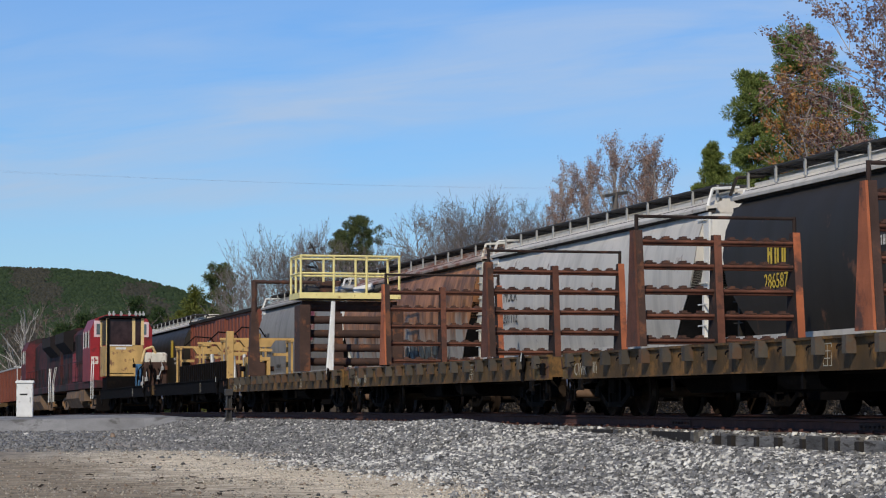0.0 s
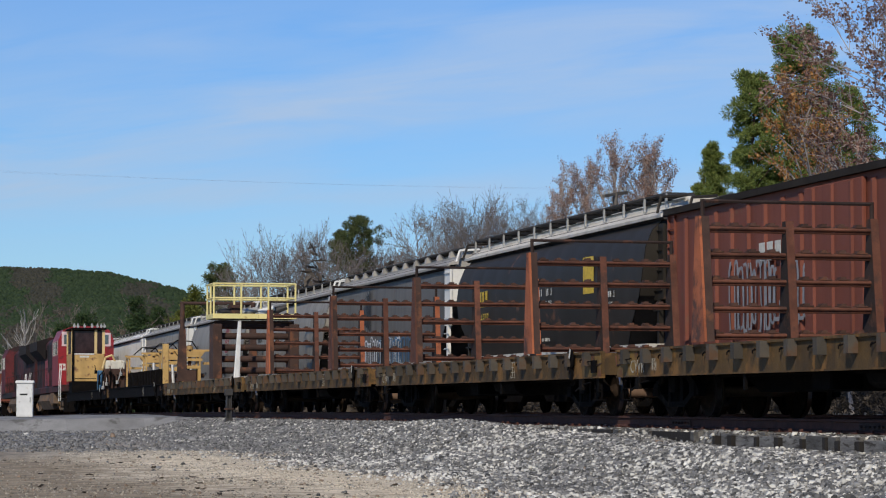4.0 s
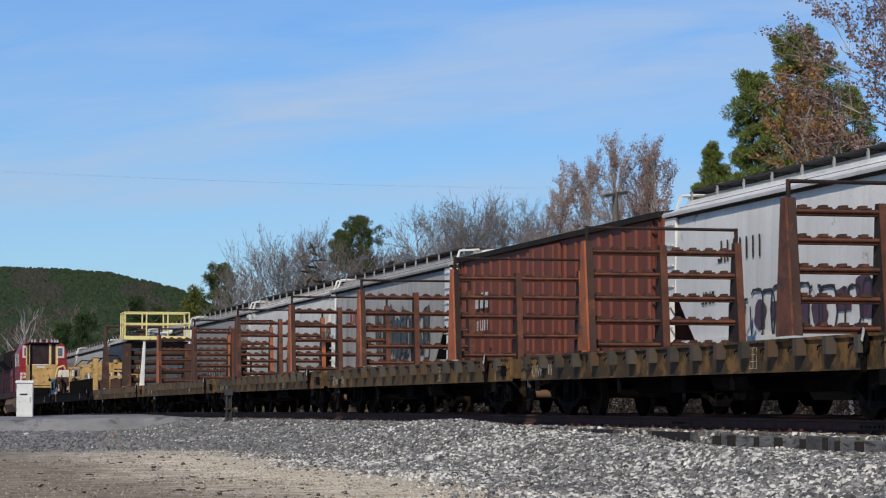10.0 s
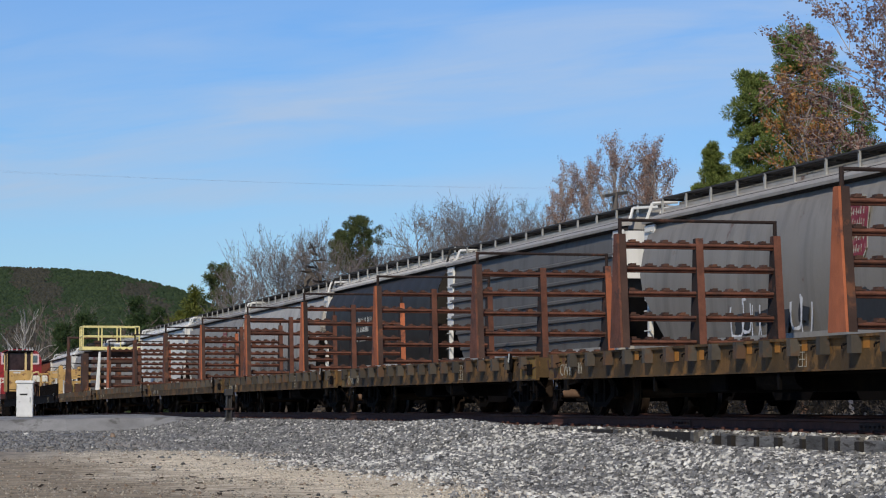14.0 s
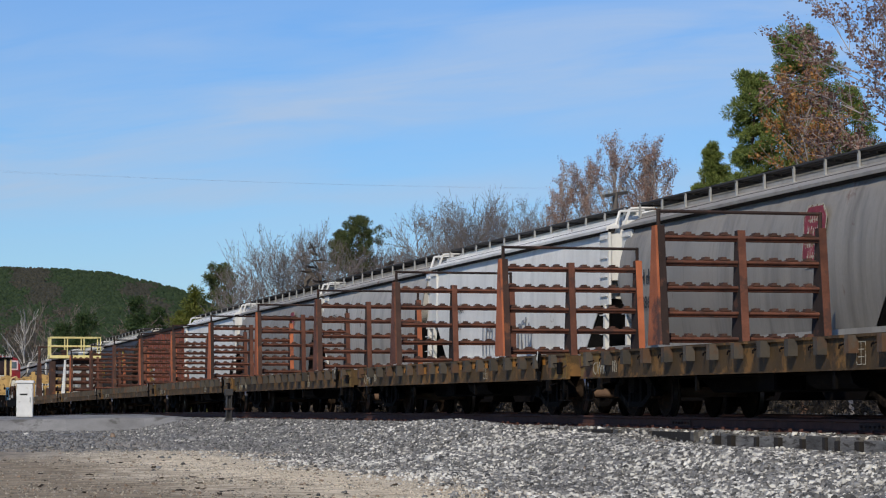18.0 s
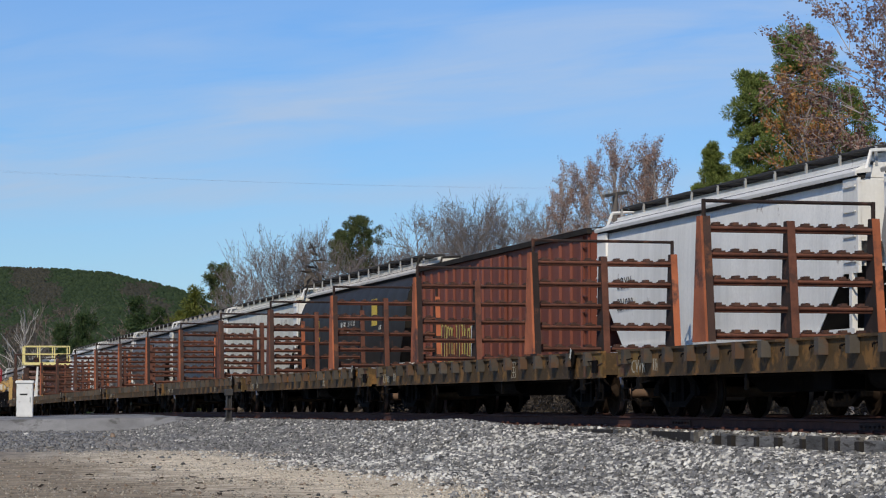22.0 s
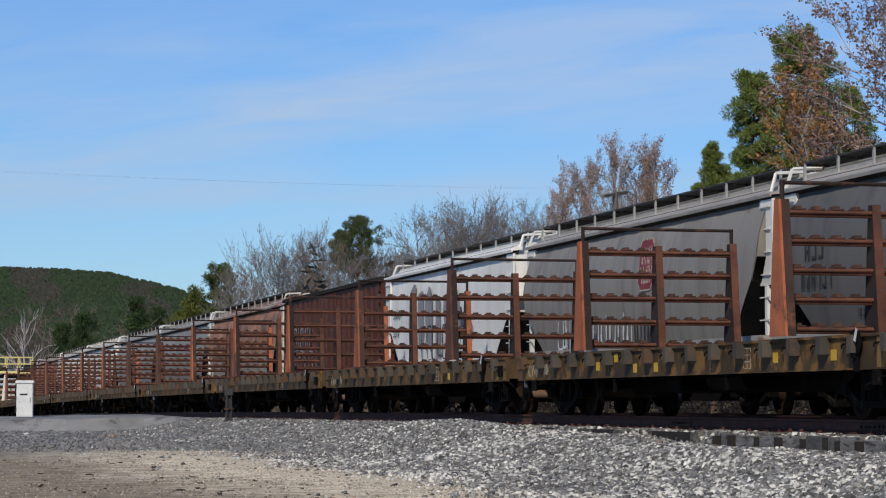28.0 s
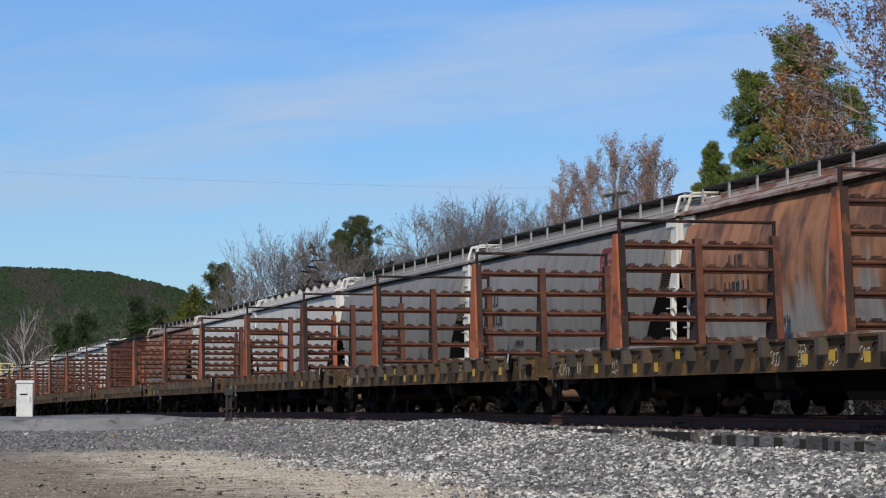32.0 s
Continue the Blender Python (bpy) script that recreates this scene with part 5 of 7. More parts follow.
hopper(24, "dark", "black", "black covered hopper car with pale roof and yellow square", **YEL)
hopper(25, "flat", "cream", "cream covered hopper car with thin black scrawl", words=[("521081", 5.2, 1.9, 0.34, "letter_black")], sprays=[(0.5, 1.3, 3.5, 1.0, "black", 5)])
hopper(26, "bracket", "slate", "dark grey covered hopper car with blue graffiti", sprays=[(0.0, 1.3, 5.5, 1.0, "blue", 9), (3.0, 2.6, 0.8, 1.2, "black", 2)])
hopper(27, "round", "slate", "dark grey covered hopper car with a blue scrawl", sprays=[(-2.0, 1.3, 2.5, 1.4, "blue", 3)], **KCS)
hopper(28, "round", "grey", "grey covered hopper car with red emblem and looping graffiti", shield=(-1.6, 3.0), sprays=[(2.2, 1.4, 5.5, 1.0, "white", 8), (-1.6, 1.4, 1.8, 0.9, "black", 3)])
hopper(29, "flat", "white", "white covered hopper car covered in grey graffiti", words=[("SOXX", 6.3, 2.85, 0.40, "letter_black"), ("5210", 6.3, 2.3, 0.40, "letter_black")], sprays=[(0.5, 1.5, 7.5, 2.2, "grey_fill", 7), (-1.2, 1.7, 2.0, 1.6, "purple_fill", 2), (0.0, 1.5, 5.0, 1.0, "black", 3)])
boxcar(30, "maroon", "dark brown boxcar with white graffiti", sprays=[(4.4, 2.0, 3.5, 1.3, "grey", 3), (-1.5, 2.0, 0.9, 1.3, "grey", 2), (4.0, 1.5, 4.0, 0.8, "grey", 2)])
hopper(31, "round", "rusty", "rust-brown covered hopper car with grey lower sides", **KCS)
hopper(32, "round", "grey", "grey covered hopper car with a red emblem", shield=(-4.2, 3.0), **KCS)
hopper(33, "round", "grey", G_)
hopper(34, "bracket", "pale", "light grey covered hopper car with bracketed roof walk")
hopper(35, "round", "pale", "light grey covered hopper car")
hopper(36, "round", "rusty", "rust-washed covered hopper car")
boxcar(37, "maroon", "dark brown ribbed boxcar in the grain train")
hopper(38, "flat", "white", "white covered hopper car")
hopper(39, "round", "grey", G_)
hopper(40, "round", "pale", "light grey covered hopper car")
hopper(41, "round", "grey", G_)
hopper(42, "flat", "white", "white covered hopper car")


# ---- head of the rail train: platform car, machine car, cab car, engines ----
def platform_car():
    car = flat_car(73.55, "flat rail car with a yellow-railed work platform on rusty posts", racks=(False, False), seed=91)
    # stand with thick rollers under the platform
    stand = part("roller_stand", Build().box(-1.4, 1.4, -0.1, 0.1, 1.9, 2.02), M["rust_dark"], car, "dark rusty stand of thick guide rollers", at=pose(0, -3.4, DECK))
    for x in (-1.36, 1.36):
        part("stand_post", Build().rbox(x - 0.16, x + 0.16, -0.42, 0.42, 0.0, 1.9, 0.02), M["rust_dark"], stand, "dark rusty stand post")
    for z in (0.28, 0.68, 1.08, 1.48, 1.84):
        part("guide_roller", Build().lathe([(-1.2, 0.06), (-1.18, 0.115), (1.18, 0.115), (1.2, 0.06)], 12), M["rust_dark"], stand, "thick dark guide roller", at=pose(0, 0, z), smooth=True)
    deck = part("work_platform", Build().box(-1.46, 1.46, -0.75, 0.75, 2.02, 2.08), M["grating"], car, "work platform with yellow railing", at=pose(-0.06, -3.1, DECK + 0.08))
    for (x0, x1, y0, y1) in ((-1.48, 1.48, -0.78, -0.75), (-1.48, 1.48, 0.75, 0.78), (-1.48, -1.45, -0.75, 0.75), (1.45, 1.48, -0.75, 0.75)):
        part("kick_plate", Build().box(x0, x1, y0, y1, 2.0, 2.17), M["yellow"], deck, "yellow kick plate")
    for z in (2.72, 3.22):
        rail = Build()
        for y in (-0.75, 0.75):
            rail.tube((-1.44, y, z), (1.44, y, z), 0.033, 6)
        for x in (-1.44, 1.44):
            rail.tube((x, -0.75, z), (x, 0.75, z), 0.033, 6)
        part("handrail", rail, M["yellow"], deck, "yellow handrail")
    up = Build().tube((0, 0, 2.05), (0, 0, 3.24), 0.036, 6).mesh("railing_post", M["yellow"])
    for x in (-1.44, -0.48, 0.48, 1.44):
        for y in (-0.75, 0.75):
            part("railing_post", up, None, deck, "yellow railing post", at=pose(x, y, 0))
    part("railing_post", up, None, deck, "yellow railing post", at=pose(-1.44, 0, 0))
    part("tool_box", Build().rbox(-0.8, -0.4, -0.3, 0.2, 2.08, 2.5, 0.02), M["rust_dark"], deck, "dark box on the platform")
    for j, (x, mat) in enumerate(((-0.9, "grating"), (-0.1, "galv"), (0.5, "white"), (0.95, "grating"))):
        part("tarp_roll", Build().tube((x - 0.28, -0.3 + 0.1 * j, 2.22), (x + 0.30, -0.1, 2.30 + 0.05 * j), 0.13, 8, 0.09), M[mat], deck, "bundled tarp and tools")
    # furled pale cover leaning on the rack
    b = Build()
    for i in range(4):
        b.tube((-0.95 + 0.045 * i, -5.0, DECK - 0.02), (-0.80 + 0.02 * i, -4.9, DECK + 1.95), 0.055 - 0.005 * i, 6, 0.03)
    part("furled_cover", b, M["white"], car, "pale furled cover tied upright")
    # bare gallows at the far end
    g = Build()
    for x in (-1.36, 1.36):
        g.slab_y([(x - 0.19, 0), (x + 0.19, 0), (x + 0.11, 2.0), (x - 0.11, 2.0)], -0.14, 0.14)
        g.tube((x, 0, 1.9), (x, 0, 3.0), 0.09, 8)
    g.tube((-1.45, 0, 2.98), (1.45, 0, 2.98), 0.06, 8)
    part("gallows", g, M["rust_dark"], car, "tall rusty gallows frame", at=pose(0, 4.75, DECK))
    return car


def machine_car():
    car = flat_car(92.75, "flat car carrying yellow rail-threading machines", racks=(False, False), seed=92, dark=True)
    wall = Build().box(-1.34, -1.26, -8.8, 2.2, 1.12, 1.75)
    for k in range(22):
        wall.box(-1.39, -1.34, -8.7 + 0.5 * k, -8.58 + 0.5 * k, 1.12, 1.72)
    part("side_wall", wall, M["black"], car, "black ribbed side wall")
    for j, y in enumerate((-7.2, -2.0, 3.8)):
        b = Build()
        for x in (-1.15, 1.15):
            for dy in (-0.45, 0.45):
                b.box(x - 0.035, x + 0.035, y + dy - 0.035, y + dy + 0.035, 1.12, 2.42)
            b.box(x - 0.045, x + 0.045, y - 0.55, y + 0.55, 2.42, 2.49)
        b.box(-1.3, 1.3, y - 0.06, y + 0.06, 2.49, 2.57).slab_y([(-0.62, 2.49), (0.62, 2.49), (0.45, 2.26), (-0.45, 2.26)], y - 0.16, y + 0.16).box(-0.5, 0.5, y - 0.22, y + 0.22, 2.10, 2.20)
        b.box(-1.1, -0.55, y - 0.05, y + 0.05, 1.95, 2.05).box(0.55, 1.1, y - 0.05, y + 0.05, 1.95, 2.05)
        b.tube((0, y, 2.57), (0, y, 2.72), 0.14, 10)
        b.box(-0.42, 0.42, y - 0.3, y + 0.3, 1.78, 1.9).box(-0.42, -0.30, y - 0.3, y + 0.3, 1.15, 1.8).box(0.30, 0.42, y - 0.3, y + 0.3, 1.15, 1.8)
        fr = part("threader_frame", b, M["yellow_dull"], car, "dull yellow portal of a rail threader")
        part("threader_head", Build().rbox(-0.28, 0.28, y - 0.25, y + 0.25, 1.25, 1.74, 0.05).tube((-0.6, y, 1.5), (0.6, y, 1.5), 0.09, 8).tube((0, y, 1.9), (0, y, 2.75), 0.08, 8), M["rust_dark"], fr, "dark hydraulic head")
        part("hydraulic_hose", Build().tube((-0.9, y, 2.6), (-0.5, y + 0.2, 2.95), 0.025, 5).tube((-0.5, y + 0.2, 2.95), (0.1, y, 2.9), 0.025, 5).tube((0.1, y, 2.9), (0.3, y, 2.6), 0.025, 5), M["black"], fr)
    part("guide_post", Build().rbox(-1.33, -1.09, -8.9, -8.6, 1.12, 2.75, 0.02), M["yellow_dull"], car, "yellow guide post")
    for j in range(5):
        part("cylinder", Build().tube((-0.8 + 0.4 * j, -2.6, 1.15), (-0.8 + 0.4 * j, -2.2, 2.1), 0.07, 8), M["galv"], car, "grey hydraulic cylinder")
    return car


def cab_car():
    car = flat_car(112.3, "flat car with a yellow operator's cab and winch gear", racks=(False, False), seed=93, dark=True)
    y0 = 6.4
    cab = part("operator_cab", Build().rbox(-1.42, 0.36, y0, y0 + 2.6, 1.75, 3.22, 0.05), M["yellow_dull"], car, "yellow operator's cab with large windows")
    for x in (-1.36, -0.12, 0.30):
        for y in (y0 + 0.06, y0 + 2.5):
            part("cab_pillar", Build().box(x - 0.07, x + 0.07, y - 0.06, y + 0.06, 3.22, 4.52), M["cab_trim"], cab)
    part("windshield", Build().box(-1.28, -0.20, y0 + 0.05, y0 + 0.07, 3.25, 4.45), M["glass"], cab, "dark cab window")
    part("windshield", Build().box(-0.04, 0.22, y0 + 0.05, y0 + 0.07, 3.25, 4.45), M["glass"], cab, "dark cab window")
    part("side_window", Build().box(-1.39, -1.37, y0 + 0.2, y0 + 2.4, 3.25, 4.45), M["glass"], cab, "dark cab window")
    part("side_window", Build().box(0.30, 0.32, y0 + 0.2, y0 + 2.4, 3.25, 4.45), M["glass"], cab, "dark cab window")
    part("cab_roof", Build().rbox(-1.50, 0.45, y0 - 0.15, y0 + 2.7, 4.52, 4.62, 0.04), M["black"], cab, "dark cab roof")
    for x in (-1.3, -1.1, -0.75, -0.35, -0.05, 0.15, 0.32):
        part("work_lamp", Build().tube((x, y0 - 0.1, 4.70), (x, y0 - 0.22, 4.70), 0.075, 8).box(x - 0.03, x + 0.03, y0 - 0.12, y0 - 0.06, 4.61, 4.85), M["galv"], cab, "small pale work lamp")
    part("cab_frame", Build().box(-1.40, -1.28, y0 - 0.06, y0 + 0.06, 1.15, 4.5).box(-1.3, 0.3, y0 - 0.05, y0 + 2.6, 1.15, 1.72), M["black"], cab, "dark frame below the cab")
    part("sill_bar", Build().box(-1.30, -0.20, y0 - 0.03, y0 + 0.02, 3.18, 3.24), M["white"], cab, "pale window sill")
    part("panel_seam", Build().box(-1.25, -0.1, y0 - 0.006, y0, 1.86, 1.90), M["black"], cab)
    part("notice", Build().box(-0.98, -0.48, y0 - 0.004, y0, 3.02, 3.12), M["letter"], cab, "small white notice")
    # winch and hose reels in front of the cab
    winch = part("winch", Build().rbox(0.2, 1.3, y0 - 1.5, y0 - 0.5, 1.12, 2.4, 0.06), M["rust_dark"], car, "greasy winch and valves")
    part("winch_drum", Build().lathe([(-0.3, 0.1), (-0.3, 0.42), (-0.24, 0.42), (-0.22, 0.22), (0.22, 0.22), (0.24, 0.42), (0.3, 0.42), (0.3, 0.1)], 14), M["rust_dark"], winch, "dark winch drum", at=pose(0.75, y0 - 1.2, 2.1))
    for j in range(6):
        part("hydraulic_hose", Build().tube((-0.15 + 0.2 * j, y0 - 1.55, 1.2), (-0.1 + 0.2 * j, y0 - 1.62, 2.0), 0.03, 5).tube((-0.1 + 0.2 * j, y0 - 1.62, 2.0), (0.2 + 0.1 * j, y0 - 1.1, 2.3), 0.03, 5), M["black"], winch)
    for j in range(9):
        rj = random.Random(70 + j)
        x, z = -0.3 + 0.19 * j, rj.uniform(1.3, 2.3)
        part("valve", Build().rbox(x - 0.07, x + 0.07, y0 - 1.75, y0 - 1.58, z - 0.09, z + 0.09, 0.02).tube((x, y0 - 1.8, z), (x + rj.uniform(-0.15, 0.15), y0 - 1.7, z + 0.35), 0.022, 5), M[rj.choice(("black", "galv", "rust_dark", "black"))], winch, "small greasy valve")
    part("hose_loop", Build().tube((0.1, y0 - 1.3, 2.4), (0.25, y0 - 1.35, 3.0), 0.06, 7).tube((0.25, y0 - 1.35, 3.0), (0.6, y0 - 1.4, 3.12), 0.06, 7).tube((0.6, y0 - 1.4, 3.12), (0.8, y0 - 1.3, 2.7), 0.06, 7), M["cab_trim"], winch, "yellow bent pipe")
    part("valve_box", Build().rbox(-0.15, 0.12, y0 - 1.3, y0 - 0.9, 1.12, 2.3, 0.03), SPRAY["blue"], car, "blue valve box")
    part("pale_tank", Build().rbox(0.25, 1.3, y0 - 1.4, y0 - 0.9, 2.4, 2.85, 0.08), M["cream"], car, "pale oil tank")
    return car


M["yellow_dull"] = material("machine_yellow", (0.52, 0.33, 0.115), 0.6, 0.0, 2.0, 0.2, 0.1, (0.20, 0.10, 0.05), 0.25, 3.0, streak=0.25)
M["cab_trim"] = material("cream_yellow_trim", (0.66, 0.48, 0.22), 0.6, 0.0, 2.0, 0.15)
M["engine_red"] = material("engine_red_paint", (0.27, 0.018, 0.024), 0.45, 0.0, 1.2, 0.25, 0.05, (0.09, 0.02, 0.018), 0.25, 1.4, streak=0.3)
M["engine_dark"] = material("sooty_red_paint", (0.075, 0.013, 0.015), 0.8, 0.0, 0.7, 0.5, 0.05, (0.010, 0.007, 0.007), 0.55, 0.5, streak=0.4)
M["lamp_on"] = bpy.data.materials.new("headlight_glow")
M["lamp_on"].use_nodes = True
M["lamp_on"].node_tree.nodes["Principled BSDF"].inputs["Emission Color"].default_value = (1, 0.95, 0.85, 1)
M["lamp_on"].node_tree.nodes["Principled BSDF"].inputs["Emission Strength"].default_value = 3.0


def engine(u, label, flip=False, cab_paint="engine_red"):
    """A six-axle diesel engine; its cab stands at the end that faces -y unless flipped."""
    car = tagged(part("locomotive", Build().rbox(-1.48, 1.48, -10.6, 10.6, 1.25, 1.62, 0.04), M["engine_dark"]), label, "locomotive", group="rail train")
    hood = Build()
    hood.slab_y([(-0.95, 1.6), (0.95, 1.6), (0.95, 4.30), (0.70, 4.58), (-0.70, 4.58), (-0.95, 4.30)], -5.6, 10.2)
    hood = part("long_hood", hood, M["engine_dark"], car, "sooty dark red engine hood")
    part("radiator", Build().slab_y([(-1.0, 3.4), (-1.50, 3.95), (-1.50, 4.5), (-0.7, 4.74), (0.7, 4.74), (1.50, 4.5), (1.50, 3.95), (1.0, 3.4)], 4.6, 9.6), M["soot"], hood, "flared radiator black with soot")
    part("exhaust_stack", Build().rbox(-0.4, 0.4, 0.0, 1.2, 4.56, 4.80, 0.05), M["black"], hood)
    part("soot_stain", Build().slab_x([(-0.6, 3.0), (2.6, 2.5), (3.6, 4.2), (-1.4, 4.28)], -0.985, -0.978), M["soot"], hood, "black soot stain down the hood")
    for k in range(8):
        y0 = -5.3 + 1.28 * k
        part("hood_door", Build().rbox(-0.978, -0.95, y0, y0 + 1.16, 1.75, 3.3, 0.006), M[cab_paint] if k in (6, 7) else M["engine_dark"], hood, "hinged hood door")
        part("vent_grille", Build().box(-0.972, -0.95, y0 + 0.12, y0 + 1.04, 3.42, 3.95), M["black"], hood, "dark vent grille")
    part("blower_housing", Build().rbox(-1.35, -0.9, -4.4, -1.4, 2.6, 4.2, 0.12), M["engine_dark"], hood, "sooty blower housing")
    cab = Build()
    cab.slab_y([(-1.55, 1.6), (1.55, 1.6), (1.55, 4.15), (1.30, 4.72), (0.7, 4.93), (-0.7, 4.93), (-1.30, 4.72), (-1.55, 4.15)], -9.0, -5.6)
    cab = part("cab", cab, M[cab_paint], car, "bright red engine cab" if cab_paint == "engine_red" else "sooty red engine cab")
    for s in (-1, 1):
        for y0, y1 in ((-8.4, -7.3), (-7.1, -6.2)):
            part("side_window", Build().box(s * 1.55 - 0.015, s * 1.55 + 0.015, y0, y1, 3.35, 4.05), M["glass"], cab, "dark cab side window")
            part("window_frame", Build().box(s * 1.57 - 0.01, s * 1.57 + 0.01, y0 - 0.08, y0, 3.27, 4.13).box(s * 1.57 - 0.01, s * 1.57 + 0.01, y1, y1 + 0.08, 3.27, 4.13), M["white"], cab, "white window post")
        x0, x1 = min(s * 0.3, s * 1.25), max(s * 0.3, s * 1.25)
        part("windscreen_surround", Build().slab_y([(x0 - 0.12, 3.80), (x1 + 0.12, 3.80), (x1 + 0.12, 4.55), (x0 - 0.12, 4.62)], -9.03, -9.0), M["pink_white"], cab, "pale windscreen surround")
        part("front_window", Build().box(x0, x1, -9.05, -9.03, 3.92, 4.45), M["pale_glass"], cab, "windscreen pane that mirrors the sky")
    part("number_board", Build().box(-0.9, 0.9, -9.06, -9.0, 4.64, 4.84), M["letter_black"], cab, "black number board")
    part("nose", Build().slab_x([(-10.4, 1.6), (-9.0, 1.6), (-9.0, 3.45), (-9.9, 3.3), (-10.4, 2.9)], -1.1, 1.1), M[cab_paint], cab, "red nose")
    part("headlight", Build().tube((0.35, -10.0, 3.05), (0.35, -10.42, 3.05), 0.10, 10), M["lamp_on"], cab, "lit headlight")
    sq = part("white_patch", Build().box(-1.50, -1.15, -9.02, -9.0, 2.45, 2.82), M["letter"], cab, "white painted square with a red cross")
    part("red_cross", Build().box(-1.36, -1.29, -9.026, -9.02, 2.50, 2.77).box(-1.46, -1.19, -9.026, -9.02, 2.60, 2.67), M["engine_red"], sq)
    part("roof_antenna", Build().rbox(-0.3, 0.3, -7.8, -7.2, 4.92, 5.02, 0.03), M["black"], cab)
    for s in (-1, 1):
        for k in range(9):
            part("handrail_post", Build().tube((s * 1.45, -5.2 + 1.9 * k, 1.6), (s * 1.45, -5.2 + 1.9 * k, 2.7), 0.02, 5), M["engine_dark"], car)
        part("handrail", Build().tube((s * 1.45, -5.2, 2.7), (s * 1.45, 10.0, 2.7), 0.02, 5), M["engine_dark"], car, "dark side handrail")
        for y, lean in ((-10.35, 0.55), (-9.45, 0.55), (10.35, -0.55), (9.45, -0.55)):
            part("grab_rail", Build().tube((s * 1.55, y, 0.70), (s * 1.55, y, 1.75), 0.024, 6).tube((s * 1.55, y, 1.75), (s * 1.45, y + lean, 2.65), 0.024, 6), M["white"], car, "white grab rail at the steps")
    part("fuel_tank", Build().slab_y([(-1.4, 1.2), (-1.48, 0.8), (-1.2, 0.3), (1.2, 0.3), (1.48, 0.8), (1.4, 1.2)], -3.2, 3.4), M["dusty_tank"], car, "dusty brown fuel tank")
    part("battery_box", Build().rbox(-1.47, -1.0, -5.6, -3.5, 0.62, 1.22, 0.03), M["dusty_tank"], car, "dusty battery box")
    for y in (-10.5, 9.8):
        for z in (0.35, 0.75, 1.1):
            part("step", Build().box(-1.5, -1.0, y, y + 0.7, z, z + 0.07), M["black"], car)
    part("snow_plow", Build().slab_x([(-10.9, 0.12), (-10.5, 0.12), (-10.5, 0.9), (-10.65, 0.9)], -1.4, 1.4), M["black"], car)
    for y in (-6.6, 6.6):
        t = part("truck", BOLSTER, None, car, "heavy engine truck", at=pose(0, y, 0))
        for s in (-1, 1):
            part("sideframe", ENGINE_FRAME, None, t, "dusty brown engine sideframe", at=pose(s * 1.05, 0, 0.05) @ Matrix.Diagonal((1, 1.9, 1.15, 1)))
        for k in (-1.75, 0.0, 1.75):
            ROLLERS.append((part("wheelset", WHEELSET, None, t, at=pose(0, k, 0.413)), k, 0.413))
    add_couplers(car, 10.7)
    MOVERS.append((car, NEAR_X, u, "rail_flip" if flip else "rail"))
    return car


M["engine_mid"] = material("grimy_red_paint", (0.125, 0.016, 0.019), 0.7, 0.0, 0.9, 0.4, 0.05, (0.02, 0.008, 0.008), 0.45, 0.6, streak=0.4)
M["soot"] = material("black_soot", (0.012, 0.009, 0.009), 0.95, 0.0, 0.8, 0.4, 0.1, (0.05, 0.012, 0.012), 0.25, 0.9)
M["pink_white"] = material("pink_white_paint", (0.66, 0.50, 0.50), 0.6, 0.0, 2.0, 0.2)
M["pale_glass"] = material("sky_mirroring_glass", (0.10, 0.13, 0.14), 0.08, 0.0, 3.0, 0.3, spec=0.9)
M["dusty_tank"] = material("dusty_brown_steel", (0.155, 0.105, 0.070), 0.9, 0.0, 1.2, 0.4, 0.2, (0.30, 0.155, 0.055), 0.30, 1.4)
ENGINE_FRAME = SIDEFRAME.copy()
ENGINE_FRAME.materials[0] = M["dusty_tank"]
platform_car()
machine_car()
cab_car()
engine(133.5, "dirty red diesel locomotive with white grab rails")
engine(155.4, "sooty dark red diesel locomotive", flip=True, cab_paint="engine_mid")


GP = [Build().box(-1.56, -1.49, -0.07, 0.07, 1.0, 3.15).mesh("side_post", PAINT["oxide"])]


def gondola(u):
    car = tagged(part("gondola", Build().box(-1.45, 1.45, -7.6, 7.6, 1.0, 1.12), M["black"]), "rusty red gondola ahead of the locomotives", "gondola", group="rail train")
    for s in (-1, 1):
        part("side_wall", Build().box(s * 1.45 - 0.04, s * 1.45 + 0.04, -7.6, 7.6, 1.0, 3.15), PAINT["oxide"], car)
        part("top_rim", Build().box(s * 1.47 - 0.07, s * 1.47 + 0.07, -7.65, 7.65, 3.15, 3.27), M["galv"], car, "pale worn top rim")
        part("end_wall", Build().box(-1.41, 1.41, s * 7.55 - 0.05, s * 7.55 + 0.05, 1.0, 3.15), PAINT["oxide"], car)
        part("grab_rail", Build().tube((-1.52, s * 7.3, 0.8), (-1.52, s * 7.3, 3.3), 0.03, 6), M["white"], car, "white grab rail")
    for k in range(12):
        part("side_post", GP[0], None, car, at=pose(0, -7.1 + 1.29 * k, 0))
    add_trucks(car, (-5.4, 5.4))
    add_couplers(car, 7.6)
    MOVERS.append((car, NEAR_X, u, "rail"))



gondola(175.0)
for k in range(3):
    flat_car(193.0 + 19.4 * k, "empty flat car far along the rail train", racks=(False, False), seed=95 + k)


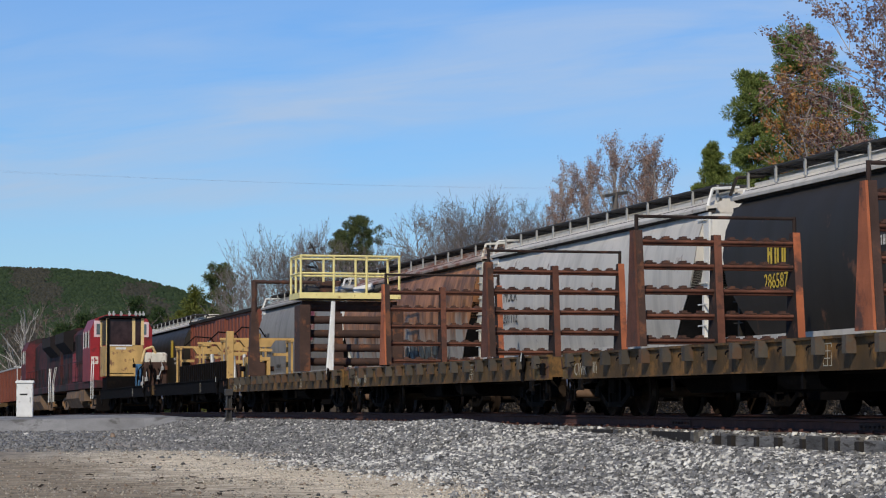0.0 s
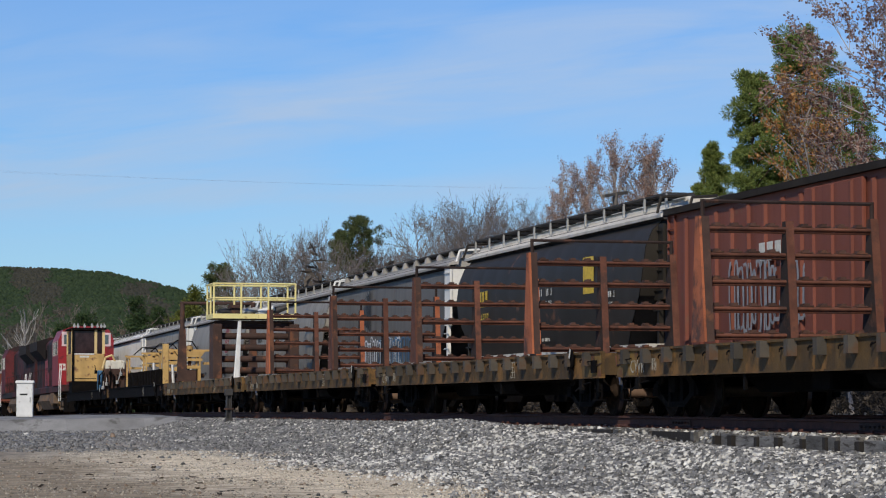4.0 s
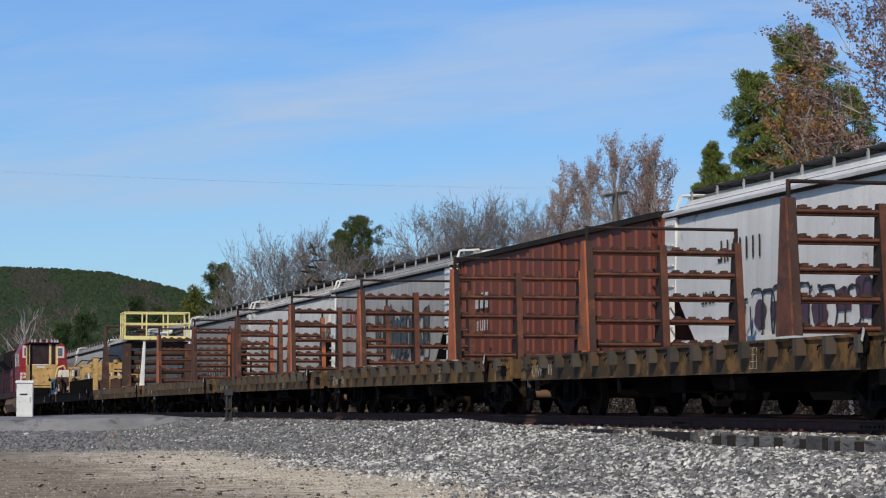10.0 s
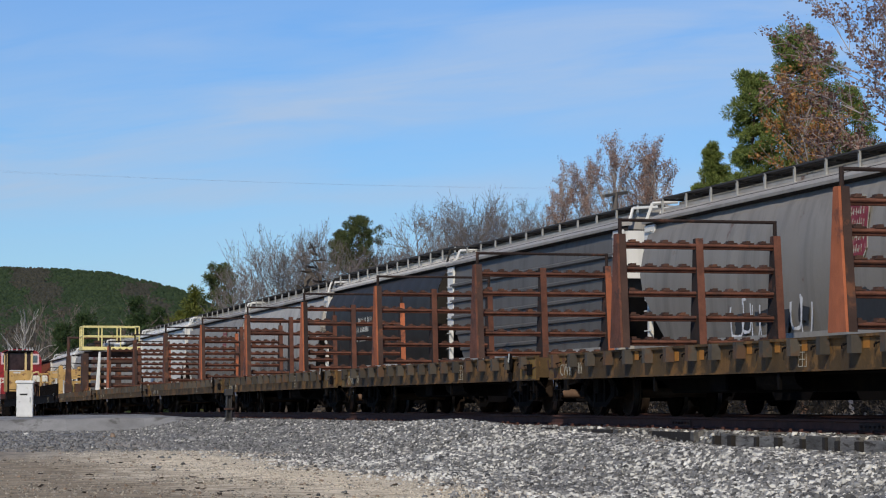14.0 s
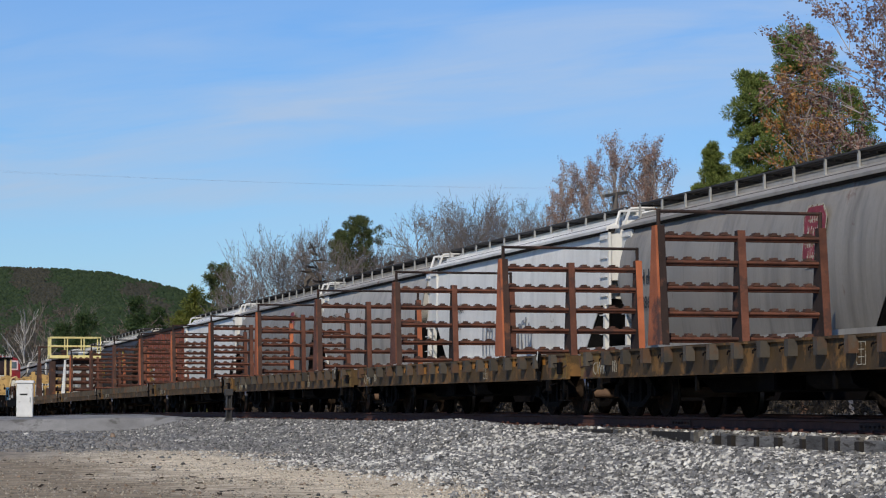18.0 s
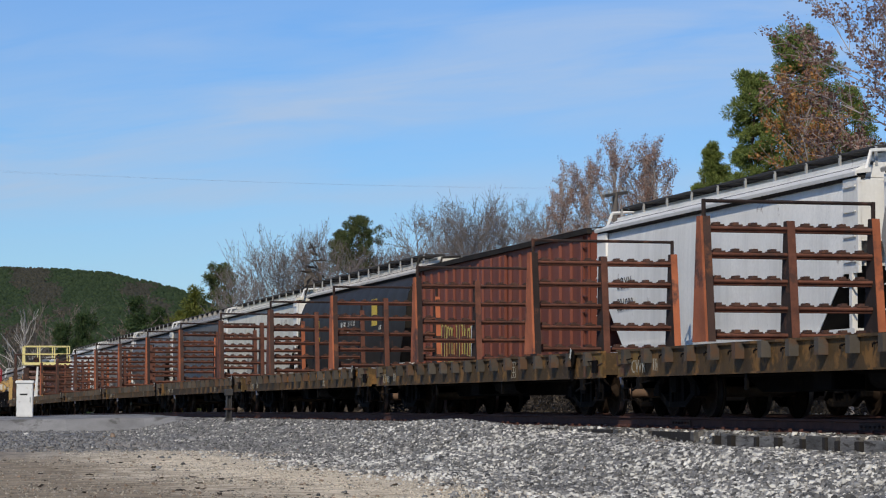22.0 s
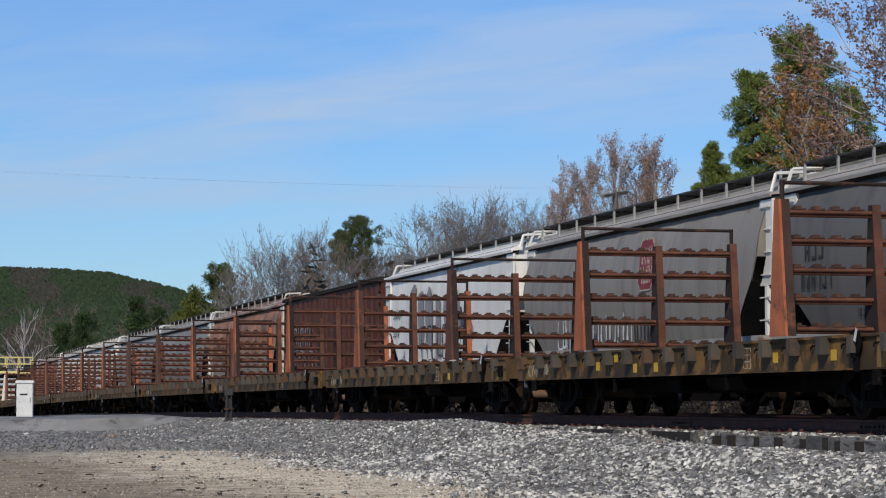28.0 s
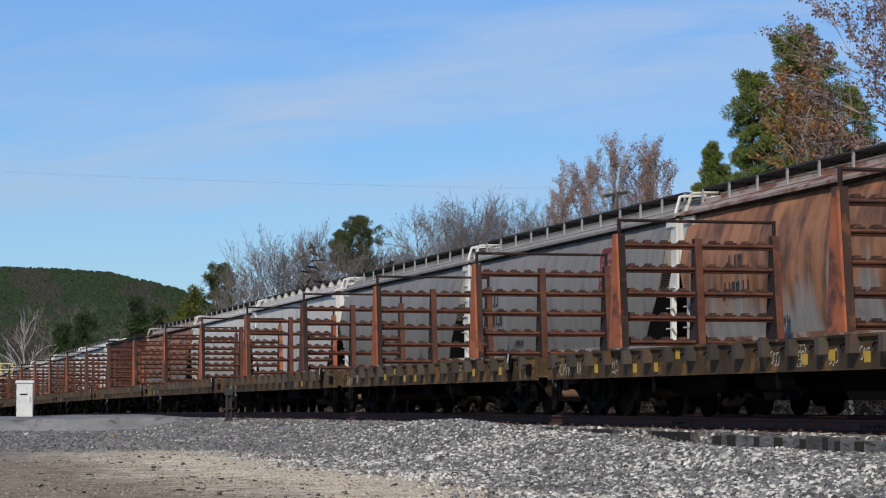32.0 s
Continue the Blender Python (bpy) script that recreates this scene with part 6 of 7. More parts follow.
# ---- beside the line ----
def make_road():
    """A low paved approach with a broken edge, running up to the track."""
    b = Build()
    xs = [-40, -25, -12, -4, 0, 2, 4, 6, 7.5, 9, 10.2, 11.2, 11.9]
    top, foot, back = [], [], []
    for i, x in enumerate(xs):
        zt = -0.60 + 0.16 * max(0.0, min(1.0, (x - 1) / 9.0)) + (0.02 if i % 2 else 0)
        yf = 84.5 + 0.35 * math.sin(i * 2.1)
        foot.append((x, yf - 0.9, float(ground_z(x, yf - 0.9)) - 0.05))
        top.append((x, yf, zt))
        back.append((x, 96.0, zt + 0.02))
    end = [(x, 98.0, float(ground_z(x, 98.0)) - 0.1) for x in xs]
    b.grid([foot, top, back, end])
    m = material("worn_concrete", (0.25, 0.245, 0.235), 0.9, 0.0, 0.8, 0.3, 0.4, (0.12, 0.115, 0.105), 0.4, 1.0)
    tagged(part("road", b, m, smooth=False), "worn grey paved approach to the track", "road", kind="structure")


def make_cabinet():
    x, y = 6.72, 92.0
    z = -0.53
    body = tagged(part("signal_cabinet", Build().rbox(-0.30, 0.30, -0.30, 0.30, 0.08, 1.30, 0.02), M["white"], at=pose(x, y, z, 0, 0, -6)), "white metal equipment cabinet on the paved edge", "cabinet")
    part("base", Build().box(-0.26, 0.26, -0.26, 0.26, -0.1, 0.08), M["galv"], body, "grey plinth")
    part("lid", Build().rbox(-0.34, 0.34, -0.34, 0.34, 1.30, 1.40, 0.03), M["white"], body, "overhanging white lid")
    part("door", Build().box(-0.27, 0.27, -0.315, -0.30, 0.14, 1.26), M["white"], body, "flush white door")
    part("handle", Build().box(0.18, 0.22, -0.34, -0.31, 0.6, 0.78), M["galv"], body, "small steel handle")
    part("nameplate", Build().box(-0.18, 0.10, -0.320, -0.315, 0.86, 0.92), M["letter_black"], body, "dark nameplate bar")
    for k in range(3):
        part("hinge", Build().tube((-0.29, -0.31, 0.3 + 0.4 * k), (-0.29, -0.31, 0.42 + 0.4 * k), 0.018, 6), M["galv"], body)


def make_marker():
    """A squat rusty steel post by the track."""
    x, y = 11.47, 74.0
    z = float(ground_z(x, y)) - 0.05
    b = Build().box(-0.08, -0.05, -0.10, 0.10, 0, 0.85).box(0.05, 0.08, -0.10, 0.10, 0, 0.85).box(-0.07, 0.07, -0.012, 0.012, 0, 0.85)
    p = tagged(part("track_post", b, M["grating"], at=pose(x, y, z)), "dark rusty steel post standing in the ballast", "post")
    part("head", Build().rbox(-0.12, 0.12, -0.14, 0.14, 0.85, 1.04, 0.02), M["grating"], p)
    part("foot", Build().slab_y([(-0.17, 0.0), (0.17, 0.0), (0.09, 0.16), (-0.09, 0.16)], -0.14, 0.14), M["grating"], p)
    part("strap", Build().box(-0.13, 0.13, -0.13, 0.13, 0.42, 0.47), M["rust_dark"], p)


def polar(bearing, dist):
    a = radians(bearing)
    return dist * math.sin(a), dist * math.cos(a)


BARK_POLE = []


def make_pole():
    x, y = polar(17.75, 100)
    g = float(ground_z(x, y))
    wood = material("weathered_pole_wood", (0.16, 0.14, 0.12), 0.9, 0.0, 2.0, 0.3, 0.4, stretch=(8, 8, 1))
    BARK_POLE.append(wood)
    p = tagged(part("utility_pole", Build().tube((0, 0, -0.3), (0, 0, 8.55 - g), 0.15, 9, 0.11), wood, at=pose(x, y, g), smooth=True), "weathered wooden utility pole behind the trains", "utility pole")
    arm = part("crossarm", Build().box(-1.15, 1.15, -0.06, 0.06, -0.06, 0.06), wood, p, "wooden crossarm", at=pose(0, 0, 8.45 - g, 0, -8, 48))
    for k in (-1.0, -0.6, 0.6, 1.0):
        part("insulator", Build().lathe([(0.06, 0.02), (0.08, 0.05), (0.14, 0.05), (0.17, 0.03), (0.20, 0.04), (0.22, 0.02)], 8, "z"), M["galv"], arm, at=pose(k, 0, 0))
    part("brace", Build().tube((-0.1, 0, 7.6 - g), (-0.5, -0.6, 8.3 - g), 0.025, 5).tube((0.1, 0, 7.6 - g), (0.5, 0.6, 8.55 - g), 0.025, 5), M["galv"], p)


def make_wires():
    """Two wires from the crossarm over the tracks to the next pole."""
    x0, y0 = polar(17.75, 100)
    x1, y1 = -22.0, 84.0
    g = float(ground_z(x1, y1))
    p = tagged(part("utility_pole", Build().tube((0, 0, -0.3), (0, 0, 9.6 - g), 0.15, 9, 0.11), BARK_POLE[0], at=pose(x1, y1, g), smooth=True), "weathered wooden utility pole across the yard", "utility pole")
    part("crossarm", Build().box(-0.06, 0.06, -1.15, 1.15, -0.06, 0.06), BARK_POLE[0], p, "wooden crossarm", at=pose(0, 0, 9.2 - g))
    for k in (-1.0, 1.0):
        a = Vector((x0 + 0.5 * k, y0 + 0.8 * k, 8.66 + 0.10 * k))
        b = Vector((x1, y1 + k, 9.2))
        w = Build()
        pts = [a.lerp(b, i / 20) - Vector((0, 0, 0.55 * (1 - (i / 10 - 1) ** 2))) for i in range(21)]
        w.grid([[q + Vector(o) * 0.0014 for o in ((0, 1, 0), (0, 0, 1), (0, -1, 0), (0, 0, -1), (0, 1, 0))] for q in pts])
        tagged(part("overhead_wire", w, M["galv"]), "thin overhead wire across the sky", "wire", group="overhead wires")


make_road()
make_cabinet()
make_marker()
make_pole()
make_wires()


# ---- trees and hill ----
BARK = material("grey_bark", (0.23, 0.205, 0.19), 0.95, 0.0, 2.0, 0.3, 0.4, stretch=(4, 4, 1))
TWIG = material("grey_twigs", (0.20, 0.178, 0.172), 0.95, 0.0, 0.6, 0.3)
BRUSH = material("brown_brush_bark", (0.165, 0.14, 0.12), 0.95, 0.0, 1.0, 0.3)
OAK_TWIG = material("oak_bark", (0.37, 0.33, 0.305), 0.95, 0.0, 1.0, 0.35)
PALE_BARK = material("pale_bark", (0.45, 0.42, 0.38), 0.9, 0.0, 2.0, 0.3)
PINE_BARK = material("pine_bark", (0.12, 0.07, 0.05), 0.95, 0.0, 2.0, 0.3, 0.4)


def leaf_material(name, a, b, c):
    m = bpy.data.materials.new(name)
    m.use_nodes = True
    nt = m.node_tree
    N, L = nt.nodes.new, nt.links.new
    bs = nt.nodes["Principled BSDF"]
    bs.inputs["Roughness"].default_value = 0.7
    bs.inputs["Specular IOR Level"].default_value = 0.25
    gi = N("ShaderNodeNewGeometry")
    r = N("ShaderNodeValToRGB")
    r.color_ramp.elements[0].color, r.color_ramp.elements[1].color = (*a, 1), (*c, 1)
    r.color_ramp.elements.new(0.5).color = (*b, 1)
    L(gi.outputs["Random Per Island"], r.inputs["Fac"])
    L(r.outputs["Color"], bs.inputs["Base Color"])
    tr = N("ShaderNodeBsdfTranslucent")
    L(r.outputs["Color"], tr.inputs["Color"])
    mx = N("ShaderNodeMixShader")
    mx.inputs["Fac"].default_value = 0.25
    out = nt.nodes["Material Output"]
    L(bs.outputs["BSDF"], mx.inputs[1])
    L(tr.outputs["BSDF"], mx.inputs[2])
    L(mx.outputs["Shader"], out.inputs["Surface"])
    return m


LEAF = {"pine": leaf_material("pine_needles", (0.10, 0.145, 0.036), (0.18, 0.232, 0.058), (0.28, 0.315, 0.09)),
        "oak": leaf_material("russet_leaves", (0.15, 0.075, 0.058), (0.36, 0.215, 0.155), (0.60, 0.44, 0.35)),
        "russet": leaf_material("dull_russet_leaves", (0.11, 0.055, 0.045), (0.23, 0.125, 0.095), (0.42, 0.28, 0.22)),
        "amber": leaf_material("amber_leaves", (0.18, 0.080, 0.026), (0.40, 0.19, 0.060), (0.54, 0.30, 0.11)),
        "cedar": leaf_material("cedar_leaves", (0.030, 0.058, 0.022), (0.055, 0.092, 0.032), (0.085, 0.125, 0.045)),
        "lime": leaf_material("yellow_green_leaves", (0.09, 0.11, 0.022), (0.14, 0.16, 0.03), (0.20, 0.21, 0.05)),
        "olive": leaf_material("olive_pine", (0.06, 0.082, 0.03), (0.095, 0.12, 0.042), (0.14, 0.165, 0.06)),
        "tan": leaf_material("dry_leaves", (0.10, 0.08, 0.06), (0.15, 0.11, 0.08), (0.20, 0.16, 0.12))}


def quick_mesh(name, v, corners, mat):
    """A mesh of equal faces from arrays: vertices (n, 3), faces with that many corners in a row."""
    v = np.asarray(v, float).reshape(-1, 3)
    n = len(v)
    me = bpy.data.meshes.new(name)
    me.vertices.add(n)
    me.vertices.foreach_set("co", v.reshape(-1))
    me.loops.add(n)
    me.loops.foreach_set("vertex_index", np.arange(n))
    me.polygons.add(n // corners)
    me.polygons.foreach_set("loop_start", np.arange(0, n, corners))
    me.update(calc_edges=True)
    me.materials.append(mat)
    return me


def leaf_cards(rng, centres, size, long=1.0, wide=0.55):
    """One small kinked leaf or needle tuft (four corners) at each centre."""
    n = len(centres)
    a = rng.normal(size=(n, 3))
    a /= np.linalg.norm(a, axis=1)[:, None]
    b = np.cross(a, rng.normal(size=(n, 3)))
    b /= np.linalg.norm(b, axis=1)[:, None]
    s = (size * (0.6 + 0.8 * rng.random(n)))[:, None]
    c = np.asarray(centres)
    k = np.cross(a, b) * s * 0.2
    return np.stack([c - a * s * long, c - b * s * wide + k, c + a * s * long, c + b * s * wide + k], 1)


def branches(rng, height, spread, levels, first=0.25, up=0.55, split=(3, 5), trunk_r=None, round_=0.0, limbs=1.5):
    """Limbs and twigs of a broadleaf tree: segments (from, to, radius, radius) and the twig ends."""
    segs, ends = [], []
    trunk_r = trunk_r or height * 0.014

    def grow(p, d, length, r, lev):
        n = 3 if lev < 2 else 2
        pts = [p]
        for i in range(n):
            d = (d + Vector(rng.normal(0, 0.13, 3)) + Vector((0, 0, 0.06))).normalized()
            pts.append(pts[-1] + d * length / n)
        for i in range(n):
            segs.append((pts[i], pts[i + 1], r * (1 - 0.35 * i / n), r * (1 - 0.35 * (i + 1) / n), lev))
        if lev >= levels:
            ends.append(pts[-1])
            ends.append(pts[-2])
            return
        for j in range(int(rng.integers(split[0], split[1] + 1))):
            t = 0.25 + 0.75 * (j + rng.random()) / split[1]
            k = min(int(t * n), n - 1)
            q = pts[k].lerp(pts[k + 1], min(1.0, t * n - k))
            side = Vector(rng.normal(0, 1, 3))
            side -= side.dot(d) * d
            side.normalize()
            nd = (d * up + side * (1 - up) * spread + Vector((0, 0, 0.12))).normalized()
            grow(q, nd, length * rng.uniform(0.45, 0.68), r * 0.5, lev + 1)
        grow(pts[-1], (d + Vector(rng.normal(0, 0.2, 3))).normalized(), length * 0.55, r * 0.6, lev + 1)

    # trunk with limbs from some height on
    p, d = Vector((0, 0, -0.3)), Vector((0, 0, 1))
    trunk = [p]
    steps = 7
    for i in range(steps):
        d = (d + Vector(rng.normal(0, 0.05, 3))).normalized()
        trunk.append(trunk[-1] + d * height * (0.68 if round_ else 0.85) / steps)
    for i in range(steps):
        segs.append((trunk[i], trunk[i + 1], trunk_r * (1 - 0.85 * i / steps), trunk_r * (1 - 0.85 * (i + 1) / steps), 0))
    count = int(height * limbs)
    for j in range(count):
        t = first + (1 - first) * (j + rng.random()) / count
        k = min(int(t * steps), steps - 1)
        q = trunk[k].lerp(trunk[k + 1], t * steps - k)
        a = rng.random() * 6.283
        lift = 0.45 + 0.5 * t
        nd = Vector((math.cos(a) * spread, math.sin(a) * spread, lift)).normalized()
        f = (t - first) / (1 - first)
        ln = 0.30 * (1.15 - 0.75 * t) if not round_ else round_ * (0.30 + 0.70 * math.sin(math.pi * (0.18 + 0.62 * f)))
        grow(q, nd, height * ln * rng.uniform(0.75, 1.15), trunk_r * 0.42 * (1.1 - 0.7 * t), 1)
    return segs, ends


def segment_mesh(name, segs, mat, sides=3, least=0.006):
    ps = np.array([s[0] for s in segs])
    qs = np.array([s[1] for s in segs])
    r0 = np.maximum([s[2] for s in segs], least)[:, None]
    r1 = np.maximum([s[3] for s in segs], least)[:, None]
    d = qs - ps
    d /= np.linalg.norm(d, axis=1)[:, None] + 1e-9
    ref = np.where(np.abs(d[:, 2:3]) < 0.9, np.array([[0, 0, 1.0]]), np.array([[1.0, 0, 0]]))
    a = np.cross(d, ref)
    a /= np.linalg.norm(a, axis=1)[:, None]
    b = np.cross(d, a)
    out = []
    for i in range(sides):
        t0, t1 = 2 * math.pi * i / sides, 2 * math.pi * (i + 1) / sides
        e0, e1 = a * math.cos(t0) + b * math.sin(t0), a * math.cos(t1) + b * math.sin(t1)
        out.append(np.stack([ps + e0 * r0, ps + e1 * r0, qs + e1 * r1, qs + e0 * r1], 1))
    return quick_mesh(name, np.concatenate(out).reshape(-1, 3), 4, mat)


def broadleaf(bearing, dist, top, spread, seed, label, leaves=None, per_end=2, leaf_size=0.09, levels=3, bark=None, split=(3, 5), first=0.25, twig=0.012, group="trees behind the line", round_=0.0, limbs=1.5, stem=None):
    """A bare or half-bare broadleaf tree whose top reaches that height above the rails."""
    rng = np.random.default_rng(seed)
    x, y = polar(bearing, dist)
    g = float(ground_z(x, y))
    h = top - g
    segs, ends = branches(rng, h, spread, levels, first, split=split, round_=round_, limbs=limbs, trunk_r=stem)
    scale = h / max(1e-6, max(s[1].z for s in segs))
    main = [s for s in segs if s[4] <= 1]
    fine = [s for s in segs if s[4] > 1]
    tree = tagged(part("tree", segment_mesh("tree", main, bark or (OAK_TWIG if leaves in ("oak", "russet", "amber") else BARK), 6, 0.02), None, at=pose(x, y, g, 0, 0, 40 * seed) @ Matrix.Diagonal((scale, scale, scale, 1))), label, "tree", group=group)
    tagged(part("branchwork", segment_mesh("branchwork", fine, (OAK_TWIG if leaves in ("oak", "russet", "amber") else TWIG) if bark is None else bark, 3, twig), None, tree), "fine bare twigs", kind="stuff")
    if leaves:
        outer = [g for g in fine if g[4] >= levels]
        pick = rng.integers(0, len(outer), len(ends) * per_end)
        f = rng.random(len(pick))[:, None]
        c = np.array([outer[i][0] for i in pick]) * (1 - f) + np.array([outer[i][1] for i in pick]) * f + rng.normal(0, 0.07, (len(pick), 3))
        part("crown", quick_mesh("crown", leaf_cards(rng, c, leaf_size, 0.9), 4, LEAF[leaves]), None, tree, "thin dry leaves")
    return tree


def needle_cards(rng, centres, axes, size, wide):
    """One narrow kinked needle bundle at each centre, laid along its axis."""
    n = len(centres)
    a = axes + rng.normal(0, 0.45, (n, 3)) + np.array([0, 0, 0.25])
    a /= np.linalg.norm(a, axis=1)[:, None]
    b = np.cross(a, rng.normal(size=(n, 3)))
    b /= np.linalg.norm(b, axis=1)[:, None]
    s = (size * (0.6 + 0.8 * rng.random(n)))[:, None]
    k = np.cross(a, b) * s * 0.1
    return np.stack([centres - a * s, centres - b * s * wide + k, centres + a * s, centres + b * s * wide + k], 1)


def pine(bearing, dist, top, width, seed, label, leaves="pine", first=0.3, tufts=150, needle=0.12, group="trees behind the line", clump=0.36, fill=1.0, cone=0.0):
    """A conifer: a straight trunk, uneven limbs, and round bushy tufts of needles along their outer parts."""
    rng = np.random.default_rng(seed)
    x, y = polar(bearing, dist)
    g = float(ground_z(x, y))
    h = top - g
    segs = []
    n = 9
    pts = [Vector((rng.normal(0, 0.02 * i), rng.normal(0, 0.02 * i), -0.3 + (h * 0.97 + 0.3) * i / n)) for i in range(n + 1)]
    r = h * 0.014
    for i in range(n):
        segs.append((pts[i], pts[i + 1], r * (1 - 0.9 * i / n), r * (1 - 0.9 * (i + 1) / n), 0))
    cs = []
    crown = h * (1 - first)
    limbs = max(14, int(crown * 5.0 * fill))
    for j in range(limbs):
        f = (j + rng.random()) / limbs
        p = Vector((0, 0, h * (first + (0.97 - first) * f)))
        a = j * 2.4 + rng.uniform(-0.5, 0.5)
        shape = 0.6 + 0.4 * f / 0.35 if f < 0.35 else math.sqrt(max(0.0, 1 - ((f - 0.35) / 0.67) ** 2))
        shape = shape * (1 - cone) + (1.05 - f) * cone
        ln = width * 0.5 * shape * rng.uniform(0.62, 1.08) * (0.86 + 0.2 * math.sin(3 * a + 5 * f + seed))
        d = Vector((math.cos(a), math.sin(a), 0.12 + 0.55 * f)).normalized()
        q = p + d * ln * 0.8 + Vector((0, 0, 0.12 * ln))
        segs.append((p, q, r * 0.3 * (1.1 - f), 0.012, 1))
        for _ in range(2 + int(ln * 1.7 / clump * 0.36)):
            e = rng.uniform(0.40, 1.05)
            cs.append((*(p.lerp(q, e) + Vector(rng.normal(0, 0.17 * ln ** 0.5, 3))), clump * rng.uniform(0.65, 1.2)))
    cs.append((0, 0, h - 0.7 * clump, 0.7 * clump))
    cs = np.array(cs)
    c = np.repeat(cs[:, :3], tufts, 0)
    off = rng.normal(size=c.shape)
    off /= np.linalg.norm(off, axis=1)[:, None]
    pos = c + off * ((0.25 + 0.75 * rng.random(len(c)) ** 0.6) * np.repeat(cs[:, 3], tufts))[:, None] * np.array([1, 1, 0.8])
    tree = tagged(part("pine_tree" if leaves != "cedar" else "cedar_tree", segment_mesh("trunk", segs, PINE_BARK, 6, 0.012), None, at=pose(x, y, g)), label, "tree", group=group)
    part("crown", quick_mesh("crown", needle_cards(rng, pos, off, needle, 0.16), 4, LEAF[leaves]), None, tree, "bushy tufts of green needles")
    return tree


def up_to(drop, dist):
    """Height that stands drop thousandths over the level view at that distance."""
    return EYE.z + drop / 1000.0 * dist


OAK = "half-bare oak with thin russet leaves behind the trains"
BARE = "bare grey winter tree with fine twigs"
PINE = "tall green pine with dense tufted crown"
pine(22.05, 100, up_to(146, 100), 6.6, 2, PINE, first=0.22, tufts=260, needle=0.085, fill=1.7)
pine(20.95, 99, up_to(131, 99), 3.9, 1, PINE, first=0.26, tufts=260, needle=0.085, fill=1.3)
pine(23.2, 106, up_to(124, 106), 4.6, 3, PINE, first=0.22, tufts=200, needle=0.085, fill=1.2)
pine(19.98, 103, up_to(103, 103), 5.6, 4, "small green pine beside the larger ones", first=0.35, tufts=260, needle=0.08, clump=0.28, fill=2.0, cone=0.9)
pine(20.75, 105, up_to(84, 105), 3.0, 24, "small green pine beside the larger ones", first=0.15, tufts=200, needle=0.085)
broadleaf(25.9, 76, up_to(215, 76), 0.95, 11, "half-bare oak with russet leaves beside the pines", "russet", 11, 0.052, 4, split=(3, 3), first=0.22, twig=0.007, round_=0.215, stem=0.12)
broadleaf(23.15, 92, up_to(137, 92), 0.55, 13, "half-bare oak with amber leaves before the pines", "amber", 7, 0.054, 3, split=(3, 3), first=0.35, twig=0.005, round_=0.115, limbs=2.6, stem=0.08)
for i, (b, top, d, w) in enumerate(((17.43, 109, 132, 0.115), (17.95, 105, 134, 0.10), (18.66, 105, 133, 0.085), (16.72, 96.5, 136, 0.10), (17.03, 100, 135, 0.10), (18.25, 84, 137, 0.12), (18.95, 90, 137, 0.09))):
    broadleaf(b, d, up_to(top, d), 0.42, 14 + 100 * (i + 1), OAK, "oak", 9, 0.034, 3, split=(3, 4), first=0.30, twig=0.0055, round_=w * 0.92, limbs=2.4, stem=0.06)
for i, (b, top, d) in enumerate(((13.6, 79, 168), (14.2, 86, 165), (14.7, 84, 170), (15.2, 85, 166), (15.6, 82, 172), (16.1, 79, 168), (14.0, 74, 175), (15.3, 76, 180), (16.5, 82, 160), (14.5, 80, 176), (15.9, 72, 178))):
    broadleaf(b, d, up_to(top, d), 0.85, 30 + i, BARE, "tan", 1, 0.045, 3, split=(5, 7), twig=0.0062, first=0.3, round_=0.18, stem=0.075, limbs=1.8)
for i, (b, top, d) in enumerate(((9.4, 66, 222), (9.75, 71, 220), (10.1, 70, 222), (10.5, 73, 224), (10.9, 69, 226), (11.3, 66, 224), (12.2, 62, 230), (12.6, 64, 226), (12.95, 67, 222), (9.05, 54, 235), (11.9, 62, 232),
                                 (13.3, 64, 228), (9.6, 58, 240), (10.3, 62, 240), (11.0, 64, 238), (11.6, 64, 222), (12.4, 58, 236), (13.0, 58, 240), (13.6, 66, 226))):
    broadleaf(b, d, up_to(top, d), 0.8, 50 + i, BARE, "tan", 1, 0.06, 3, split=(4, 6), twig=0.0095, first=0.2, round_=0.19, stem=0.10)
pine(11.8, 226, up_to(73, 226), 6.4, 6, "pine with a flat high crown among bare trees", "olive", first=0.70, tufts=90, needle=0.13, clump=0.42, fill=1.6)
pine(11.35, 232, up_to(68, 232), 3.4, 26, "pine with a flat high crown among bare trees", "olive", first=0.78, tufts=90, needle=0.13, clump=0.42, fill=1.6)
pine(8.62, 260, up_to(53, 260), 6.8, 7, "round olive-green pine among bare trees", "olive", first=0.35, tufts=90, needle=0.20, clump=0.6, fill=1.0)
pine(8.05, 265, up_to(43, 265), 5.0, 8, "yellow-green pine at the end of the wood", "lime", first=0.1, tufts=80, needle=0.24, clump=0.8, fill=0.7)
pine(5.5, 300, up_to(33, 300), 6.0, 9, "dark green cedar by the line", "cedar", first=0.05, tufts=80, needle=0.26, clump=0.85, fill=0.7)
pine(6.7, 300, up_to(40, 300), 6.2, 10, "dark green cedar by the line", "cedar", first=0.05, tufts=80, needle=0.26, clump=0.85, fill=0.7)
pine(7.7, 310, up_to(34, 310), 6.0, 21, "yellow-green pine at the end of the wood", "lime", first=0.05, tufts=80, needle=0.26, clump=0.85, fill=0.7)
pine(5.0, 305, up_to(29, 305), 5.0, 22, "dark green cedar by the line", "cedar", first=0.05, tufts=80, needle=0.26, clump=0.85, fill=0.7)
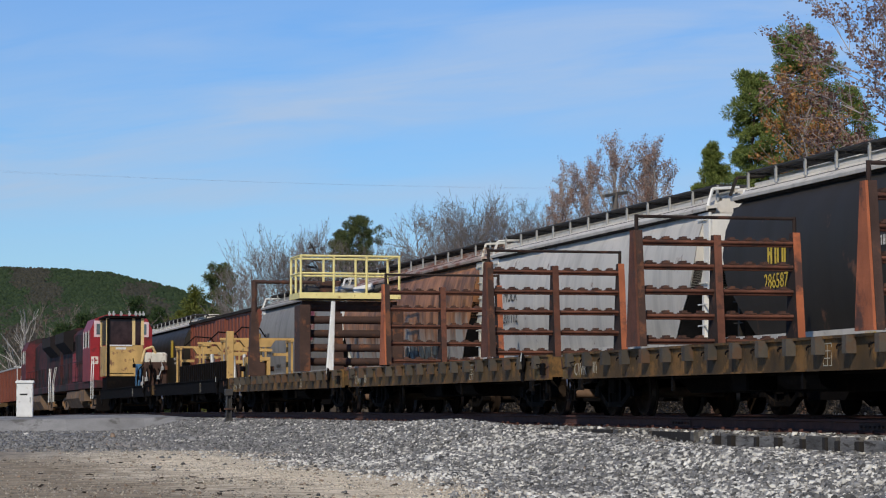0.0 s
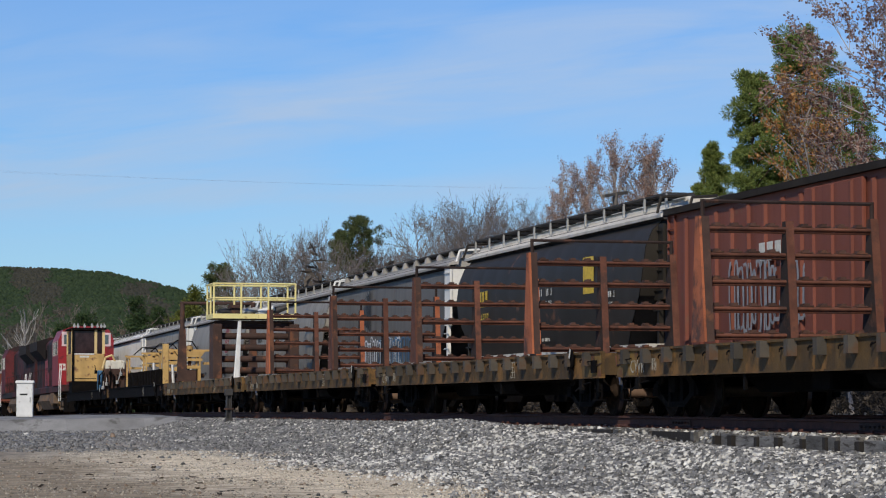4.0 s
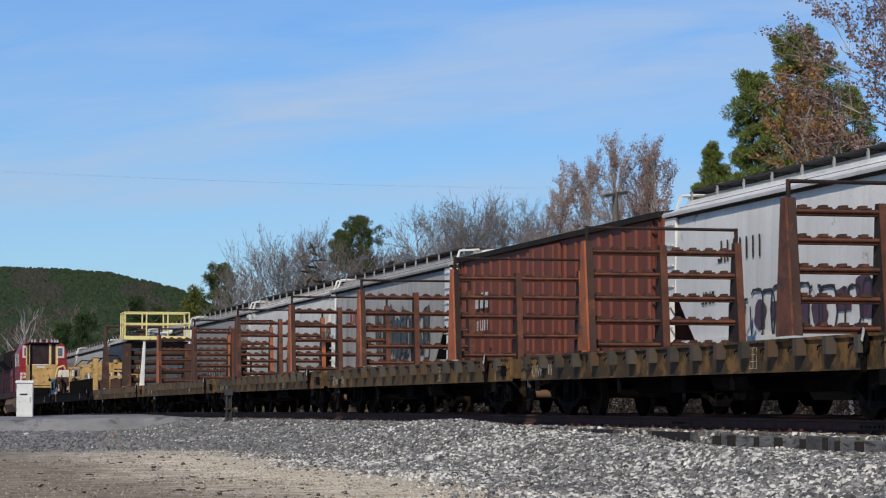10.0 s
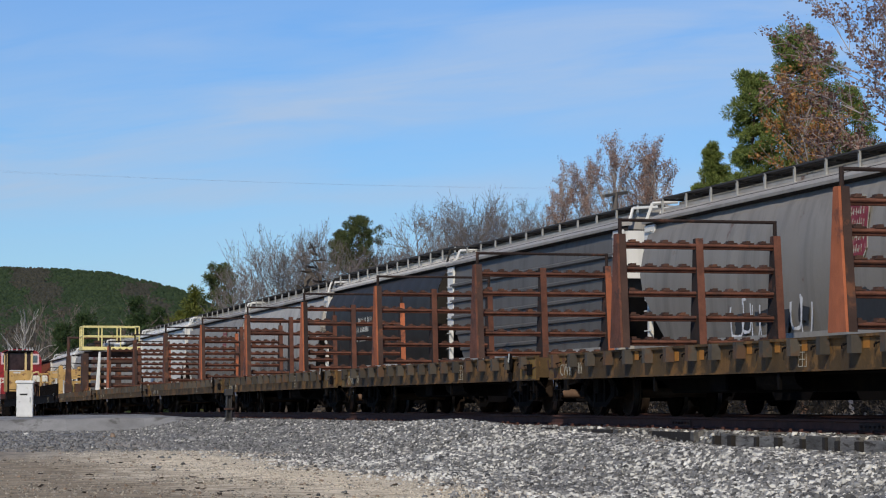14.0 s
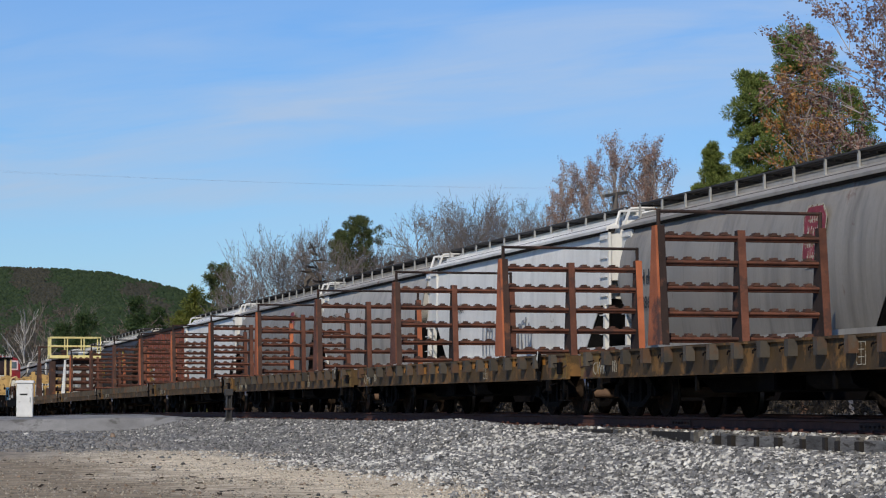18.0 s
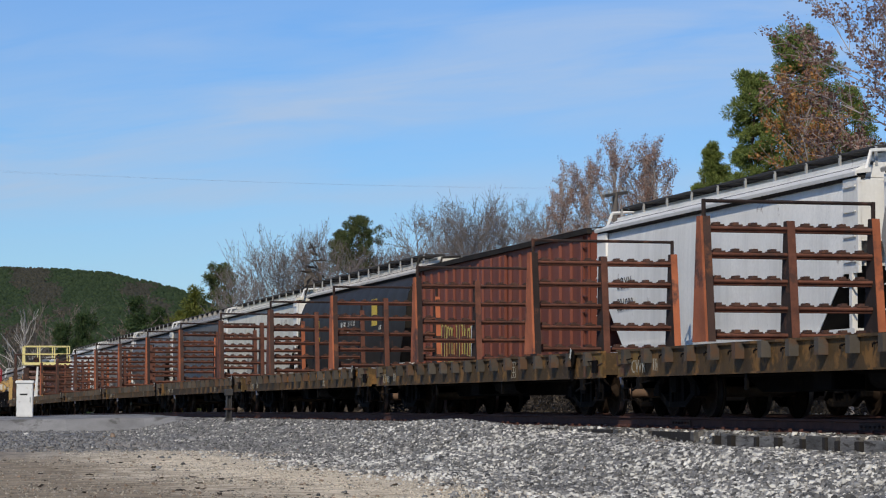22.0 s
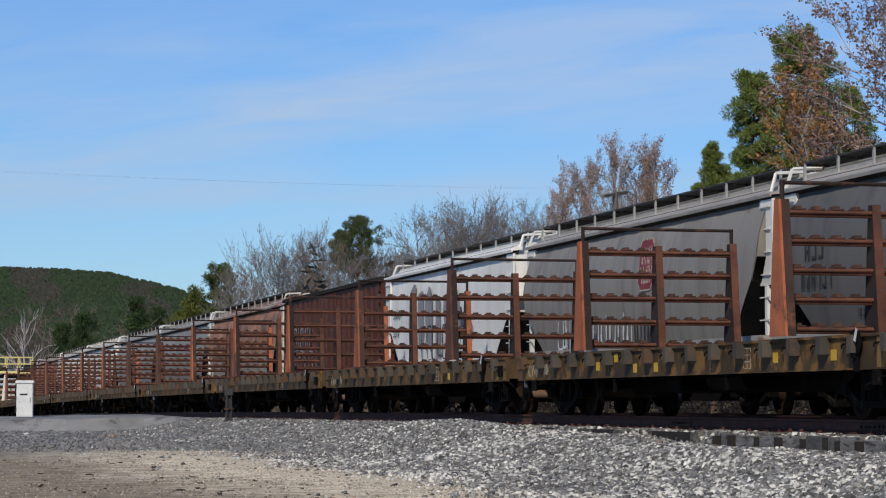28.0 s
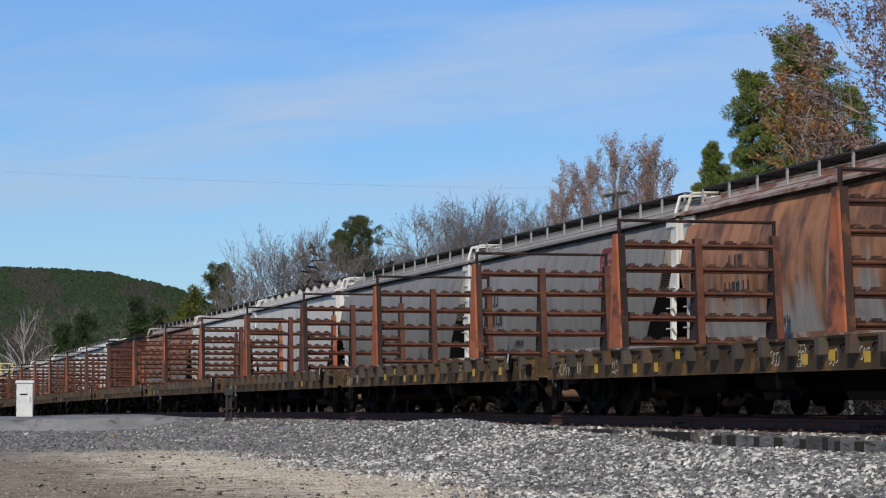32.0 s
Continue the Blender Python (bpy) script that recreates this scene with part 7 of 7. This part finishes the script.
pine(7.2, 320, up_to(36, 320), 6.0, 23, "dark green cedar by the line", "cedar", first=0.05, tufts=80, needle=0.26, clump=0.85, fill=0.7)
broadleaf(4.15, 290, up_to(35, 290), 0.4, 70, "slender white-barked tree before the hill", None, 1, 0.1, 2, PALE_BARK, split=(2, 3), twig=0.03)
for i in range(16):
    b = 2.4 + 0.42 * i + 0.15 * math.sin(i * 5.1)
    d = 330 + 12 * math.sin(i * 3.3)
    broadleaf(b, d, up_to(31 + 6 * math.sin(i * 1.9) + 0.5 * i, d), 0.8, 80 + i, "bare brown brush tree below the hill", "tan" if i % 2 else None, 2, 0.16, 2, split=(4, 6), first=0.1, twig=0.02, group="brush below the hill", bark=BRUSH)


def make_thicket():
    """Undergrowth that closes the foot of the wood."""
    rng = np.random.default_rng(9)
    n = 34000
    b = rng.uniform(1.5, 26, n)
    d = np.where(b < 9, rng.uniform(320, 420, n), rng.uniform(150, 260, n) - 4 * (b - 9))
    x, y = d * np.sin(np.radians(b)), d * np.cos(np.radians(b))
    h = (2.5 + 2.0 * np.sin(b * 3.1) + 1.2 * np.sin(b * 7.7)) * (0.6 + 0.4 * (b > 9)) + 1.5
    h = h + 4.5 * np.clip(1 - np.abs(b - 11.2) / 2.6, 0, 1)
    z = ground_z(x, y) + rng.random(n) ** 1.3 * h
    c = np.stack([x, y, z], 1)
    m = 9000
    # added low band whose near-black colour stands for shade below the far cars
    b, d = rng.uniform(12, 27, m), rng.uniform(84, 100, m)
    x, y = d * np.sin(np.radians(b)), d * np.cos(np.radians(b))
    low = np.stack([x, y, ground_z(x, y) + rng.random(m) * 1.0], 1)
    dark = leaf_material("shade_toned_brush", (0.012, 0.010, 0.008), (0.020, 0.016, 0.012), (0.032, 0.026, 0.019))
    tagged(part("brush", quick_mesh("brush", leaf_cards(rng, low, 0.06, 1.6), 4, dark), None), "low brush added beyond the far track, coloured dark for the shade below the cars", "undergrowth", kind="stuff")
    me = quick_mesh("undergrowth", leaf_cards(rng, c, 0.28, 1.6), 4, leaf_material("undergrowth_stems", (0.07, 0.058, 0.045), (0.11, 0.088, 0.068), (0.15, 0.12, 0.09)))
    tagged(part("undergrowth", me, None), "grey-brown winter undergrowth at the foot of the wood", "undergrowth", kind="stuff")


def make_hill():
    """A wooded hill far off."""
    def ridge(b):
        return np.interp(b, [-30, -12, 0, 3.5, 5.0, 6.1, 7.0, 7.8, 9.0, 12.0, 20, 60], [30, 44, 52, 51.9, 51.4, 49.9, 46.4, 43, 32, 22, 18, 14])

    def height(b, d):
        t = np.clip((d - 1150) / (2200 - 1150), 0, 1)
        return -14 + (0.28 + ridge(b) / 1000 * d + 14) * t ** 0.8

    rows = []
    for d in np.linspace(1150, 2200, 14):
        rows.append([(d * math.sin(radians(b)), d * math.cos(radians(b)), float(height(b, d)) - 6) for b in np.linspace(-30, 60, 70)])
    rows.append([(x * 1.2, y * 1.2, -20) for x, y, z in rows[-1]])
    soil = material("hill_floor", (0.055, 0.05, 0.03), 0.95, 0.0, 0.02, 0.3)
    tagged(part("hill", Build().grid(rows), soil), "far wooded hill", "hill", kind="structure")
    rng = np.random.default_rng(12)
    n = 44000
    b, d = rng.uniform(2.8, 10.2, n), 1150 + 1060 * rng.random(n) ** 0.9
    x, y = d * np.sin(np.radians(b)), d * np.cos(np.radians(b))
    z = height(b, d) - 6
    w = rng.uniform(1.5, 3.0, n)
    h = rng.uniform(3.0, 6.2, n)
    shade = 1.3 * np.sin(b * 2.3 + 1.0) + np.sin(d * 0.011 + b * 3) + 0.6 * np.sin(d * 0.03 - b * 5) + rng.normal(0, 0.35, n) - 2.9 * (d < 1650) * (1 - (d - 1150) / 500)
    ring = [(0.95, 0.35), (0.80, 0.85)]
    for name, keep, tones, label in (("hill_pines", shade > -0.9, ((0.026, 0.045, 0.017), (0.038, 0.062, 0.024), (0.054, 0.082, 0.033)), "dark green pine forest on the far hill"),
                                     ("hill_hardwoods", shade <= -0.9, ((0.052, 0.052, 0.034), (0.062, 0.060, 0.042), (0.075, 0.070, 0.050)), "brown leafless woods on the far hill")):
        k = np.where(keep)[0]
        m = len(k)
        vs = np.zeros((m, 11, 3))
        for i, (rr, zz) in enumerate(ring):
            for q in range(5):
                a = q * math.pi * 0.4 + i * 0.5
                j = 1 + 0.22 * np.sin(k * (1.3 + q) + 2.0 * q + i)
                vs[:, i * 5 + q] = np.stack([x[k] + w[k] * rr * j * math.cos(a), y[k] + w[k] * rr * j * math.sin(a), z[k] + h[k] * zz], 1)
        vs[:, 10] = np.stack([x[k], y[k], z[k] + h[k] * 1.08], 1)
        one = np.array([v_ for q in range(5) for v_ in (q, (q + 1) % 5, 5 + (q + 1) % 5, 5 + q)] + [v_ for q in range(5) for v_ in (5 + q, 5 + (q + 1) % 5, 10)])
        starts = np.array([4 * i for i in range(5)] + [20 + 3 * i for i in range(5)])
        me = bpy.data.meshes.new(name)
        me.vertices.add(m * 11)
        me.vertices.foreach_set("co", vs.reshape(-1))
        me.loops.add(m * 35)
        me.loops.foreach_set("vertex_index", (one[None] + (np.arange(m) * 11)[:, None]).reshape(-1))
        me.polygons.add(m * 10)
        me.polygons.foreach_set("loop_start", (starts[None] + (np.arange(m) * 35)[:, None]).reshape(-1))
        me.update(calc_edges=True)
        me.polygons.foreach_set("use_smooth", [True] * len(me.polygons))
        me.materials.append(leaf_material(name + "_leaves", *tones))
        tagged(part(name, me, None), label, "forest", kind="stuff")


make_thicket()
make_hill()


# ---- what moves ----
def motions():
    for car, off, u, which in MOVERS:
        rows = []
        for t in TIMES:
            y = u - grain_run(t) if which == "grain" else u + rail_run(t)
            m = on_line(off, y)
            rows.append((t, m @ pose(0, 0, 0, 0, 0, 180) if which == "rail_flip" else m))
        walk(car, rows)
    # the rail cars' wheels roll with the ground they cover
    steps = [i * 0.1 for i in range(321)]
    turn = [math.degrees(rail_run(t) / 0.413) for t in steps]
    for wheels, k, r in ROLLERS:
        walk(wheels, [(t, pose(0, k, r, -a, 0, 0)) for t, a in zip(steps, turn)])


motions()
